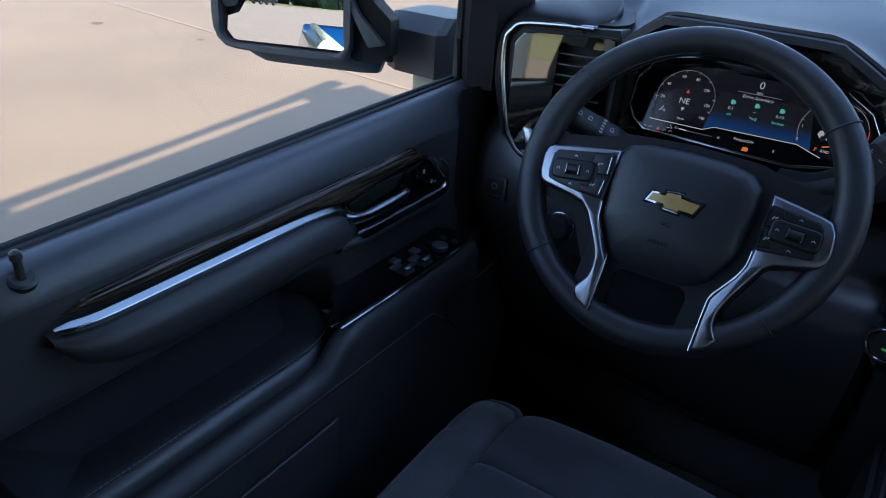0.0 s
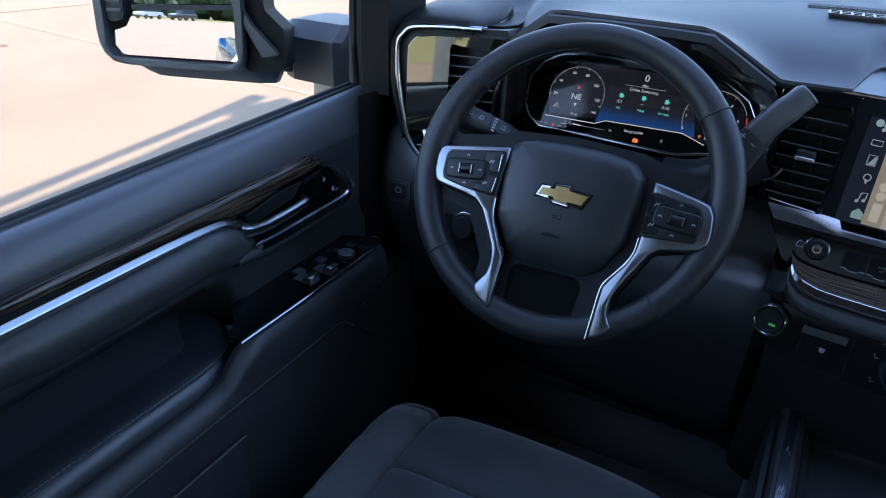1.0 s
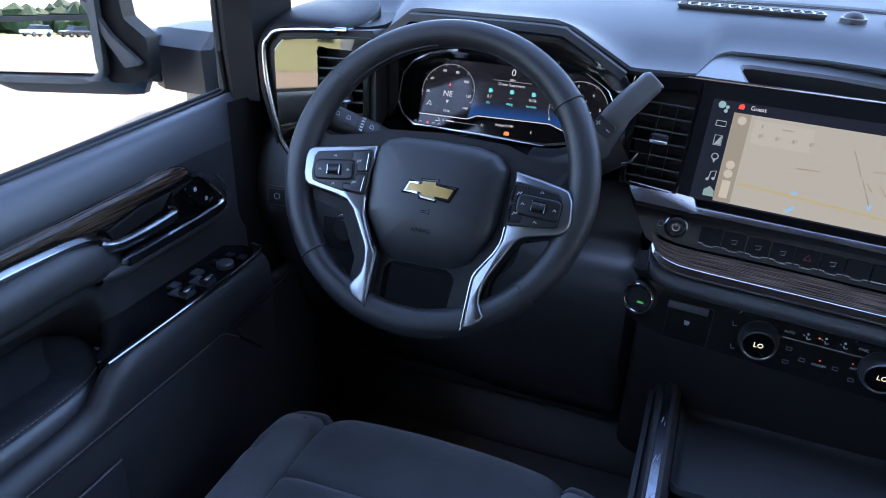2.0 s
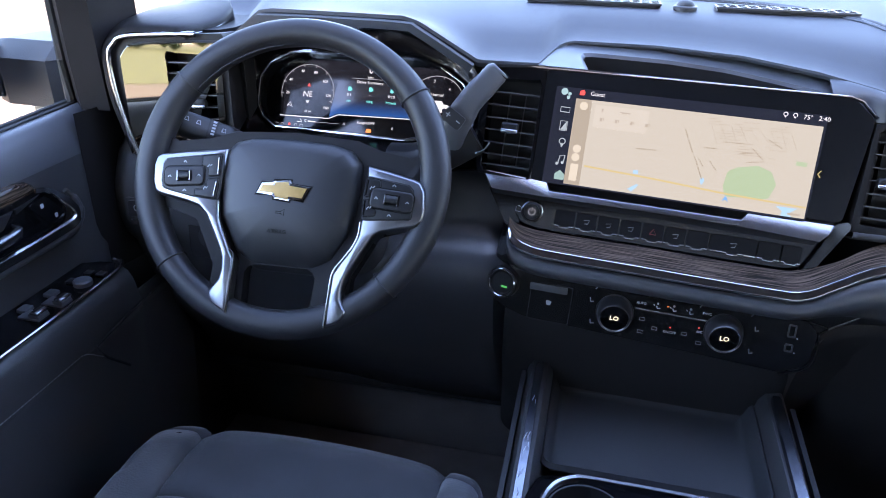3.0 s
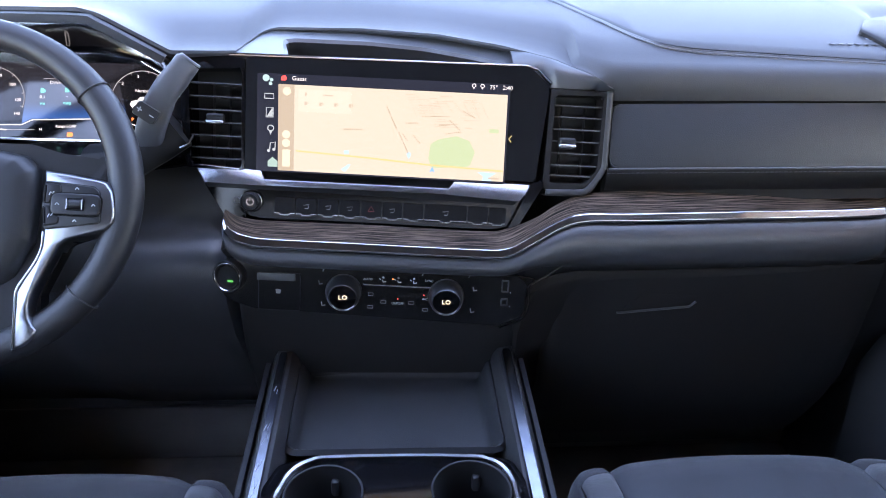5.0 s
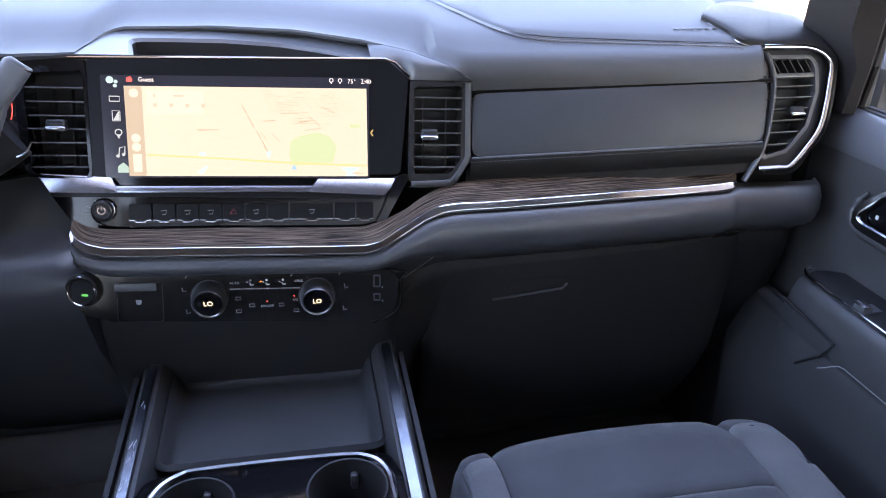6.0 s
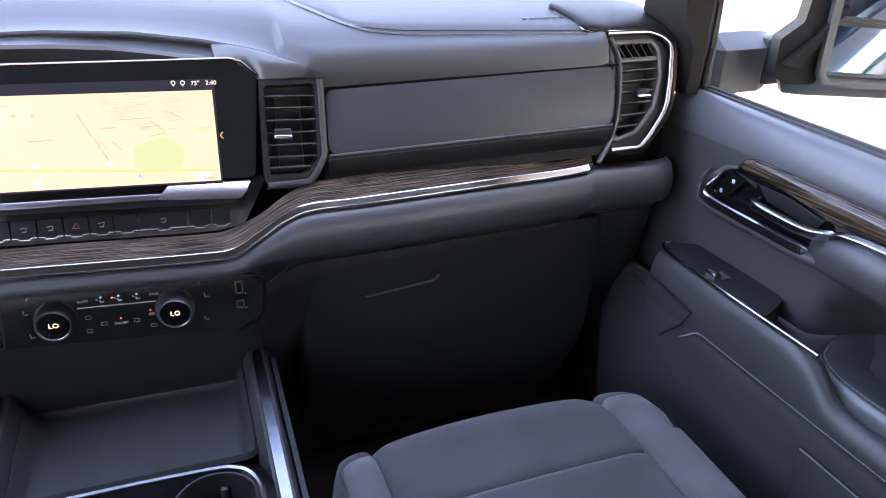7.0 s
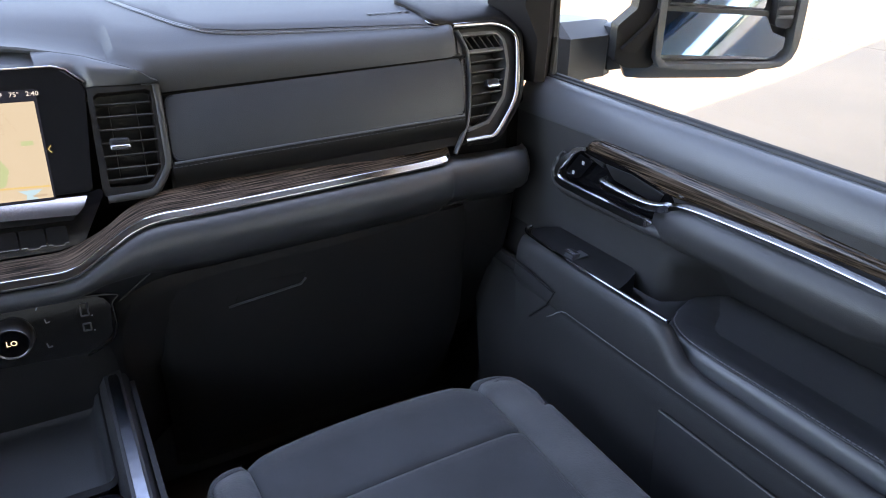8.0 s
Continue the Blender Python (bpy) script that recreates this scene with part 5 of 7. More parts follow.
        if k == 4:
            part("key_mark", line2([(c - 0.004, -0.1005), (c, -0.094), (c + 0.004, -0.1005), (c - 0.004, -0.1005)], 0.0007, 0.0011), mat("hazard_mark", (0.22, 0.02, 0.02), 0.5, vary=0.05), kb)
    return t


key_bar()


# ---- climate panel ----
def climate_panel():
    t = thing("climate_panel", "glossy black climate control panel with two round knobs", "control panel", F_STACK @ pose(0, 0, 0.020))
    part("panel", prism(fill([(-0.222, -0.178), (-0.193, -0.166, 0.006), (0.160, -0.172, 0.008), (0.168, -0.184, 0.006), (0.165, -0.221, 0.008), (0.135, -0.236, 0.010), (-0.172, -0.226), (-0.207, -0.215, 0.012)], 0.006), -0.03, 0.002, 0.0015), M_GLOSS, t)
    part("panel_rim", sweep(smooth([(-0.196, -0.1645, 0.001), (-0.05, -0.1665, 0.001), (0.158, -0.171, 0.001), (0.170, -0.185, 0.001), (0.167, -0.222, 0.001), (0.136, -0.2385, 0.001)], 6), disc(0.0013, 0.0013, 6), up=(0, 0, 1)), M_GLOSS, t)
    for x, y in ((-0.0615, -0.2005), (0.0665, -0.2010)):
        tilt = pose(x, y, 0, 17, 0, 0)
        k = part("temperature_knob", lathe([(0.0215, -0.004), (0.0212, 0.004), (0.0196, 0.0150), (0.0184, 0.0166), (0.0170, 0.0166), (0.0166, 0.0152), (0.0005, 0.0152)], 48, m=tilt), M_KEY, t, "round knob with lit display")
        part("knob_face", prism(arc2(0, 0, 0.0166, 0, 352, 40), 0.0150, 0.0156, m=tilt), M_GLOSS, k)
        part("knob_ring", lathe([(0.0178, 0.0164), (0.0174, 0.0172), (0.0166, 0.0168)], 48, m=tilt, cap=False), M_SILVER, k)
        part("knob_display", words("LO", 0.0086, 0, 0, 0.0158), L_WARM, k).matrix_basis = tilt
        part("knob_base", lathe([(0.0228, 0.0), (0.0228, 0.0032), (0.0212, 0.0034)], 40, m=pose(x, y, 0), cap=False), M_SATIN, k)
    part("silver_line", sweep([(-0.038, -0.1900, 0.003), (0.046, -0.1905, 0.003)], disc(0.0010, 0.0008, 6), up=(0, 0, 1)), M_SILVER, t)
    z = 0.0023
    for s, x, y in (("AUTO", -0.032, -0.183), ("SYNC", 0.0445, -0.182), ("ON/OFF", 0.006, -0.2125), ("A/C", 0.040, -0.2055)):
        part("word", words(s, 0.0042, x, y, z), M_MARK, t)
    for x in (-0.013, 0.006, 0.0255):
        part("air_mark", join(prism(arc2(x, -0.180, 0.0014, 0, 330, 8), z, z + 0.0002), line2([(x - 0.001, -0.183), (x, -0.1860), (x + 0.0035, -0.1850)], 0.0012, z), line2([(x - 0.005, -0.1815), (x - 0.003, -0.183)], 0.0008, z)), M_MARK, t)
    for x, y in ((-0.028, -0.202), (-0.028, -0.218), (-0.012, -0.211), (0.023, -0.211), (0.041, -0.219)):
        part("button_mark", line2(rect(x, y, 0.006, 0.0035) + [(x - 0.003, y - 0.00175)], 0.0006, z), M_DIMMARK, t)
    for x, y in ((-0.091, -0.190), (-0.087, -0.217), (0.102, -0.190), (0.100, -0.218)):
        part("seat_mark", line2([(x - 0.002, y + 0.003), (x - 0.001, y - 0.002), (x + 0.003, y - 0.001)], 0.0014, z), M_DIMMARK, t)
    for x, y, ml in ((-0.0010, -0.1815, L_ORANGE), (0.006, -0.2065, L_RED), (0.0385, -0.2005, L_RED)):
        part("indicator", prism(arc2(x, y, 0.0010, 0, 330, 8), z, z + 0.0003), ml, t)
    # Short pale strokes painted as glints on the glossy panel
    for x in (-0.0885, 0.035, 0.0935):
        part("painted_glint", line2([(x, -0.1755), (x + 0.003, -0.171)], 0.0009, z), M_MARK, t)
    tilt = pose(-0.2035, -0.187, 0.006, 4, -16, 0)
    s = part("start_button", lathe([(0.0160, -0.012), (0.0160, 0.0005), (0.0150, 0.0012), (0.0135, 0.0002), (0.0005, 0.0002)], 40, m=tilt), M_SATIN, t, "round engine start button with green light")
    part("button_ring", lathe([(0.0205, -0.012), (0.0205, 0.0010), (0.0190, 0.0026), (0.0172, 0.0024), (0.0160, 0.0)], 40, m=tilt, cap=False), M_KEY, s)
    part("ring_glint", lathe([(0.0180, 0.0025), (0.0173, 0.0030), (0.0166, 0.0022)], 40, m=tilt, cap=False), M_CHROME, s)
    part("start_light", prism(rect(0.0035, -0.0050, 0.0075, 0.0026, 0.0008), 0.0003, 0.0012, m=tilt), L_GREEN, s)
    part("start_mark", prism(arc2(-0.2015, -0.2065, 0.0009, 0, 330, 8), z, z + 0.0003), M_MARK, t)
    part("brake_paddle", prism(rect(-0.1450, -0.1850, 0.047, 0.0085, 0.001), 0.0, 0.005, 0.0015), M_DASH, t)
    part("paddle_mark", prism(fill([(-0.146, -0.200), (-0.139, -0.201), (-0.140, -0.206), (-0.145, -0.206)], 0.001), z, z + 0.0003), M_MARK, t)
    part("socket_cover", ring(rect(-0.141, -0.2035, 0.052, 0.048, 0.003), rect(-0.141, -0.2035, 0.0505, 0.0465, 0.003), 0.002, 0.0026), M_SATIN, t)
    for y, h in ((-0.1845, 0.016), (-0.2050, 0.010)):
        part("socket", ring(rect(0.1405, y, 0.0095, h, 0.002), rect(0.1405, y, 0.0060, h - 0.004, 0.001), 0.001, 0.003), M_KEY, t)
        part("socket_mark", prism(arc2(0.1475, y - h / 2, 0.0007, 0, 330, 8), z, z + 0.0002), M_MARK, t)
    return t


climate_panel()


# ---- instrument cluster ----
def cluster():
    t = thing("instrument_cluster", "digital instrument display with round dials in a silver-rimmed frame", "display", F_CLUSTER)
    part("rim", ring(BEZEL, shrink(BEZEL, 0.0040), -0.004, 0.005, 0.0015), M_CHROME, t, "bright silver rim")
    part("hood_wall", ring(shrink(BEZEL, 0.0036), shrink(BEZEL, 0.006), -0.012, 0.0), M_GLOSS, t)
    g = part("glass", prism(shrink(BEZEL, 0.004), -0.020, -0.008), M_GLOSS, t, "glossy black glass")
    z = -0.0078
    part("display", prism(fill([(-0.148, -0.041), (-0.070, -0.040), (-0.060, -0.034), (0.045, -0.032), (0.080, -0.043), (0.122, -0.040), (0.124, 0.0), (0.085, 0.040), (-0.110, 0.041), (-0.150, 0.016)], 0.004), z - 0.002, z - 0.0002), L_CLUSTER, t)
    part("blue_glow", prism([(-0.062, -0.0345), (0.045, -0.0325), (0.062, -0.038), (0.050, 0.014), (-0.066, 0.014), (-0.074, -0.041)], z - 0.0002, z), L_GLOW, g)
    part("rule", line2([(-0.148, -0.0425), (-0.074, -0.0420), (-0.060, -0.0355), (0.045, -0.0335), (0.076, -0.044)], 0.0012, z), L_WHITE, g)
    W = 0.0072
    for s, x, y in (("20", -0.1405, -0.009), ("40", -0.1375, 0.010), ("60", -0.1205, 0.0235), ("80", -0.101, 0.0225), ("100", -0.0855, 0.0105), ("120", -0.0785, -0.0095), ("140", -0.080, -0.0275)):
        part("dial_number", words(s, 0.0056, x, y, z), L_WHITE, g)
    part("dial_arc", line2(arc2(-0.110, -0.006, 0.0395, -20, 195, 40), 0.0006, z), L_GREY, g)
    part("dial_tick", join(*[line2([(-0.110 + r * math.cos(radians(a)), -0.006 + r * math.sin(radians(a))) for r in (0.0365, 0.0405)], 0.0009, z) for a in (-18, 8, 48, 76, 104, 132, 160, 186)]), L_GREY, g)["kind"] = "stuff"
    part("compass_word", words("NE", 0.0115, -0.1095, -0.0095, z), L_WHITE, g)
    part("compass_arrow", prism([(-0.111, 0.002), (-0.1065, 0.002), (-0.1088, 0.0075)], z, z + 0.0002), L_RED, g)
    part("compass_arrow", prism([(-0.1110, -0.0185), (-0.1060, -0.0185), (-0.1085, -0.0235)], z, z + 0.0002), L_WHITE, g)
    part("range_word", words("10 mi", 0.0046, -0.107, -0.034, z), L_WHITE, g)
    part("assist_icon", line2([(-0.139, -0.029), (-0.135, -0.022), (-0.131, -0.029), (-0.1375, -0.026)], 0.0010, z), L_WHITE, g)
    part("speed_word", words("0", 0.0140, -0.0185, 0.0310, z), L_WHITE, g)
    part("speed_unit", words("MPH", 0.0042, -0.0185, 0.0205, z), L_WHITE, g)
    part("title_bar", line2([(-0.046, 0.0185), (0.010, 0.0185)], 0.0006, z), L_GREY, g)
    part("title_word", words("Drive Summary", 0.0062, -0.0185, 0.0135, z), L_WHITE, g)
    for s, u, x, y in (("0.1", "mi", -0.0475, -0.0055), ("--", "mpg", -0.0165, -0.0045), ("0:10", "hr:min", 0.0150, -0.0045)):
        part("figure", words(s, 0.0060, x, y, z), L_WHITE, g)
        part("unit", words(u, 0.0058, x, y - 0.0085, z), L_TEAL, g)
        part("figure_icon", join(prism(rect(x, y + 0.0085, 0.0045, 0.0060, 0.001), z, z + 0.0002), prism(rect(x + 0.0032, y + 0.0080, 0.0012, 0.0035), z, z + 0.0002)), L_TEAL, g)
    part("word", words("Range:LOW", 0.0052, -0.018, -0.0440, z), L_WHITE, g)
    part("engine_icon", prism(fill([(-0.0170, -0.0575), (-0.0100, -0.0575), (-0.0085, -0.0550), (-0.0100, -0.0520), (-0.0160, -0.0520)], 0.001), z, z + 0.0002), L_ORANGE, g)
    part("word", words("C", 0.0052, -0.1085, -0.0480, z), L_WHITE, g)
    part("gauge", line2([(-0.1045, -0.0480), (-0.0930, -0.0485)], 0.0016, z), L_WHITE, g)
    part("gauge", line2([(-0.0930, -0.0485), (-0.058, -0.0485)], 0.0005, z), L_GREY, g)
    part("word", words("H", 0.0048, -0.0500, -0.0480, z), L_WHITE, g)
    part("word", words("E", 0.0050, 0.0215, -0.0490, z), L_WHITE, g)
    part("coolant_icon", line2([(-0.121, -0.0500), (-0.113, -0.0500), (-0.117, -0.0455)], 0.0008, z), L_WHITE, g)
    for x in (-0.1515, -0.1430, -0.1225, -0.1140):
        part("warning_icon", line2(arc2(x, -0.0555, 0.0022, 20, 340, 8), 0.0008, z), L_GREY, g)
    part("belt_light", prism([(-0.1345, -0.0585), (-0.1300, -0.0585), (-0.1310, -0.0525), (-0.1335, -0.0525)], z, z + 0.0002), L_RED, g)
    cx, cy = 0.080, -0.010
    part("dial_arc", line2(arc2(cx, cy, 0.0400, 20, 205, 40), 0.0008, z), L_GREY, g)
    part("red_zone", line2(arc2(cx, cy, 0.0400, -20, 16, 14), 0.0012, z), L_RED, g)
    for s, x, y in (("0", 0.0430, -0.0265), ("1", 0.0440, -0.0090), ("2", 0.0545, 0.0130), ("3", 0.0745, 0.0225), ("4", 0.0970, 0.0125), ("5", 0.1090, -0.0060)):
        part("dial_number", words(s, 0.0060, x, y, z), L_WHITE, g)
    part("dial_tick", join(*[line2([(cx + r * math.cos(radians(a)), cy + r * math.sin(radians(a))) for r in (0.037, 0.041)], 0.0009, z) for a in (60, 78, 112, 140, 166)]), L_GREY, g)["kind"] = "stuff"
    part("mode_word", words("Normal", 0.0058, 0.0800, 0.0035, z), L_WHITE, g)
    tr = part("truck_picture", prism(fill([(0.0640, -0.0150), (0.0660, -0.0100), (0.0740, -0.0085), (0.0770, -0.0045), (0.0880, -0.0045), (0.0905, -0.0090), (0.0985, -0.0100), (0.0975, -0.0190), (0.0860, -0.0210), (0.0680, -0.0200)], 0.001), z, z + 0.0002), L_WHITE, g, "small picture of a white truck")
    for x, y in ((0.0715, -0.0195), (0.0930, -0.0180)):
        part("wheel", prism(arc2(x, y, 0.0036, 0, 345, 14), z + 0.0002, z + 0.0004), L_SCREEN, tr)
    part("lane_line", line2([(0.074, -0.0300), (0.098, -0.0220)], 0.0016, z), L_ORANGE, g)
    part("gear_word", words("P", 0.0068, 0.0675, -0.0345, z), L_ORANGE, g)
    part("gear_word", words("RND", 0.0052, 0.0790, -0.0350, z), L_WHITE, g)
    return t


cluster()


# ---- switches left of the wheel ----
def light_switches():
    t = thing("parking_brake_switch", "small dark parking brake switch on the lower dash", "switch")
    F = frm((-0.739, 0.2335, 0.602), (1, 0.02, 0.03), (0, 0.15, 0.98))
    part("housing", prism(rect(0, 0, 0.036, 0.038, 0.003), -0.01, 0.003, 0.001, m=F), M_DARK, t)
    part("button", prism(rect(0, 0.004, 0.027, 0.022, 0.002), 0.003, 0.005, 0.001, m=F), M_SATIN, t)
    part("bar", prism(rect(0, -0.012, 0.022, 0.0022), 0.003, 0.0045, m=F), M_SILVER, t)
    part("mark", line2(arc2(0, 0.005, 0.0045, 0, 360, 16), 0.0008, 0.0051), M_MARK, t).matrix_basis = F
    h = thing("headlamp_switch", "round black headlamp switch with grey ring", "switch")
    F = frm((-0.629, 0.237, 0.575), (1, 0.0, 0.02), (0, 0.12, 0.98))
    part("plate", prism(rect(0.005, 0.008, 0.085, 0.085, 0.008), -0.012, 0.002, 0.002, m=F), M_SATIN, h)
    k = part("knob", lathe([(0.020, 0.0), (0.020, 0.006), (0.0185, 0.008), (0.016, 0.008), (0.0155, 0.014), (0.0145, 0.0155), (0.0005, 0.0155)], 36, m=F), M_SATIN, h)
    part("knob_ring", lathe([(0.0216, 0.0), (0.0216, 0.004), (0.0202, 0.005)], 36, m=F, cap=False), M_SILVER, k)
    part("button", prism(rect(-0.020, 0.038, 0.026, 0.012, 0.002), 0.002, 0.0045, 0.001, m=F), M_SATIN, h)
    part("button", prism(rect(0.012, 0.038, 0.026, 0.012, 0.002), 0.002, 0.0045, 0.001, m=F), M_SATIN, h)
    d = thing("dimmer_switch", "round black dimmer knob beside the headlamp switch", "switch")
    F = frm((-0.563, 0.235, 0.572), (1, 0.0, 0.02), (0, 0.12, 0.98))
    part("knob", lathe([(0.018, -0.004), (0.018, 0.006), (0.0165, 0.008), (0.0005, 0.008)], 32, m=F), M_SATIN, d)
    part("knob_ring", lathe([(0.0195, -0.004), (0.0195, 0.003), (0.0182, 0.004)], 32, m=F, cap=False), M_SILVER, d)


light_switches()


# ---- steering wheel ----
def steering_wheel():
    t = thing("steering_wheel", "leather-wrapped steering wheel with silver spokes and gold badge", "steering wheel", F_WHEEL)
    cy, R, ax, az = 0.0065, 0.1690, -0.0080, -0.0150

    def on(a, r=R):
        return Vector((ax + r * math.cos(a), cy + r * math.sin(a), az))

    rim = []
    for k in range(96):
        a = 2 * math.pi * k / 96
        grip = 1.0 + 0.06 * math.cos(2 * (a - radians(90))) * -1
        low = 1 + 0.10 * ease((math.cos(a + math.pi / 2) - 0.75) / 0.2)
        d = Vector((math.cos(a), math.sin(a), 0))
        rim.append([on(a) + d * (p[0] * grip * low) + Vector((0, 0, p[1])) for p in disc(0.0166, 0.0162, 16, 2.2)])
    bm = loft(rim + [rim[0]], ringed=True)
    bmesh.ops.remove_doubles(bm, verts=bm.verts, dist=1e-6)
    bmesh.ops.recalc_face_normals(bm, faces=bm.faces)
    part("rim", bm, M_LEATHER, t, "grained black leather rim", angle=80)
    for deg in (143.5, 36.5, 221, 318):
        a = radians(deg)
        d = Vector((math.cos(a), math.sin(a), 0))
        part("seam", sweep([on(a) + d * (p[0] * 1.0) + Vector((0, 0, p[1])) for p in disc(0.0178, 0.0168, 24, 2.2)], disc(0.0010, 0.0010, 6), up=(-math.sin(a), math.cos(a), 0), closed=True), M_RUBBER, t)
    st = [on(radians(d), R - 0.0162) + Vector((0, 0, 0.006)) for d in range(100, 145, 3)]
    for row in (st, [on(radians(d), R - 0.0162) + Vector((0, 0, 0.006)) for d in range(36, 80, 3)]):
        stitches(row, 0.005, 0.004, 0.0010, t).data.materials[0] = M_DARK
    # airbag cover
    pad = fill([(-0.079, 0.026), (-0.066, 0.040), (-0.045, 0.0455), (0.0, 0.0475), (0.047, 0.0455), (0.070, 0.040), (0.0835, 0.026), (0.084, -0.004), (0.079, -0.048), (0.060, -0.086), (0.040, -0.103), (-0.034, -0.103), (-0.054, -0.086), (-0.073, -0.048), (-0.0795, -0.004)], 0.008)
    pad = [(p[0] - 0.006, p[1]) for p in pad]
    b = prism(pad, -0.055, -0.034)
    rows = [[(*p, -0.034) for p in pad]]
    c = Vector((-0.004, -0.025))
    for s, z in ((1.0, -0.012), (0.985, -0.005), (0.95, 0.000), (0.88, 0.0035), (0.75, 0.0055), (0.5, 0.0075), (0.25, 0.0083), (0.02, 0.0085)):
        ring_ = [(c.x + (p[0] - c.x) * s, c.y + (p[1] - c.y) * s) for p in pad]
        rows.append([(x, y, z - 4.2 * max(0.0, -0.034 - y) ** 2 - 0.6 * max(0.0, abs(x + 0.005) - 0.045) ** 2 * 4) for x, y in ring_])
    cover = part("airbag_cover", join(b, loft(rows, ringed=True)), M_COVER, t, "soft grey airbag cover", angle=60)
    bmx = [(-0.0345, -0.0198), (-0.0289, -0.0062), (-0.0155, -0.0076), (-0.0148, -0.0031), (0.0045, -0.0020), (0.0041, -0.0066), (0.0272, -0.0078), (0.0200, -0.0240), (0.0052, -0.0219), (0.0048, -0.0258), (-0.0138, -0.0242), (-0.0146, -0.0192)]
    part("badge_recess", prism(shrink(bmx, -0.0013), 0.004, 0.0086), M_INK, cover)
    part("badge_rim", prism(bmx, 0.003, 0.0098, 0.0012, 2), M_CHROME, cover, "chrome badge rim")
    part("badge", prism(shrink(bmx, 0.0022), 0.005, 0.0104, 0.0008), M_GOLD, cover, "gold badge")
    part("word", words("AIRBAG", 0.0064, -0.006, -0.0600, 0.0074), M_INK, cover)
    part("horn_mark", line2([(-0.010, -0.0375), (-0.004, -0.0375), (0.000, -0.0345), (0.000, -0.0415), (-0.004, -0.0395), (-0.010, -0.0395)], 0.0008, 0.0080), M_INK, cover)
    # backing of the spokes
    back = fill([(-0.158, 0.045), (-0.145, 0.033), (-0.10, 0.040), (-0.07, 0.050), (0.0, 0.054), (0.075, 0.050), (0.105, 0.040), (0.146, 0.033), (0.158, 0.045), (0.164, 0.0), (0.160, -0.040), (0.110, -0.055), (0.085, -0.105), (0.085, -0.150), (0.040, -0.165), (0.045, -0.10), (-0.040, -0.10), (-0.038, -0.165), (-0.080, -0.150), (-0.078, -0.105), (-0.105, -0.055), (-0.160, -0.040), (-0.164, 0.0)], 0.010)
    # Backing and bridge coloured near black to read as the wheel's shaded gap
    part("spoke_backing", prism([(p[0] - 0.007, p[1] + 0.003) for p in back], -0.032, -0.014, 0.004), M_COVERSHADE, t)
    part("lower_bridge", prism(fill([(-0.066, -0.146), (0.052, -0.146), (0.044, -0.172), (-0.056, -0.172)], 0.008), -0.028, -0.006, 0.004), M_COVERSHADE, t)
    # silver spokes with their buttons
    left = [(-0.0758, 0.0300), (-0.0926, 0.0278), (-0.1263, 0.0236), (-0.1567, 0.0182), (-0.1625, 0.0142), (-0.1648, 0.0041), (-0.1632, -0.0155), (-0.1595, -0.0250), (-0.1545, -0.0292), (-0.1424, -0.0318), (-0.1176, -0.0360), (-0.1033, -0.0398), (-0.0939, -0.0485), (-0.0849, -0.0637), (-0.0731, -0.0849), (-0.0694, -0.0941), (-0.0680, -0.1067), (-0.0694, -0.1176), (-0.0741, -0.1250), (-0.0795, -0.1331), (-0.0786, -0.1400), (-0.0737, -0.1470), (-0.0636, -0.1522), (-0.0555, -0.1555), (-0.0543, -0.0945), (-0.0605, -0.0837), (-0.0716, -0.0624), (-0.0774, -0.0502), (-0.0795, -0.0324)]
    right = [(0.0864, 0.0233), (0.1124, 0.0187), (0.1382, 0.0131), (0.1480, 0.0096), (0.1540, -0.0011), (0.1562, -0.0226), (0.1549, -0.0332), (0.1475, -0.0410), (0.1262, -0.0460), (0.1091, -0.0500), (0.1014, -0.0555), (0.0945, -0.0685), (0.0857, -0.0849), (0.0790, -0.0980), (0.0752, -0.1077), (0.0735, -0.1171), (0.0740, -0.1262), (0.0785, -0.1349), (0.0821, -0.1387), (0.0776, -0.1484), (0.0700, -0.1545), (0.0580, -0.1590), (0.0591, -0.1277), (0.0607, -0.0998), (0.0680, -0.0866), (0.0786, -0.0701), (0.0845, -0.0558), (0.0858, -0.0402), (0.0871, -0.0351), (0.0869, 0.0088)]
    lpan = [(-0.1517, 0.0069), (-0.1477, 0.0125), (-0.0793, 0.0238), (-0.0786, 0.0044), (-0.0794, -0.0183), (-0.0803, -0.0313), (-0.1111, -0.0295), (-0.1393, -0.0248), (-0.1487, -0.0223), (-0.1514, -0.0134)]
    rpan = [(0.0880, 0.0118), (0.1362, 0.0047), (0.1419, -0.0011), (0.1429, -0.0208), (0.1423, -0.0320), (0.1388, -0.0341), (0.0868, -0.0390), (0.0858, -0.0135)]
    lkeys = ([(-0.1045, 0.0185), (-0.0815, 0.0222), (-0.0808, -0.0035), (-0.0955, -0.0055), (-0.0965, 0.0045), (-0.1045, 0.0065)], [(-0.0955, -0.0075), (-0.0808, -0.0055), (-0.0822, -0.0300), (-0.1085, -0.0282), (-0.1100, -0.0200), (-0.0965, -0.0195)])
    rkeys = ([(0.0885, 0.0100), (0.1040, 0.0078), (0.1060, -0.0010), (0.0965, -0.0045), (0.0945, -0.0122), (0.0868, -0.0122)], [(0.0866, -0.0142), (0.0945, -0.0142), (0.0955, -0.0225), (0.1030, -0.0265), (0.1020, -0.0330), (0.0868, -0.0355)])
    hubs = ((left, lpan, (-0.1230, -0.0066), lkeys, (-0.0865, -0.0065)), (right, rpan, (0.1185, -0.0140), rkeys, (0.0885, -0.0140)))
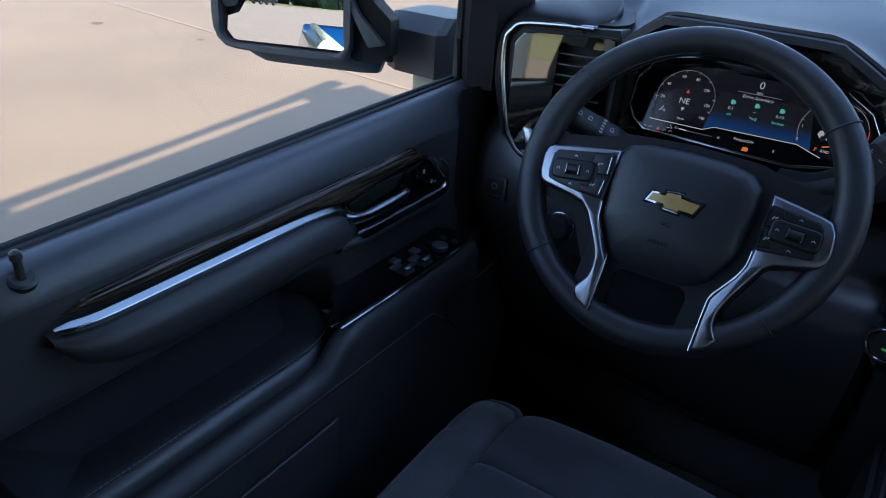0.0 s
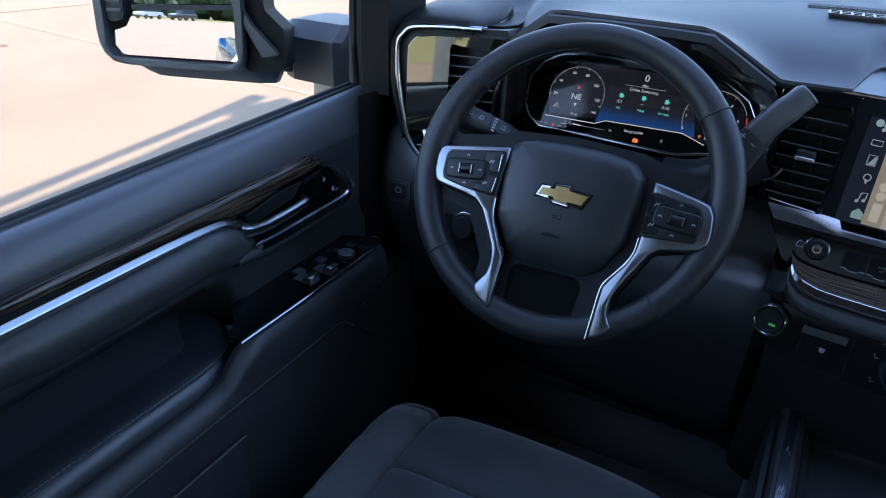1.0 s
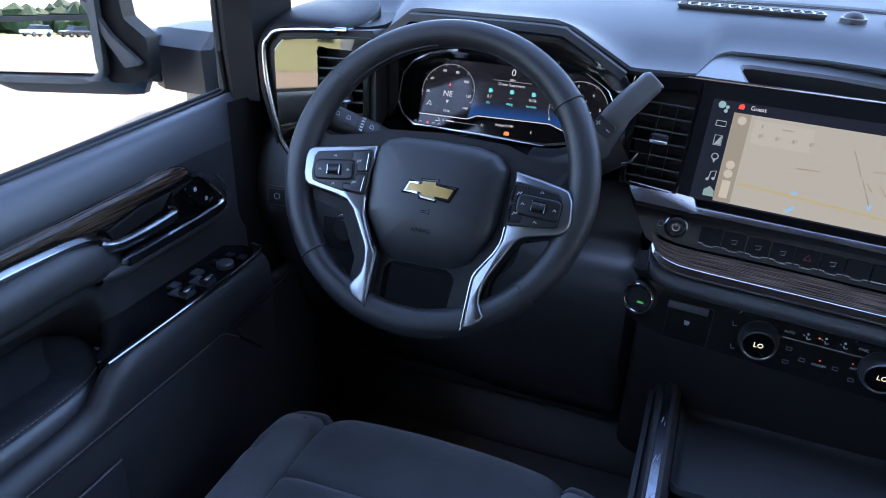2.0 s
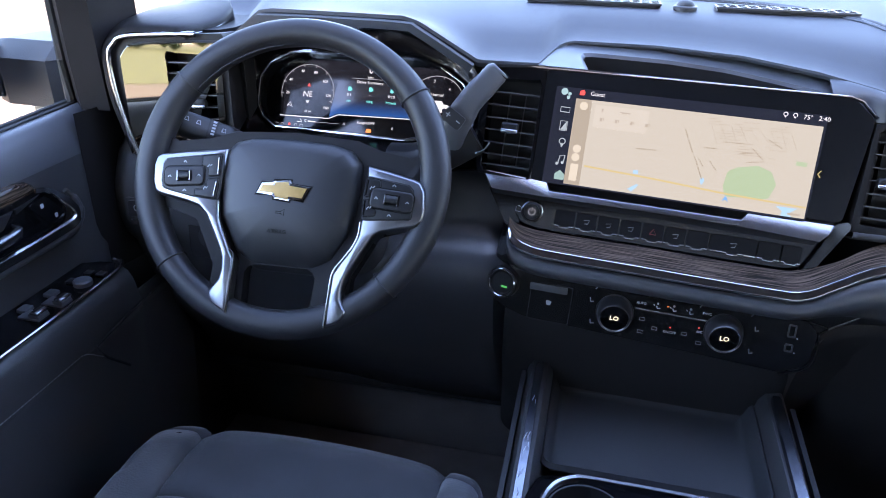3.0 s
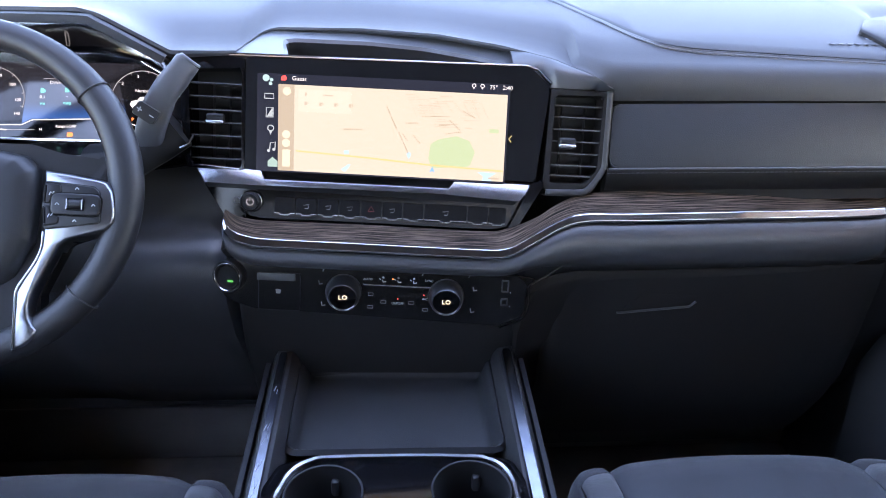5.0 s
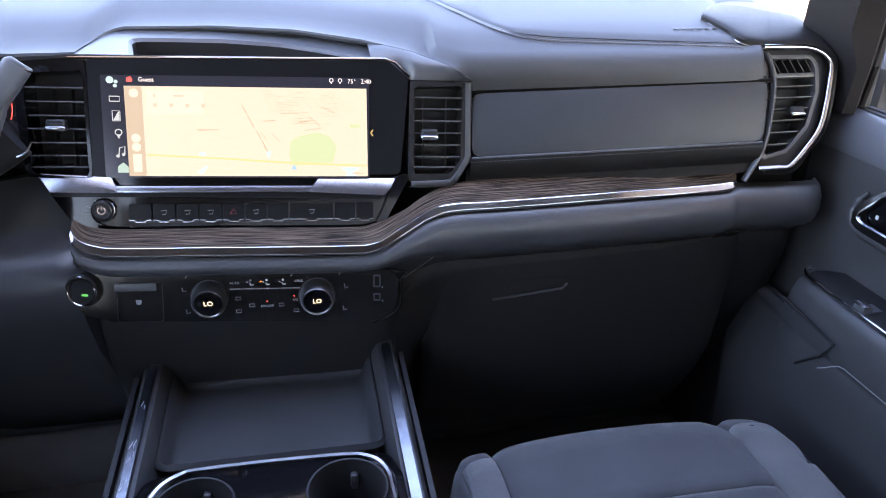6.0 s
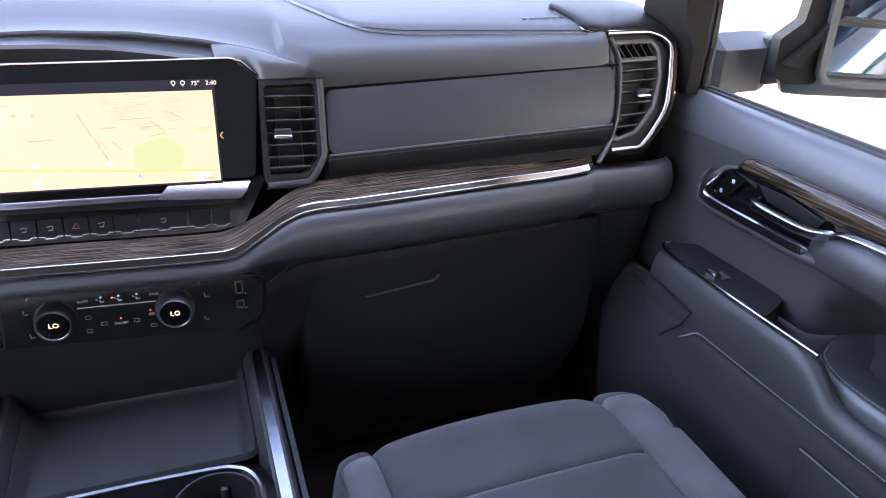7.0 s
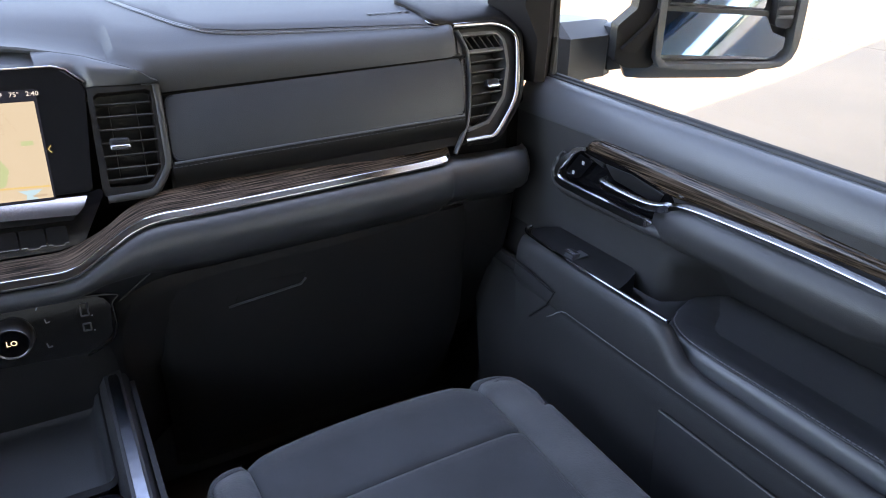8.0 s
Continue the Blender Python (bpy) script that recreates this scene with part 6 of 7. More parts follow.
    for arm, pan, c0, keys, mid in hubs:
        sp = part("spoke", dome(arm, ((0, -0.024), (0, -0.006), (0.0005, -0.0016), (0.0013, 0.0010), (0.0024, 0.0026), (0.0036, 0.0032))), M_SPOKE, t, "satin silver spoke", angle=60)
        # Brighter metal along the inner edge paints the highlight it catches
        inner = smooth([(*q, 0.0012) for q in (arm[23:29][::-1] if arm is left else arm[21:28])], 4)
        part("spoke_highlight", sweep(inner, disc(0.0011, 0.0012, 8), up=(0, 0, 1)), M_BRIGHT, sp, "brighter metal strip that draws the inner edge's highlight")
        inset = shrink(fill(pan, 0.005, 4), 0.0008)
        part("panel_gap", prism(fill(pan, 0.005, 4), 0.000, 0.0042), M_RUBBER, t)
        bp = part("button_panel", dome(inset, ((0, 0.0), (0, 0.0042), (0.0006, 0.0050), (0.0014, 0.0052))), M_KEYPAD, t)
        turn = pose(c0[0], c0[1], 0, 0, 0, 6 if arm is left else -4)
        part("panel_gap", prism(rect(0, 0, 0.0500, 0.0245, 0.008), 0.003, 0.0054, m=turn), M_INK, bp)
        part("rocker", dome(rect(0, 0, 0.0480, 0.0225, 0.007), ((0, 0.004), (0, 0.0056), (0.0010, 0.0064), (0.0022, 0.0066)), m=turn), M_KEYPAD, bp)
        part("panel_gap", prism(rect(0, 0, 0.0178, 0.0128, 0.002), 0.005, 0.0068, m=turn), M_INK, bp)
        roller = part("roller", sweep([(-0.0068, 0, 0.0055), (-0.0062, 0, 0.0055), (0.0062, 0, 0.0055), (0.0068, 0, 0.0055)], disc(0.0052, 0.0050, 20), up=(0, 0, 1), scale=[0.85, 1, 1, 0.85]), M_KEYPAD, bp, "small scroll roller")
        roller.data.transform(turn)
        for dx in (-0.0074, 0.0074):
            part("roller_edge", prism(rect(dx, 0, 0.0010, 0.0112, 0.0003), 0.006, 0.0094, 0.0003, m=turn), M_SILVER, bp)
        for pts in keys:
            part("panel_gap", prism(fill(pts, 0.003, 4), 0.003, 0.0053), M_INK, bp)
            part("button", dome(shrink(fill(pts, 0.003, 4), 0.0007), ((0, 0.003), (0, 0.0054), (0.0006, 0.0061), (0.0014, 0.0063))), M_KEYPAD, bp)
            q = sum((Vector(p) for p in pts), Vector((0, 0))) / len(pts)
            part("button_mark", line2([(q.x - 0.0028, q.y - 0.0018), (q.x - 0.0010, q.y + 0.0016), (q.x + 0.0004, q.y - 0.0004), (q.x + 0.0022, q.y + 0.0020)], 0.0009, 0.0064), M_MARK, bp)
        ridge = [(-0.0838, 0.0175), (-0.0830, -0.0015), (-0.0836, -0.0100), (-0.0850, -0.0265)] if arm is left else [(0.0902, 0.0065), (0.0888, -0.0105), (0.0888, -0.0165), (0.0890, -0.0325)]
        for a, b in (ridge[:2], ridge[2:]):
            part("button_ridge", sweep([(*a, 0.0062), (*b, 0.0062)], disc(0.0011, 0.0012, 8), up=(0, 0, 1)), M_SILVER if arm is left else M_INK, bp)
        for dx, dy in ((-0.0175, 0), (0.0175, 0), (0.0, 0.0165), (0.0, -0.0165)):
            q = (turn @ Vector((dx, dy, 0))).to_2d()
            part("button_mark", line2([(q.x - 0.0018, q.y - 0.0010), (q.x, q.y + 0.0012), (q.x + 0.0018, q.y - 0.0010)], 0.0008, 0.0067 if dy == 0 else 0.0053), M_MARK, bp)
    return t


steering_wheel()


def column():
    t = thing("steering_column", "dark plastic steering column shroud", "steering column", F_WHEEL)
    rows = []
    for n, w, h, dy in ((-0.03, 0.055, 0.055, 0.0), (-0.05, 0.075, 0.062, -0.005), (-0.10, 0.080, 0.066, -0.015), (-0.18, 0.080, 0.066, -0.03)):
        rows.append([(p[0] * w, p[1] * h + dy, n) for p in disc(1, 1, 24, 3)])
    part("shroud", loft(rows, ringed=True, cap=True), M_DARK, t)
    w = thing("wiper_stalk", "black wiper stalk with printed symbols on the column", "stalk")
    a, b = Vector((-0.520, 0.208, 0.717)), Vector((-0.612, 0.166, 0.760))
    d = (b - a)
    path = [a + d * k for k in (0, 0.3, 0.42, 0.44, 0.47, 0.5, 0.90, 0.97, 0.995, 1.0)]
    part("arm", sweep(path, disc(0.0155, 0.0135, 20, 2.6), up=(0, -0.6, 0.8), scale=[0.75, 0.85, 0.9, 1.0, 1.0, 0.97, 1.0, 0.95, 0.80, 0.55]), M_KEY, w, angle=50)
    F = frm(a + d * 0.75, d, (0.0, 0.70, 0.70))
    if F.col[2].y > 0:
        F = frm(a + d * 0.75, -d, (0.0, 0.70, 0.70))
    part("grip_ring", sweep([a + d * 0.60, a + d * 0.615], disc(0.0160, 0.0140, 24, 2.6), up=(0, -0.6, 0.8)), M_RUBBER, w)
    part("grip_ring", sweep([a + d * 0.685, a + d * 0.70], disc(0.0160, 0.0140, 24, 2.6), up=(0, -0.6, 0.8)), M_RUBBER, w)
    for k in range(5):
        part("symbol", line2([(0.010, -0.008 + 0.004 * k), (0.014, -0.008 + 0.004 * k)], 0.0022, 0.0157), M_MARK, w).matrix_basis = F
    for x, y in ((-0.006, 0.001), (0.024, 0.001), (0.042, -0.001), (-0.020, 0.001)):
        part("symbol", line2([(x - 0.0025, y - 0.002), (x - 0.0015, y + 0.0025), (x + 0.0015, y + 0.0025), (x + 0.0025, y - 0.002), (x - 0.0025, y - 0.002)], 0.0008, 0.0157), M_MARK, w).matrix_basis = F
    g = thing("gear_selector", "dark grey column gear selector lever with plus and minus rocker", "gear lever")
    p = [Vector(q) for q in ((-0.345, 0.278, 0.700), (-0.308, 0.260, 0.712), (-0.2910, 0.243, 0.752), (-0.274, 0.245, 0.788), (-0.253, 0.253, 0.814), (-0.2425, 0.258, 0.8265))]
    part("lever", sweep(smooth(p, 5), disc(0.0180, 0.0125, 20, 3.5), up=(0.25, -0.9, 0.35), scale=[0.9] * 5 + [0.95] * 5 + [0.92] * 5 + [0.85] * 5 + [0.80] * 5 + [0.76]), M_DOOR, g, angle=45)
    part("lever_cap", sweep([Vector((-0.2415, 0.258, 0.8265)), Vector((-0.2402, 0.2585, 0.8285)), Vector((-0.2396, 0.2588, 0.8292))], disc(0.0134, 0.0093, 20, 3.0), up=(0.25, -0.9, 0.35), scale=[1.0, 0.95, 0.80]), M_DASH, g, angle=60)
    F = frm((-0.2865, 0.2275, 0.7765), (0.62, -0.05, -0.42), (0.42, 0.18, 0.58))
    r = part("rocker", prism(rect(0.0, -0.002, 0.026, 0.017, 0.003), -0.008, 0.0045, 0.0015), M_KEY, g)
    r.matrix_basis = F
    part("rocker_mark", join(line2([(-0.0105, -0.002), (-0.0045, -0.002)], 0.0013, 0.0047), line2([(-0.0075, -0.005), (-0.0075, 0.001)], 0.0013, 0.0047), line2([(0.0045, -0.002), (0.0100, -0.002)], 0.0013, 0.0047)), M_MARK, r)
    part("housing", sweep(smooth([(-0.375, 0.262, 0.700), (-0.335, 0.262, 0.705), (-0.300, 0.262, 0.725), (-0.268, 0.27, 0.745)], 5), disc(0.026, 0.024, 14, 3)), M_SATIN, g)
    part("silver_clip", sweep(smooth([(-0.246, 0.250, 0.742), (-0.252, 0.246, 0.733), (-0.262, 0.245, 0.728)], 4), disc(0.0015, 0.0015, 6)), M_SILVER, g)


column()


# ---- centre console ----
def console():
    t = thing("centre_console", "dark plastic centre console with rubber tray and cup holders", "console")
    zt = lambda y: 0.452 + (y - 0.20) * 0.14
    # side walls with their bright rails
    for s in (-1, 1):
        xr = lambda y: -0.156 - (0.2 - y) * 0.02 if s < 0 else 0.1415 + (0.2 - y) * 0.012
        rows = [[(x + s * 0.022, y, 0.03), (x + s * 0.022, y, zt(y) - 0.05), (x + s * 0.015, y, zt(y) - 0.012), (x + s * 0.009, y, zt(y) - 0.002), (x - s * 0.010, y, zt(y) - 0.003), (x - s * 0.017, y, zt(y) - 0.014), (x - s * 0.022, y, zt(y) - 0.05), (x - s * 0.026, y, 0.03)] for x, y in [(xr(y), y) for y in (0.235, 0.215, 0.12, 0.0, -0.15, -0.42)]]
        part("side_wall", loft(rows), M_DARK, t, angle=50)
        w = 0.0055 if s < 0 else 0.0068
        part("rail", sweep([(xr(y), y, zt(y) + 0.001) for y in (0.212, 0.205, 0.12, 0.0, -0.15, -0.40)], [(-w, -0.003), (w, -0.003), (w * 0.85, 0.003), (-w * 0.85, 0.003)], scale=[0.7, 1, 1, 1, 1, 1]), M_RAIL, t, "smooth grey metal rail under scuffed film")
        part("side_wood", sweep([(xr(y) + s * 0.0195, y, zt(y) - 0.020) for y in (0.205, 0.0, -0.40)], [(-0.003, -0.014), (0.003, -0.014), (0.003, 0.014), (-0.003, 0.014)]), M_SATIN, t)
    random.seed(9)
    for k in range(14):
        # scuffs in the film on the driver's rail
        y = random.uniform(-0.02, 0.16)
        x = -0.156 - (0.2 - y) * 0.02 + random.uniform(-0.003, 0.003)
        part("scuff", box(x, y, zt(y) + 0.0044, random.uniform(0.0005, 0.0012), random.uniform(0.004, 0.016), 0.0003, m=Matrix.Translation((x, y, 0)) @ pose(0, 0, 0, 0, 0, random.uniform(-14, 14)) @ Matrix.Translation((-x, -y, 0))), M_MARK, t)
    # tray
    o = fill([(-0.142, 0.070), (0.126, 0.066), (0.124, 0.238), (-0.140, 0.244)], 0.018)
    rows = [[(p[0], p[1], 0.425 + (p[1] - 0.2) * 0.14) for p in o]]
    for k, dz in ((0.004, 0.0), (0.008, -0.004), (0.013, -0.022), (0.018, -0.027), (0.024, -0.028)):
        rows.append([(p[0], p[1], 0.428 + (p[1] - 0.2) * 0.12 + dz) for p in shrink(o, k)])
    rows.append([(p[0] * 0.0005 - 0.005, 0.15 + (p[1] - 0.15) * 0.0005, 0.3945) for p in o])
    part("tray", loft(rows, ringed=True), M_TRAY, t, "recessed rubber-lined tray", angle=45)
    part("tray_front", loft([[(x, y, z) for y, z in ((0.226, 0.404), (0.240, 0.43), (0.244, 0.48), (0.240, 0.56))] for x in (-0.165, -0.14, 0.11, 0.128)]), M_DASHSHADE, t)
    part("tray_latch", box(0.118, 0.238, 0.434, 0.012, 0.006, 0.007, 0.002), M_SATIN, t)
    # cup holder plate with two wells
    o = fill([(-0.150, -0.30), (-0.150, 0.000), (-0.138, 0.034, 0.014), (-0.108, 0.040), (0.092, 0.040), (0.122, 0.030, 0.014), (0.132, 0.000), (0.136, -0.30)], 0.012)
    bm = bmesh.new()
    edges = []
    for loop in (o, arc2(-0.086, -0.010, 0.0405, 0, 352.5, 48), arc2(0.073, -0.010, 0.0415, 0, 352.5, 48)):
        vs = [bm.verts.new((p[0], p[1], 0.426)) for p in loop]
        edges += [bm.edges.new((a, b)) for a, b in zip(vs, vs[1:] + vs[:1])]
    bmesh.ops.triangle_fill(bm, use_beauty=True, use_dissolve=False, edges=edges, normal=(0, 0, 1))
    part("cup_plate", bm, M_GLOSS, t)
    part("plate_edge", sweep([(p[0], p[1], 0.418) for p in o], [(-0.002, -0.012), (0.002, -0.012), (0.002, 0.0085), (-0.002, 0.0085)], closed=True), M_GLOSS, t)
    z = 0.4285
    chrome = smooth([(-0.144, -0.20, z), (-0.139, -0.035, z), (-0.134, -0.003, z), (-0.128, 0.016, z), (-0.118, 0.030, z), (-0.103, 0.039, z), (-0.086, 0.0425, z), (-0.003, 0.042, z), (0.076, 0.038, z), (0.096, 0.033, z), (0.111, 0.022, z), (0.120, 0.0, z), (0.122, -0.033, z), (0.128, -0.20, z)], 6)
    part("chrome_rim", sweep(chrome, [(-0.0028, -0.002), (0.0028, -0.002), (0.0028, 0.0015), (0.0, 0.0030), (-0.0028, 0.0015)]), M_SILVER, t, "bright chrome rim")
    for x, r in ((-0.086, 0.0405), (0.073, 0.0415)):
        w = part("cup_well", lathe([(r + 0.0025, 0.4262), (r + 0.0020, 0.4272), (r, 0.4268), (r - 0.001, 0.420), (r - 0.004, 0.362), (r - 0.007, 0.358), (0.0005, 0.358)], 48, m=pose(x, -0.010, 0), cap=False), M_SATIN, t)
        for a in (75, 195, 315):
            part("grip", box(x + (r - 0.004) * math.cos(radians(a)), -0.010 + (r - 0.004) * math.sin(radians(a)), 0.400, 0.010, 0.010, 0.022, 0.004), M_KEY, w)
    part("armrest_lid", box(-0.005, -0.43, 0.40, 0.30, 0.10, 0.10, 0.02, 3), M_VINYL, t)
    part("tunnel", loft([[(-0.178, y, 0.0), (-0.172, y, 0.36), (0.166, y, 0.36), (0.172, y, 0.0)] for y in (0.34, 0.0, -0.45)]), M_CARPET, t)
    # base of the centre stack
    part("stack_base", loft([[(x, y, z) for y, z in ((0.214, 0.535), (0.232, 0.505), (0.246, 0.46), (0.248, 0.40))] for x in (-0.168, -0.15, 0.12, 0.140)]), M_DASHSHADE, t)
    part("stack_cheek", loft([[(0.140, 0.205, 0.525), (0.150, 0.215, 0.48), (0.152, 0.222, 0.44)], [(0.160, 0.215, 0.53), (0.160, 0.225, 0.48), (0.158, 0.230, 0.44)], [(0.20, 0.235, 0.55), (0.19, 0.25, 0.48), (0.18, 0.26, 0.42)]]), M_DASHSHADE, t)
    return t


console()


# ---- seats ----
def seat_cushion(name, label, cx, s):
    t = thing(name, label, "seat", group="front seats")

    def yf(x):
        u = (x - cx) / 0.24
        return 0.108 - 0.014 * u * u - 0.040 * abs(u) ** 5

    prof = [(-0.060, 0.14), (-0.020, 0.20), (0.000, 0.255), (0.006, 0.300), (0.002, 0.330), (-0.010, 0.350), (-0.030, 0.362), (-0.060, 0.3675), (-0.10, 0.3685)]

    def strip(x0, x1, n, edge_l, edge_r, lift, skirt=0):
        rows = []
        for k in range(n + 1):
            u = k / n
            x = x0 + (x1 - x0) * u
            dip = -0.008 * (max(0, 1 - u / 0.10) ** 2 * edge_l + max(0, 1 - (1 - u) / 0.10) ** 2 * edge_r)
            puff = lift * math.sin(math.pi * u) ** 0.7 if lift else 0.004 * math.sin(math.pi * u)
            row = []
            for dy, z in prof:
                row.append((x, yf(x) + dy + dip * 0.7, z + (dip + puff) * ease((z - 0.26) / 0.09)))
            for y in (-0.020, -0.030, -0.036, -0.040, -0.044, -0.050, -0.060, -0.10, -0.20, -0.32, -0.46):
                g = -0.006 * max(0, 1 - abs(y + 0.040) / 0.007) if not skirt else 0.0
                row.append((x, y, 0.3685 + 0.03 * min(0, y + 0.05) + dip + puff + g))
            if skirt:
                drop = ease((u - 0.45) / 0.55 if skirt > 0 else (0.55 - u) / 0.55)
                row = [(p[0] - skirt * 0.012 * max(0, drop - 0.6), p[1] - 0.045 * drop * ease((p[2] - 0.10) / 0.1) * (1 if i < 9 else 0), p[2] - 0.080 * drop ** 2 * ease((p[2] - 0.2) / 0.15)) for i, p in enumerate(row)]
            rows.append(row)
        return loft(rows, flip=True)

    xi, xo = cx - s * 0.170, cx + s * 0.160
    a, b = min(xi, xo), max(xi, xo)
    part("cushion_insert", strip(a, b, 36, 1, 1, 0.0), M_SEAT, t, "dark woven cloth centre", solid=0.006, angle=60)
    def bolster(name, bm, x0, side_, reach):
        """The bolster with its lighter facing, split along the seam."""
        face = bm.copy()
        on_face = lambda f: (lambda c: 0 < side_ * (c.x - x0) < reach and c.y < yf(x0) - 0.045 and c.z > 0.30)(f.calc_center_median())
        bmesh.ops.delete(bm, geom=[f for f in bm.faces if on_face(f)], context="FACES")
        bmesh.ops.delete(face, geom=[f for f in face.faces if not on_face(f)], context="FACES")
        part(name, bm, M_BOLSTER, t, "dark grey cloth bolster", solid=0.006, angle=60)
        part("bolster_facing", face, M_SUEDE, t, "lighter brushed grey facing", solid=0.006, angle=60)

    bolster("left_bolster", strip(a - (0.072 if s > 0 else 0.084), a, 24, 0, 1, 0.010, -1), a, -1, 0.041 if s > 0 else 0.051)
    bolster("right_bolster", strip(b, b + (0.084 if s > 0 else 0.072), 24, 1, 0, 0.010, 1), b, 1, 0.051 if s > 0 else 0.041)
    for x in (a, b):
        part("piping", sweep([(x, yf(x) + 0.003, 0.30), (x, yf(x) - 0.002, 0.340), (x, yf(x) - 0.024, 0.3545), (x, -0.02, 0.3605), (x, -0.25, 0.354), (x, -0.45, 0.348)], disc(0.0024, 0.0024, 6)), M_INK, t)
    part("cross_seam", sweep([(a, -0.040, 0.3610), (cx, -0.040, 0.3665), (b, -0.040, 0.3610)], disc(0.0018, 0.0018, 6)), M_INK, t)
    o = b if s > 0 else a
    arc = smooth([(o + s * 0.004, yf(o) - 0.045, 0.362), (o + s * 0.022, yf(o) - 0.043, 0.3755), (o + s * 0.042, yf(o) - 0.062, 0.376), (o + s * 0.050, -0.02, 0.373), (o + s * 0.051, -0.15, 0.370), (o + s * 0.050, -0.40, 0.362)], 8)
    stitches(arc, 0.006, 0.004, 0.0012, t)
    part("bolster_seam", sweep([(p[0] - s * 0.003, p[1] + 0.001, p[2]) for p in arc], disc(0.0016, 0.0014, 6)), M_INK, t)
    i = a if s > 0 else b
    arc = smooth([(i - s * 0.004, yf(i) - 0.035, 0.362), (i - s * 0.020, yf(i) - 0.038, 0.3755), (i - s * 0.036, yf(i) - 0.060, 0.375), (i - s * 0.042, -0.10, 0.370), (i - s * 0.042, -0.40, 0.362)], 8)
    stitches(arc, 0.006, 0.004, 0.0012, t)
    part("seat_base", box(cx, -0.20, 0.13, 0.42, 0.46, 0.22, 0.02), M_CARPET, t)
    return t


seat_cushion("driver_seat", "dark cloth driver seat cushion with stitched bolsters", -0.423, -1)
seat_cushion("passenger_seat", "dark cloth passenger seat cushion with stitched bolsters", 0.428, 1)


# ---- doors ----
def sidep(pts, x, n0, n1, bevel=0.0, seg=2):
    """A prism whose outline lies along the car (y, z) and whose front faces the cabin."""
    bm = prism(pts, n0, n1, bevel, seg, m=Matrix(((0, 0, -1, x), (1, 0, 0, 0), (0, 1, 0, 0), (0, 0, 0, 1))))
    bmesh.ops.recalc_face_normals(bm, faces=bm.faces)
    return bm


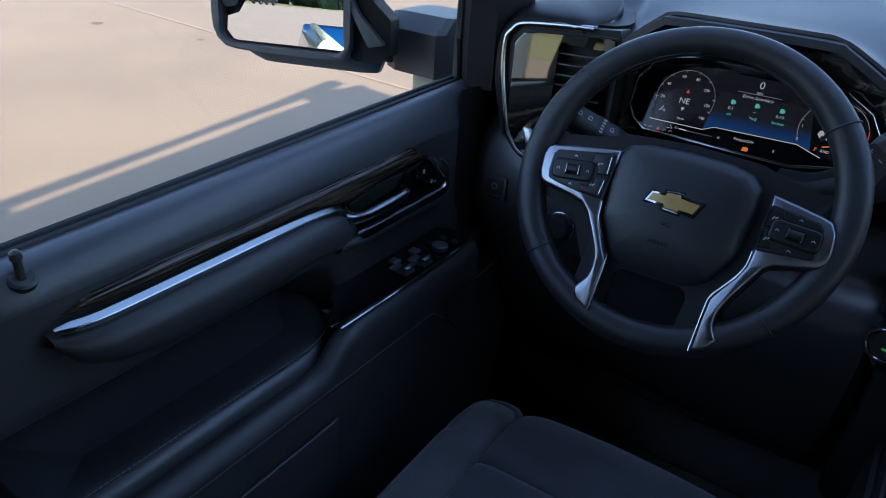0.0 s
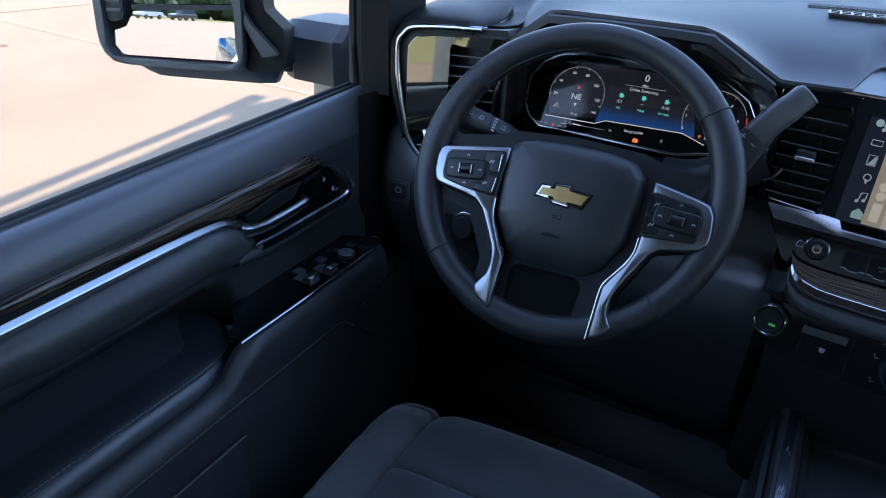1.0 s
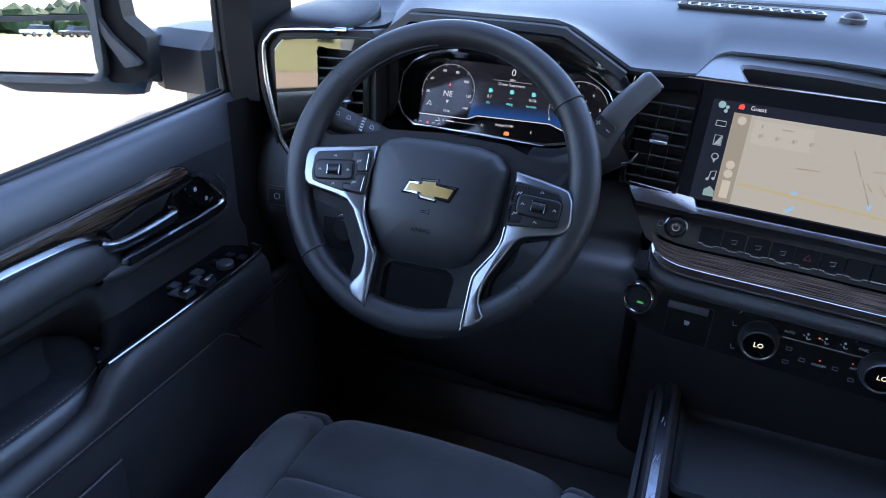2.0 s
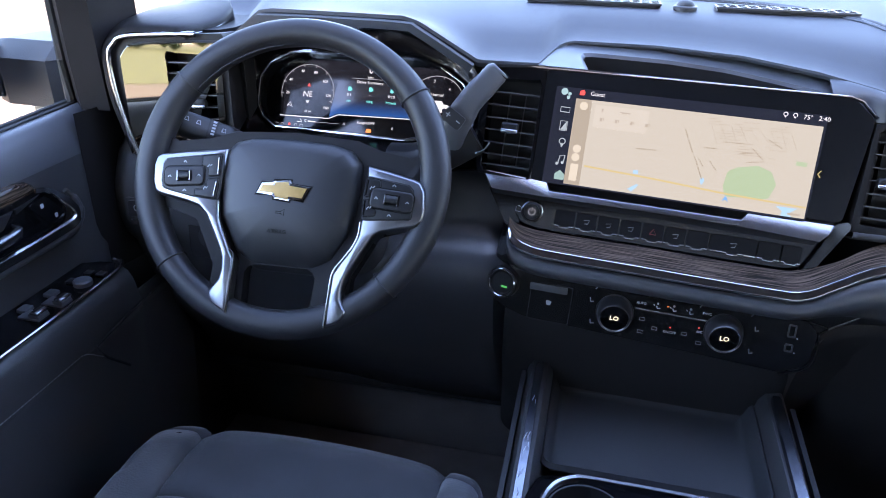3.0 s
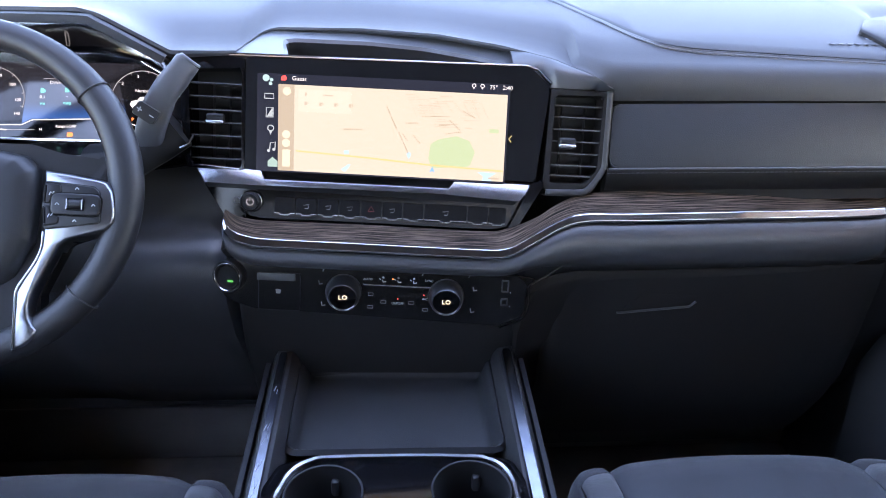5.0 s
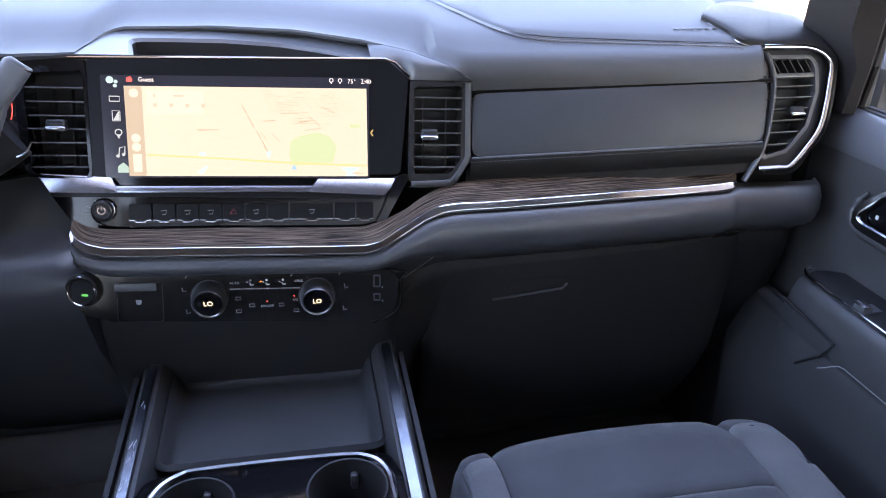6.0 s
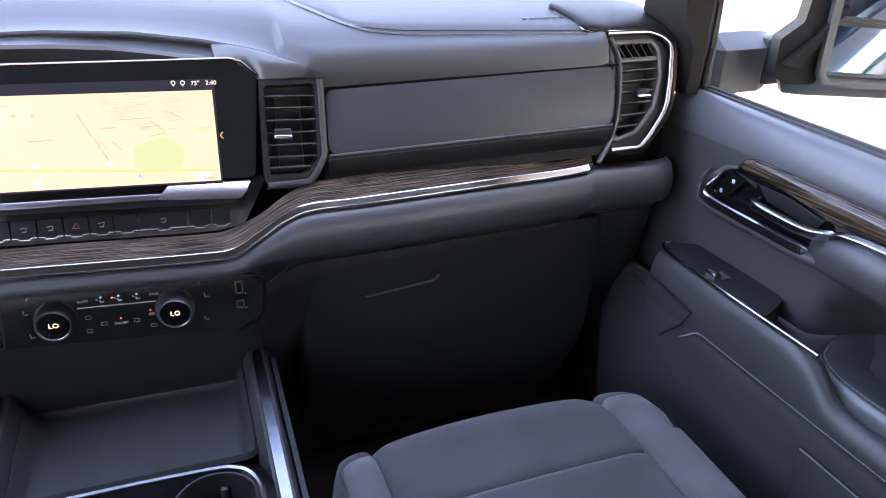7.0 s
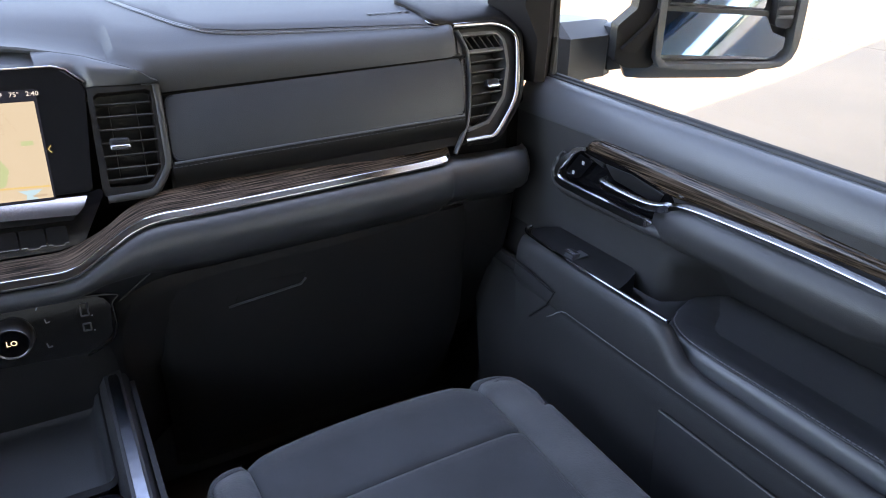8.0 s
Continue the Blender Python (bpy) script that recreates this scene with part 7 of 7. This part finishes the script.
def door(s):
    who = "driver" if s < 0 else "passenger"
    t = thing(who + "_door", "dark grey padded " + who + " door with wood and chrome trim, closed", "car door", group="front doors")
    ledge_z = 0.541 if s < 0 else 0.528
    ys = [0.30, 0.26, 0.22, 0.18, 0.14, 0.10, 0.05, 0.0, -0.03, -0.045, -0.055, -0.065, -0.075, -0.085, -0.09, -0.12, -0.15, -0.18, -0.22, -0.28, -0.34, -0.40, -0.44, -0.455]
    fall = lambda y: -0.018 * max(0.0, 0.28 - y) / 0.6
    part("upper_pad", loft([[(x + (0.02 if y < -0.45 else 0), y, z + fall(y) * (z - 0.684) / 0.057) for x, z in ((0.850, 0.715), (0.845, 0.733), (0.837, 0.7405), (0.828, 0.7400), (0.819, 0.7345), (0.812, 0.722), (0.807, 0.706), (0.803, 0.690), (0.804, 0.684))] for y in ys]), M_DOOR, t, side=s, angle=60)
    for dx, dz in ((0.0, 0.0), (0.009, 0.002)):
        part("window_seal", sweep([(0.8405 + dx, y, 0.7395 + dz + fall(y)) for y in (0.285, 0.10, -0.20, -0.46)], disc(0.0038, 0.0045, 8)), M_RUBBER, t, side=s)
    front = [(0.803, 0.686), (0.803, 0.66), (0.803, 0.63), (0.804, 0.60), (0.803, 0.58), (0.802, 0.56), (0.800, 0.545), (0.800, 0.500)]
    rear = [(0.803, 0.686), (0.803, 0.66), (0.803, 0.63), (0.800, 0.602), (0.800, 0.589), (0.808, 0.580), (0.855, 0.552), (0.902, 0.495)]
    rows = []
    for y in ys:
        k = ease((-0.040 - y) / 0.045)
        rows.append([(a[0] * (1 - k) + b[0] * k, y, a[1] * (1 - k) + b[1] * k) for a, b in zip(front, rear)])
    part("middle_panel", loft(rows), M_DOORSHADE, t, side=s, angle=60)
    if s > 0:
        part("front_return", loft([[(x, y, z) for z in (0.745, 0.60, 0.45)] for y, x in ((0.292, 0.8060), (0.310, 0.8000), (0.345, 0.785), (0.42, 0.765))]), M_PILLAR, t, angle=60)
    else:
        part("front_return", loft([[(0.803, 0.22, 0.74), (0.803, 0.22, 0.5)], [(0.795, 0.27, 0.74), (0.79, 0.27, 0.5)], [(0.79, 0.34, 0.74), (0.78, 0.34, 0.5)]]), M_PILLAR, t, side=s)
    nose = [(0.07, 0.6868), (0.095, 0.6865), (0.112, 0.6825), (0.122, 0.6760), (0.129, 0.6675)]
    tail = [(0.0, 0.6585), (0.045, 0.6645), (0.09, 0.6668), (0.129, 0.6670)]
    if s < 0:
        top = [(-0.390, 0.6685), (-0.362, 0.6795), (-0.28, 0.6818), (-0.20, 0.6800), (-0.07, 0.6830)] + nose
        low = [(-0.390, 0.6680), (-0.25, 0.6672), (-0.09, 0.6650), (-0.06, 0.6585), (-0.035, 0.6540)] + tail
    else:
        top = [(-0.390, 0.6560), (-0.362, 0.6680), (-0.28, 0.6735), (-0.20, 0.6785), (-0.07, 0.6822)] + nose
        low = [(-0.390, 0.6555), (-0.25, 0.6575), (-0.09, 0.6555), (-0.06, 0.6520), (-0.035, 0.6520)] + tail
    rows = []
    for y in [-0.390 + 0.519 * k / 60 for k in range(61)]:
        z0, z1 = table(y, low)[0], table(y, top)[0]
        b = min(1.0, (z1 - z0) / 0.02)
        rows.append([(0.803 - dx * b, y, z0 + (z1 - z0) * h) for dx, h in ((-0.003, 0.0), (0.0062, 0.0), (0.0086, 0.10), (0.0098, 0.32), (0.0096, 0.55), (0.0080, 0.76), (0.0050, 0.92), (0.0010, 1.0), (-0.003, 1.0))])
    part("wood_trim", loft(rows), M_WOODY, t, "dark glossy wood trim", side=s, angle=60)
    bez = fill([(0.150, 0.652), (0.170, 0.625), (0.161, 0.6105), (0.117, 0.6085), (-0.026, 0.6085), (-0.050, 0.636), (-0.036, 0.652), (0.00, 0.6580), (0.045, 0.6640), (0.09, 0.6665), (0.127, 0.6670)], 0.006)
    bz = part("handle_recess", sidep(bez, 0.803, -0.002, 0.0025, 0.001), M_GLOSS, t, "glossy black handle recess", side=s)
    for deep in ([(0.085, 0.657), (0.128, 0.6605), (0.085, 0.650)], [(-0.028, 0.6485), (0.030, 0.657), (0.082, 0.657), (0.062, 0.640), (-0.02, 0.632)]):
        part("recess_step", sidep(deep, 0.8005, -0.001, 0.0025, 0.0012), M_SATIN, bz, side=s)
    rim_ = smooth([(0.795, 0.118, 0.669), (0.791, 0.136, 0.664), (0.788, 0.154, 0.645), (0.787, 0.1685, 0.6250), (0.786, 0.160, 0.6120), (0.786, 0.117, 0.6095), (0.786, 0.05, 0.6090), (0.786, -0.010, 0.6090), (0.788, -0.026, 0.6110)], 6)
    part("recess_rim", sweep(rim_, [(-0.0062, -0.004), (0.0045, -0.004), (0.0062, -0.0015), (0.0062, 0.0015), (0.0045, 0.004), (-0.0062, 0.004)], up=(1, 0, 0), scale=[0.5] * 10 + [0.75] * 12 + [1.0] * (len(rim_) - 26) + [0.8, 0.6, 0.5, 0.3]), M_BRIGHT, t, "satin silver rim", side=s)
    lip_ = smooth([(0.796, 0.168, 0.652), (0.793, 0.176, 0.640), (0.792, 0.1800, 0.622), (0.792, 0.166, 0.6030), (0.792, 0.117, 0.6000), (0.792, 0.05, 0.6000), (0.792, -0.020, 0.5995), (0.793, -0.06, 0.604)], 6)
    part("recess_lip", sweep(lip_, disc(0.0085, 0.010, 12), up=(1, 0, 0), scale=[0.35] * 6 + [0.6] * 6 + [0.85] * 6 + [1.0] * (len(lip_) - 18)), M_DOORSHADE, t, side=s, angle=70)
    part("release_lever", sweep(smooth([(0.797, -0.050, 0.6405), (0.785, -0.047, 0.6402), (0.7805, -0.027, 0.6366), (0.7800, 0.0, 0.6352), (0.7800, 0.04, 0.6360), (0.7815, 0.064, 0.6372), (0.793, 0.072, 0.6385)], 5), disc(0.0062, 0.0050, 14, 5), up=(1, 0, 0.25)), M_BRIGHT, t, "chrome release lever", side=s)
    part("lock_button", sidep(fill([(0.100, 0.655), (0.130, 0.659), (0.158, 0.626), (0.148, 0.614), (0.128, 0.622)], 0.003), 0.7965, -0.004, 0.003, 0.0012), M_GLOSS, bz, side=s)
    for y, z in ((0.121, 0.6480), (0.141, 0.6280)):
        part("lock_mark", sidep(rect(y, z, 0.0050, 0.0058, 0.001), 0.7933, 0.0, 0.0006), M_MARK, bz, side=s)
    # pull pod with its silver strip
    rows = []
    low_ = (0.596, 0.600, 0.603, 0.608, 0.604, 0.6035, 0.613, 0.629, 0.650) if s < 0 else (0.588, 0.590, 0.592, 0.594, 0.590, 0.590, 0.598, 0.615, 0.634)
    for y, zl, k in zip((-0.020, -0.045, -0.065, -0.10, -0.21, -0.30, -0.355, -0.385, -0.402), low_, (0.25, 0.6, 0.9, 1.0, 1.0, 1.0, 0.95, 0.8, 0.4)):
        zt = (0.6600 if s < 0 else 0.6490) - (0.0 if y < -0.075 else (y + 0.075) * (0.62 if s < 0 else 0.45))
        zt = max(zt, zl + 0.004)
        rows.append([(0.803 - d * k, y, zl + (zt - zl) * h) for d, h in ((0.0, 1.0), (0.018, 1.0), (0.030, 0.90), (0.0365, 0.62), (0.034, 0.30), (0.022, 0.05), (0.0, -0.05))])
    part("pull_pod", loft(rows, flip=True), M_DOORSHADE, t, side=s, angle=60)
    if s < 0:
        strip_ = [(0.793, -0.022, 0.6300), (0.787, -0.043, 0.6460), (0.785, -0.062, 0.6550), (0.785, -0.088, 0.6610), (0.785, -0.153, 0.6640), (0.785, -0.25, 0.6640), (0.786, -0.36, 0.6635), (0.792, -0.398, 0.6660)]
    else:
        strip_ = [(0.793, -0.022, 0.6300), (0.787, -0.052, 0.6420), (0.785, -0.070, 0.6490), (0.785, -0.11, 0.6525), (0.785, -0.22, 0.6545), (0.785, -0.32, 0.6520), (0.786, -0.37, 0.6510), (0.792, -0.398, 0.6515)]
    strip_ = smooth(strip_, 7)
    part("silver_strip", sweep(strip_, [(-0.0032, -0.0042), (0.0024, -0.0042), (0.0032, -0.0034), (0.0032, 0.0042), (-0.0032, 0.0042)], up=(1, 0, 0.28), scale=[0.5] + [1.0] * (len(strip_) - 4) + [0.8, 0.6, 0.4]), M_BRIGHT, t, "long bright silver strip", side=s)
    # switch ledge
    tail = [(0.803, -0.064), (0.775, -0.086), (0.748, -0.128)] if s < 0 else [(0.803, 0.016), (0.794, -0.004, 0.012), (0.762, -0.020, 0.006), (0.7365, -0.030)]
    pad = fill([(0.757, 0.187), (0.779, 0.183), (0.803, 0.170)] + tail + [(0.737, 0.0), (0.738, 0.155)], 0.006)
    ledge = part("switch_panel", prism(pad, 0.48, ledge_z - 0.0005, 0.002), M_SATIN if s > 0 else M_GLOSS, t, side=s)
    part("ledge_strip", sweep(smooth([(0.760, 0.190, ledge_z + 0.0032), (0.742, 0.180, ledge_z + 0.0032), (0.7345, 0.14, ledge_z + 0.0032), (0.7315, 0.0, ledge_z + 0.0032), (0.7335, -0.120, ledge_z + 0.002)], 5), disc(0.0026, 0.0024, 10)), M_CHROME, t, "thin silver strip", side=s)
    sw = ((0.759, 0.036), (0.754, 0.071)) if s < 0 else ((0.752, 0.076),)
    for x, y in sw:
        w = part("window_switch", join(box(x + 0.004, y, ledge_z, 0.030, 0.020, 0.004, 0.001), box(x - 0.004, y, ledge_z + 0.0035, 0.014, 0.018, 0.010, 0.002, m=Matrix.Translation((x, y, ledge_z + 0.003)) @ pose(0, 0, 0, 0, 18, 0) @ Matrix.Translation((-x, -y, -ledge_z - 0.003)))), M_DOOR, ledge, side=s)
        part("switch_cap", box(x - 0.006, y, ledge_z + 0.0092, 0.012, 0.019, 0.0030, 0.0012), M_BRIGHT, w, side=s)
    if s < 0:
        for x, y in ((0.774, 0.045), (0.770, 0.086)):
            part("window_switch", box(x + 0.008, y, ledge_z + 0.0015, 0.014, 0.016, 0.006, 0.002), M_DOOR, ledge, side=s)
        part("mirror_switch", lathe([(0.012, 0.540), (0.012, 0.546), (0.010, 0.548), (0.001, 0.548)], 24, m=pose(0.758, 0.120, 0)), M_DOOR, ledge, side=s)
        for x, y in ((0.752, 0.150), (0.770, 0.148), (0.776, 0.122)):
            part("mirror_button", box(x, y, ledge_z + 0.0005, 0.012, 0.012, 0.004, 0.001), M_SATIN, ledge, side=s)
    # armrest
    o = fill([(0.750, -0.46), (0.7475, -0.16), (0.7535, -0.118), (0.770, -0.088), (0.805, -0.066), (0.850, -0.050), (0.905, -0.055), (0.905, -0.46)], 0.010)
    rows = []
    down = 0.0 if s < 0 else -0.015
    for k, z in ((0.004, 0.440), (-0.001, 0.470), (0.0, 0.495), (0.002, 0.507), (0.006, 0.5135), (0.012, 0.5165), (0.022, 0.5160), (0.036, 0.5135), (0.050, 0.5085)):
        rows.append([(p[0], p[1], z + down) for p in shrink(o, k)])
    q = shrink(o, 0.050)
    rows.append([(0.82, -0.25 + (p[1] + 0.25) * 0.85, 0.505 + down) for p in q])
    part("armrest", loft(rows, ringed=True), M_VINYL, t, "padded stitched armrest", side=s, angle=50)
    edge = smooth([(x, y, z + down) for x, y, z in ((0.800, -0.078, 0.5160), (0.780, -0.092, 0.5168), (0.765, -0.122, 0.5168), (0.7595, -0.165, 0.5168), (0.7610, -0.28, 0.5168), (0.762, -0.45, 0.5168))], 8)
    for ob in (stitches(edge, 0.0055, 0.0038, 0.0013, t, "light contrast stitching"),):
        if s < 0:
            for v in ob.data.vertices:
                v.co.x *= -1
    part("armrest_cord", sweep([(p[0] - 0.003, p[1], p[2] + 0.0002) for p in edge], disc(0.0012, 0.0010, 6)), M_DARK, t, side=s)
    # lower panel
    up = 0.022 if s < 0 else 0.0
    rows = []
    for y in ys:
        k = ease((-0.105 - y) / 0.06)
        e = ease((y - 0.165) / 0.055)
        zt = ledge_z * (1 - k) + (0.502 if s < 0 else 0.484) * k - 0.075 * e * e
        xt = 0.7325 + 0.030 * e
        sec = [(xt + 0.015, zt - 0.040), (xt + 0.014, zt - 0.004), (xt + 0.004, zt + 0.0005), (xt - 0.004, zt - 0.004), (xt - 0.010, zt - 0.016)]
        rows.append([(x, y, z) for x, z in sec + [(0.7215 + 0.03 * e, 0.460 - 0.02 * e + up), (0.7235 + 0.03 * e, 0.452 - 0.02 * e + up), (0.7245 + 0.03 * e, 0.449 - 0.02 * e + up), (0.7235 + 0.03 * e, 0.446 - 0.02 * e + up), (0.724 + 0.03 * e, 0.42), (0.728, 0.36), (0.74, 0.20), (0.75, 0.04)]])
    part("lower_panel", loft(rows), M_DOORSHADE, t, side=s, angle=60)
    part("ledge_core", prism([(0.742, 0.17), (0.86, 0.18), (0.88, -0.080), (0.752, -0.080)], 0.30, 0.495), M_DOORSHADE, t, side=s)
    low = [(0.7225, y, 0.457 + up - 0.030 * ease((y - 0.050) / 0.05)) for y in [0.090 - 0.01 * k for k in range(55)]]
    for ob in (stitches(low, 0.006, 0.0045, 0.0013, t),):
        if s < 0:
            for v in ob.data.vertices:
                v.co.x *= -1
    pz = 0.432 if s < 0 else 0.418
    part("map_pocket", loft([[(0.7225, y, pz), (0.7195, y, pz - 0.0005), (0.7185, y, pz - 0.003), (0.7200, y, 0.38), (0.735, y, 0.20)] for y in (-0.140, -0.30, -0.45)]), M_DOORSHADE, t, side=s, solid=0.002)
    part("pocket_edge", sweep([(0.7185, y, pz + 0.0005) for y in (-0.142, -0.30, -0.45)], disc(0.0013, 0.0009, 6)), M_THREAD, t, side=s)
    part("speaker_frame", sweep([(0.7165, 0.205, 0.492), (0.7165, 0.13, 0.4865), (0.7165, 0.072, 0.4800), (0.7165, 0.085, 0.455), (0.7165, 0.125, 0.415)], disc(0.0022, 0.0022, 6)), M_SATIN, t, side=s)
    # lock pin
    pin = part("lock_pin", lathe([(0.0036, 0.0), (0.0036, 0.016), (0.0050, 0.018), (0.0046, 0.023), (0.0025, 0.025), (0.0005, 0.0255)], 20, m=pose(0.815, -0.402, 0.709)), M_DARK, t, side=s)
    part("pin_collar", lathe([(0.0120, -0.004), (0.0120, 0.0015), (0.0095, 0.0030), (0.0040, 0.0025)], 28, m=pose(0.815, -0.402, 0.709, 0, -30, 0), cap=False), M_DARK, pin, side=s)
    part("window_pane", loft([[(0.862, y, 0.70), (0.762, y - 0.28 * (y + 0.46) / 0.88, 1.22)] for y in (0.42, -0.46)]), M_SIDEGLASS, t, side=s).visible_shadow = False
    return t


door(-1)
door(1)


# ---- towing mirrors ----
def tow_mirror(s):
    t = thing("towing_mirror", "black plastic towing mirror with upper and lower glass", "mirror", group="door mirrors")
    u, v = Vector((0.19, -0.073 if s < 0 else -0.105, 0)), Vector((0.36, 0.93, 0)) * (0.055 if s < 0 else 0.0) + Vector((0, 0, 1))
    F = frm((1.024, 0.220, 0.756), u, v)

    def loc(bm):
        bmesh.ops.transform(bm, matrix=F, verts=bm.verts)
        return bm

    o = fill([(-0.015, 0.000), (-0.005, -0.014), (0.190, -0.014), (0.214, 0.006), (0.217, 0.30), (0.19, 0.33), (0.0, 0.33), (-0.014, 0.30)], 0.012)
    i = fill([(-0.004, 0.002), (0.002, -0.005), (0.188, -0.005), (0.202, 0.008), (0.204, 0.295), (0.19, 0.31), (0.008, 0.31), (-0.003, 0.295)], 0.008)
    o, i = resample(o, 60), resample(i, 60)
    part("shell", loc(ring([tuple(p) for p in o], [tuple(p) for p in i], -0.03, 0.014, 0.004)), M_MIRBODY, t, side=s, angle=50)
    rows = []
    for k, z, drop, side_ in ((1.0, -0.026, 0.0, 0.0), (0.995, -0.032, 0.012, 0.002), (0.985, -0.055, 0.030, 0.006), (0.96, -0.085, 0.036, 0.006), (0.86, -0.12, 0.020, 0.0), (0.66, -0.145, 0.0, 0.0), (0.35, -0.155, 0.0, 0.0), (0.02, -0.157, 0.0, 0.0)):
        rows.append([(p[0] * k + 0.10 * (1 - k) - (side_ + (0.030 * ease((0.03 - p[1]) / 0.03) if drop > 0.02 else 0.0)) * ease((0.05 - p[0]) / 0.06), p[1] * k + 0.15 * (1 - k) - drop * ease((0.06 - p[1]) / 0.07) * (0.55 + 0.45 * ease((0.20 - p[0]) / 0.05)), z) for p in o])
    b = loft(rows, ringed=True)
    part("shell_back", loc(b), M_MIRBODY, t, side=s, angle=60)
    part("bed", loc(prism([tuple(p) for p in i], -0.026, -0.018)), M_RUBBER, t, side=s)

    def glass(pts):
        bm = prism(fill(pts, 0.006), -0.004, 0.0)
        for v_ in bm.verts:
            v_.co.z += (0.028 if s < 0 else 0.055) * (v_.co.x - 0.10) + (-0.030 if s < 0 else 0.09) * (v_.co.y - pts[0][1] - 0.05) - 0.005
        return loc(bm)

    part("lower_glass", glass([(-0.001, -0.001), (0.186, -0.002), (0.197, 0.006), (0.199, 0.032), (0.175, 0.041), (0.160, 0.066), (-0.001, 0.075)]), M_MIRROR, t, "lower mirror glass", side=s)
    part("upper_glass", glass([(-0.001, 0.084), (0.158, 0.075), (0.160, 0.29), (0.002, 0.29)]), M_MIRROR, t, "upper mirror glass", side=s)
    part("divider", loc(prism([(-0.004, 0.076), (0.160, 0.067), (0.160, 0.074), (-0.004, 0.083)], -0.018, 0.004)), M_RUBBER, t, side=s)
    g = part("ribbed_block", loc(prism(fill([(0.172, 0.052), (0.199, 0.046), (0.201, 0.28), (0.168, 0.28)], 0.008), -0.018, 0.007, 0.002)), M_DARK, t, side=s)
    for k in range(5):
        part("rib", loc(prism(rect(0.1855, 0.066 + 0.013 * k, 0.024, 0.005, 0.002), 0.007, 0.0105, 0.001)), M_MIRBODY, g, side=s)
    part("blade", loc(prism(fill([(0.010, 0.106), (-0.004, 0.097), (-0.028, 0.057), (-0.069, 0.016), (-0.043, 0.011), (-0.005, 0.076)], 0.003), -0.004, 0.010, 0.003)), M_MIRBODY if s < 0 else M_PILLAR, t, side=s)
    part("knuckle", loc(prism(fill([(-0.010, -0.014), (-0.054, -0.014), (-0.074, -0.004), (-0.074, 0.052), (-0.045, 0.078), (-0.030, 0.20), (-0.010, 0.20)], 0.008), -0.05, -0.004, 0.003)), M_PILLAR, t, side=s)
    # arm box bolted to the door
    sec = [(0.338, 0.708), (0.336, 0.779), (0.368, 0.803), (0.46, 0.803), (0.47, 0.78), (0.47, 0.708)]
    rows = []
    for x, ky, kz in ((0.912, 0.060, -0.006), (0.921, 0.016, 0.0), (0.931, 0.0, 0.0), (1.015, 0.004, 0.0), (1.045, 0.022, -0.004)):
        rows.append([(x, y + (ky if y < 0.36 else ky * 0.5 if y < 0.40 else 0), z + (kz if z > 0.75 else 0)) for y, z in sec])
    part("arm_box", loft(rows, ringed=True, cap=True), M_MIRBODY, t, side=s, angle=25)
    part("arm", box(1.06, 0.37, 0.755, 0.08, 0.06, 0.08, 0.01), M_DARK, t, side=s)
    part("pedestal", prism(arc2(0.955, 0.385, 0.042, 0, 345, 24), 0.62, 0.712), M_SUNLIT, t, side=s)
    return t


tow_mirror(-1)
tow_mirror(1)


# ---- parked cars behind ----
def parked_car(label, paint, m):
    t = thing("parked_car", label, "car", m, group="parked cars")
    sec = [(-2.25, 0.55, 0.95), (-2.1, 0.45, 1.05), (-1.2, 0.42, 1.08), (0.0, 0.42, 1.08), (1.2, 0.42, 1.05), (2.1, 0.45, 0.95), (2.3, 0.55, 0.80)]
    rows = [[(-0.85, y, z0), (-0.92, y, (z0 + z1) / 2), (-0.86, y, z1), (0.86, y, z1), (0.92, y, (z0 + z1) / 2), (0.85, y, z0)] for y, z0, z1 in sec]
    part("body", loft(rows, ringed=True, cap=True), paint, t)
    cab_rows = [[(-0.82, y0, 1.05), (-0.66, y1, 1.66), (0.66, y1, 1.66), (0.82, y0, 1.05)] for y0, y1 in ((-2.1, -1.75), (-1.0, -0.9), (0.2, 0.0), (1.05, 0.35))]
    part("cabin", loft(cab_rows, ringed=True, cap=True), M_GLOSS, t)
    part("roof", box(0, -0.75, 1.68, 1.34, 2.3, 0.06, 0.02), paint, t)
    for x in (-0.82, 0.82):
        for y in (-1.4, 1.4):
            w = part("wheel", lathe([(0.20, -0.1), (0.34, -0.09), (0.36, 0.0), (0.34, 0.09), (0.20, 0.1)], 20, m=pose(x, y, 0.36, 0, 90, 0)), M_TYRE, t)
            part("rim", lathe([(0.21, -0.105), (0.20, 0.105), (0.05, 0.11)], 16, m=pose(x, y, 0.36, 0, 90, 0)), M_SILVER, w)
    return t


M_WHITECAR = mat("white_paint", (0.75, 0.75, 0.74), 0.25, vary=0.03, coat=1.0)
M_DARKCAR = mat("dark_paint", (0.03, 0.03, 0.035), 0.25, vary=0.03, coat=1.0)
parked_car("white sport utility car parked at the grass edge", M_WHITECAR, pose(-9.4, -122, GROUND_Z, 0, 0, 40))
parked_car("dark sport utility car parked at the grass edge", M_DARKCAR, pose(-4.4, -124, GROUND_Z, 0, 0, 46))
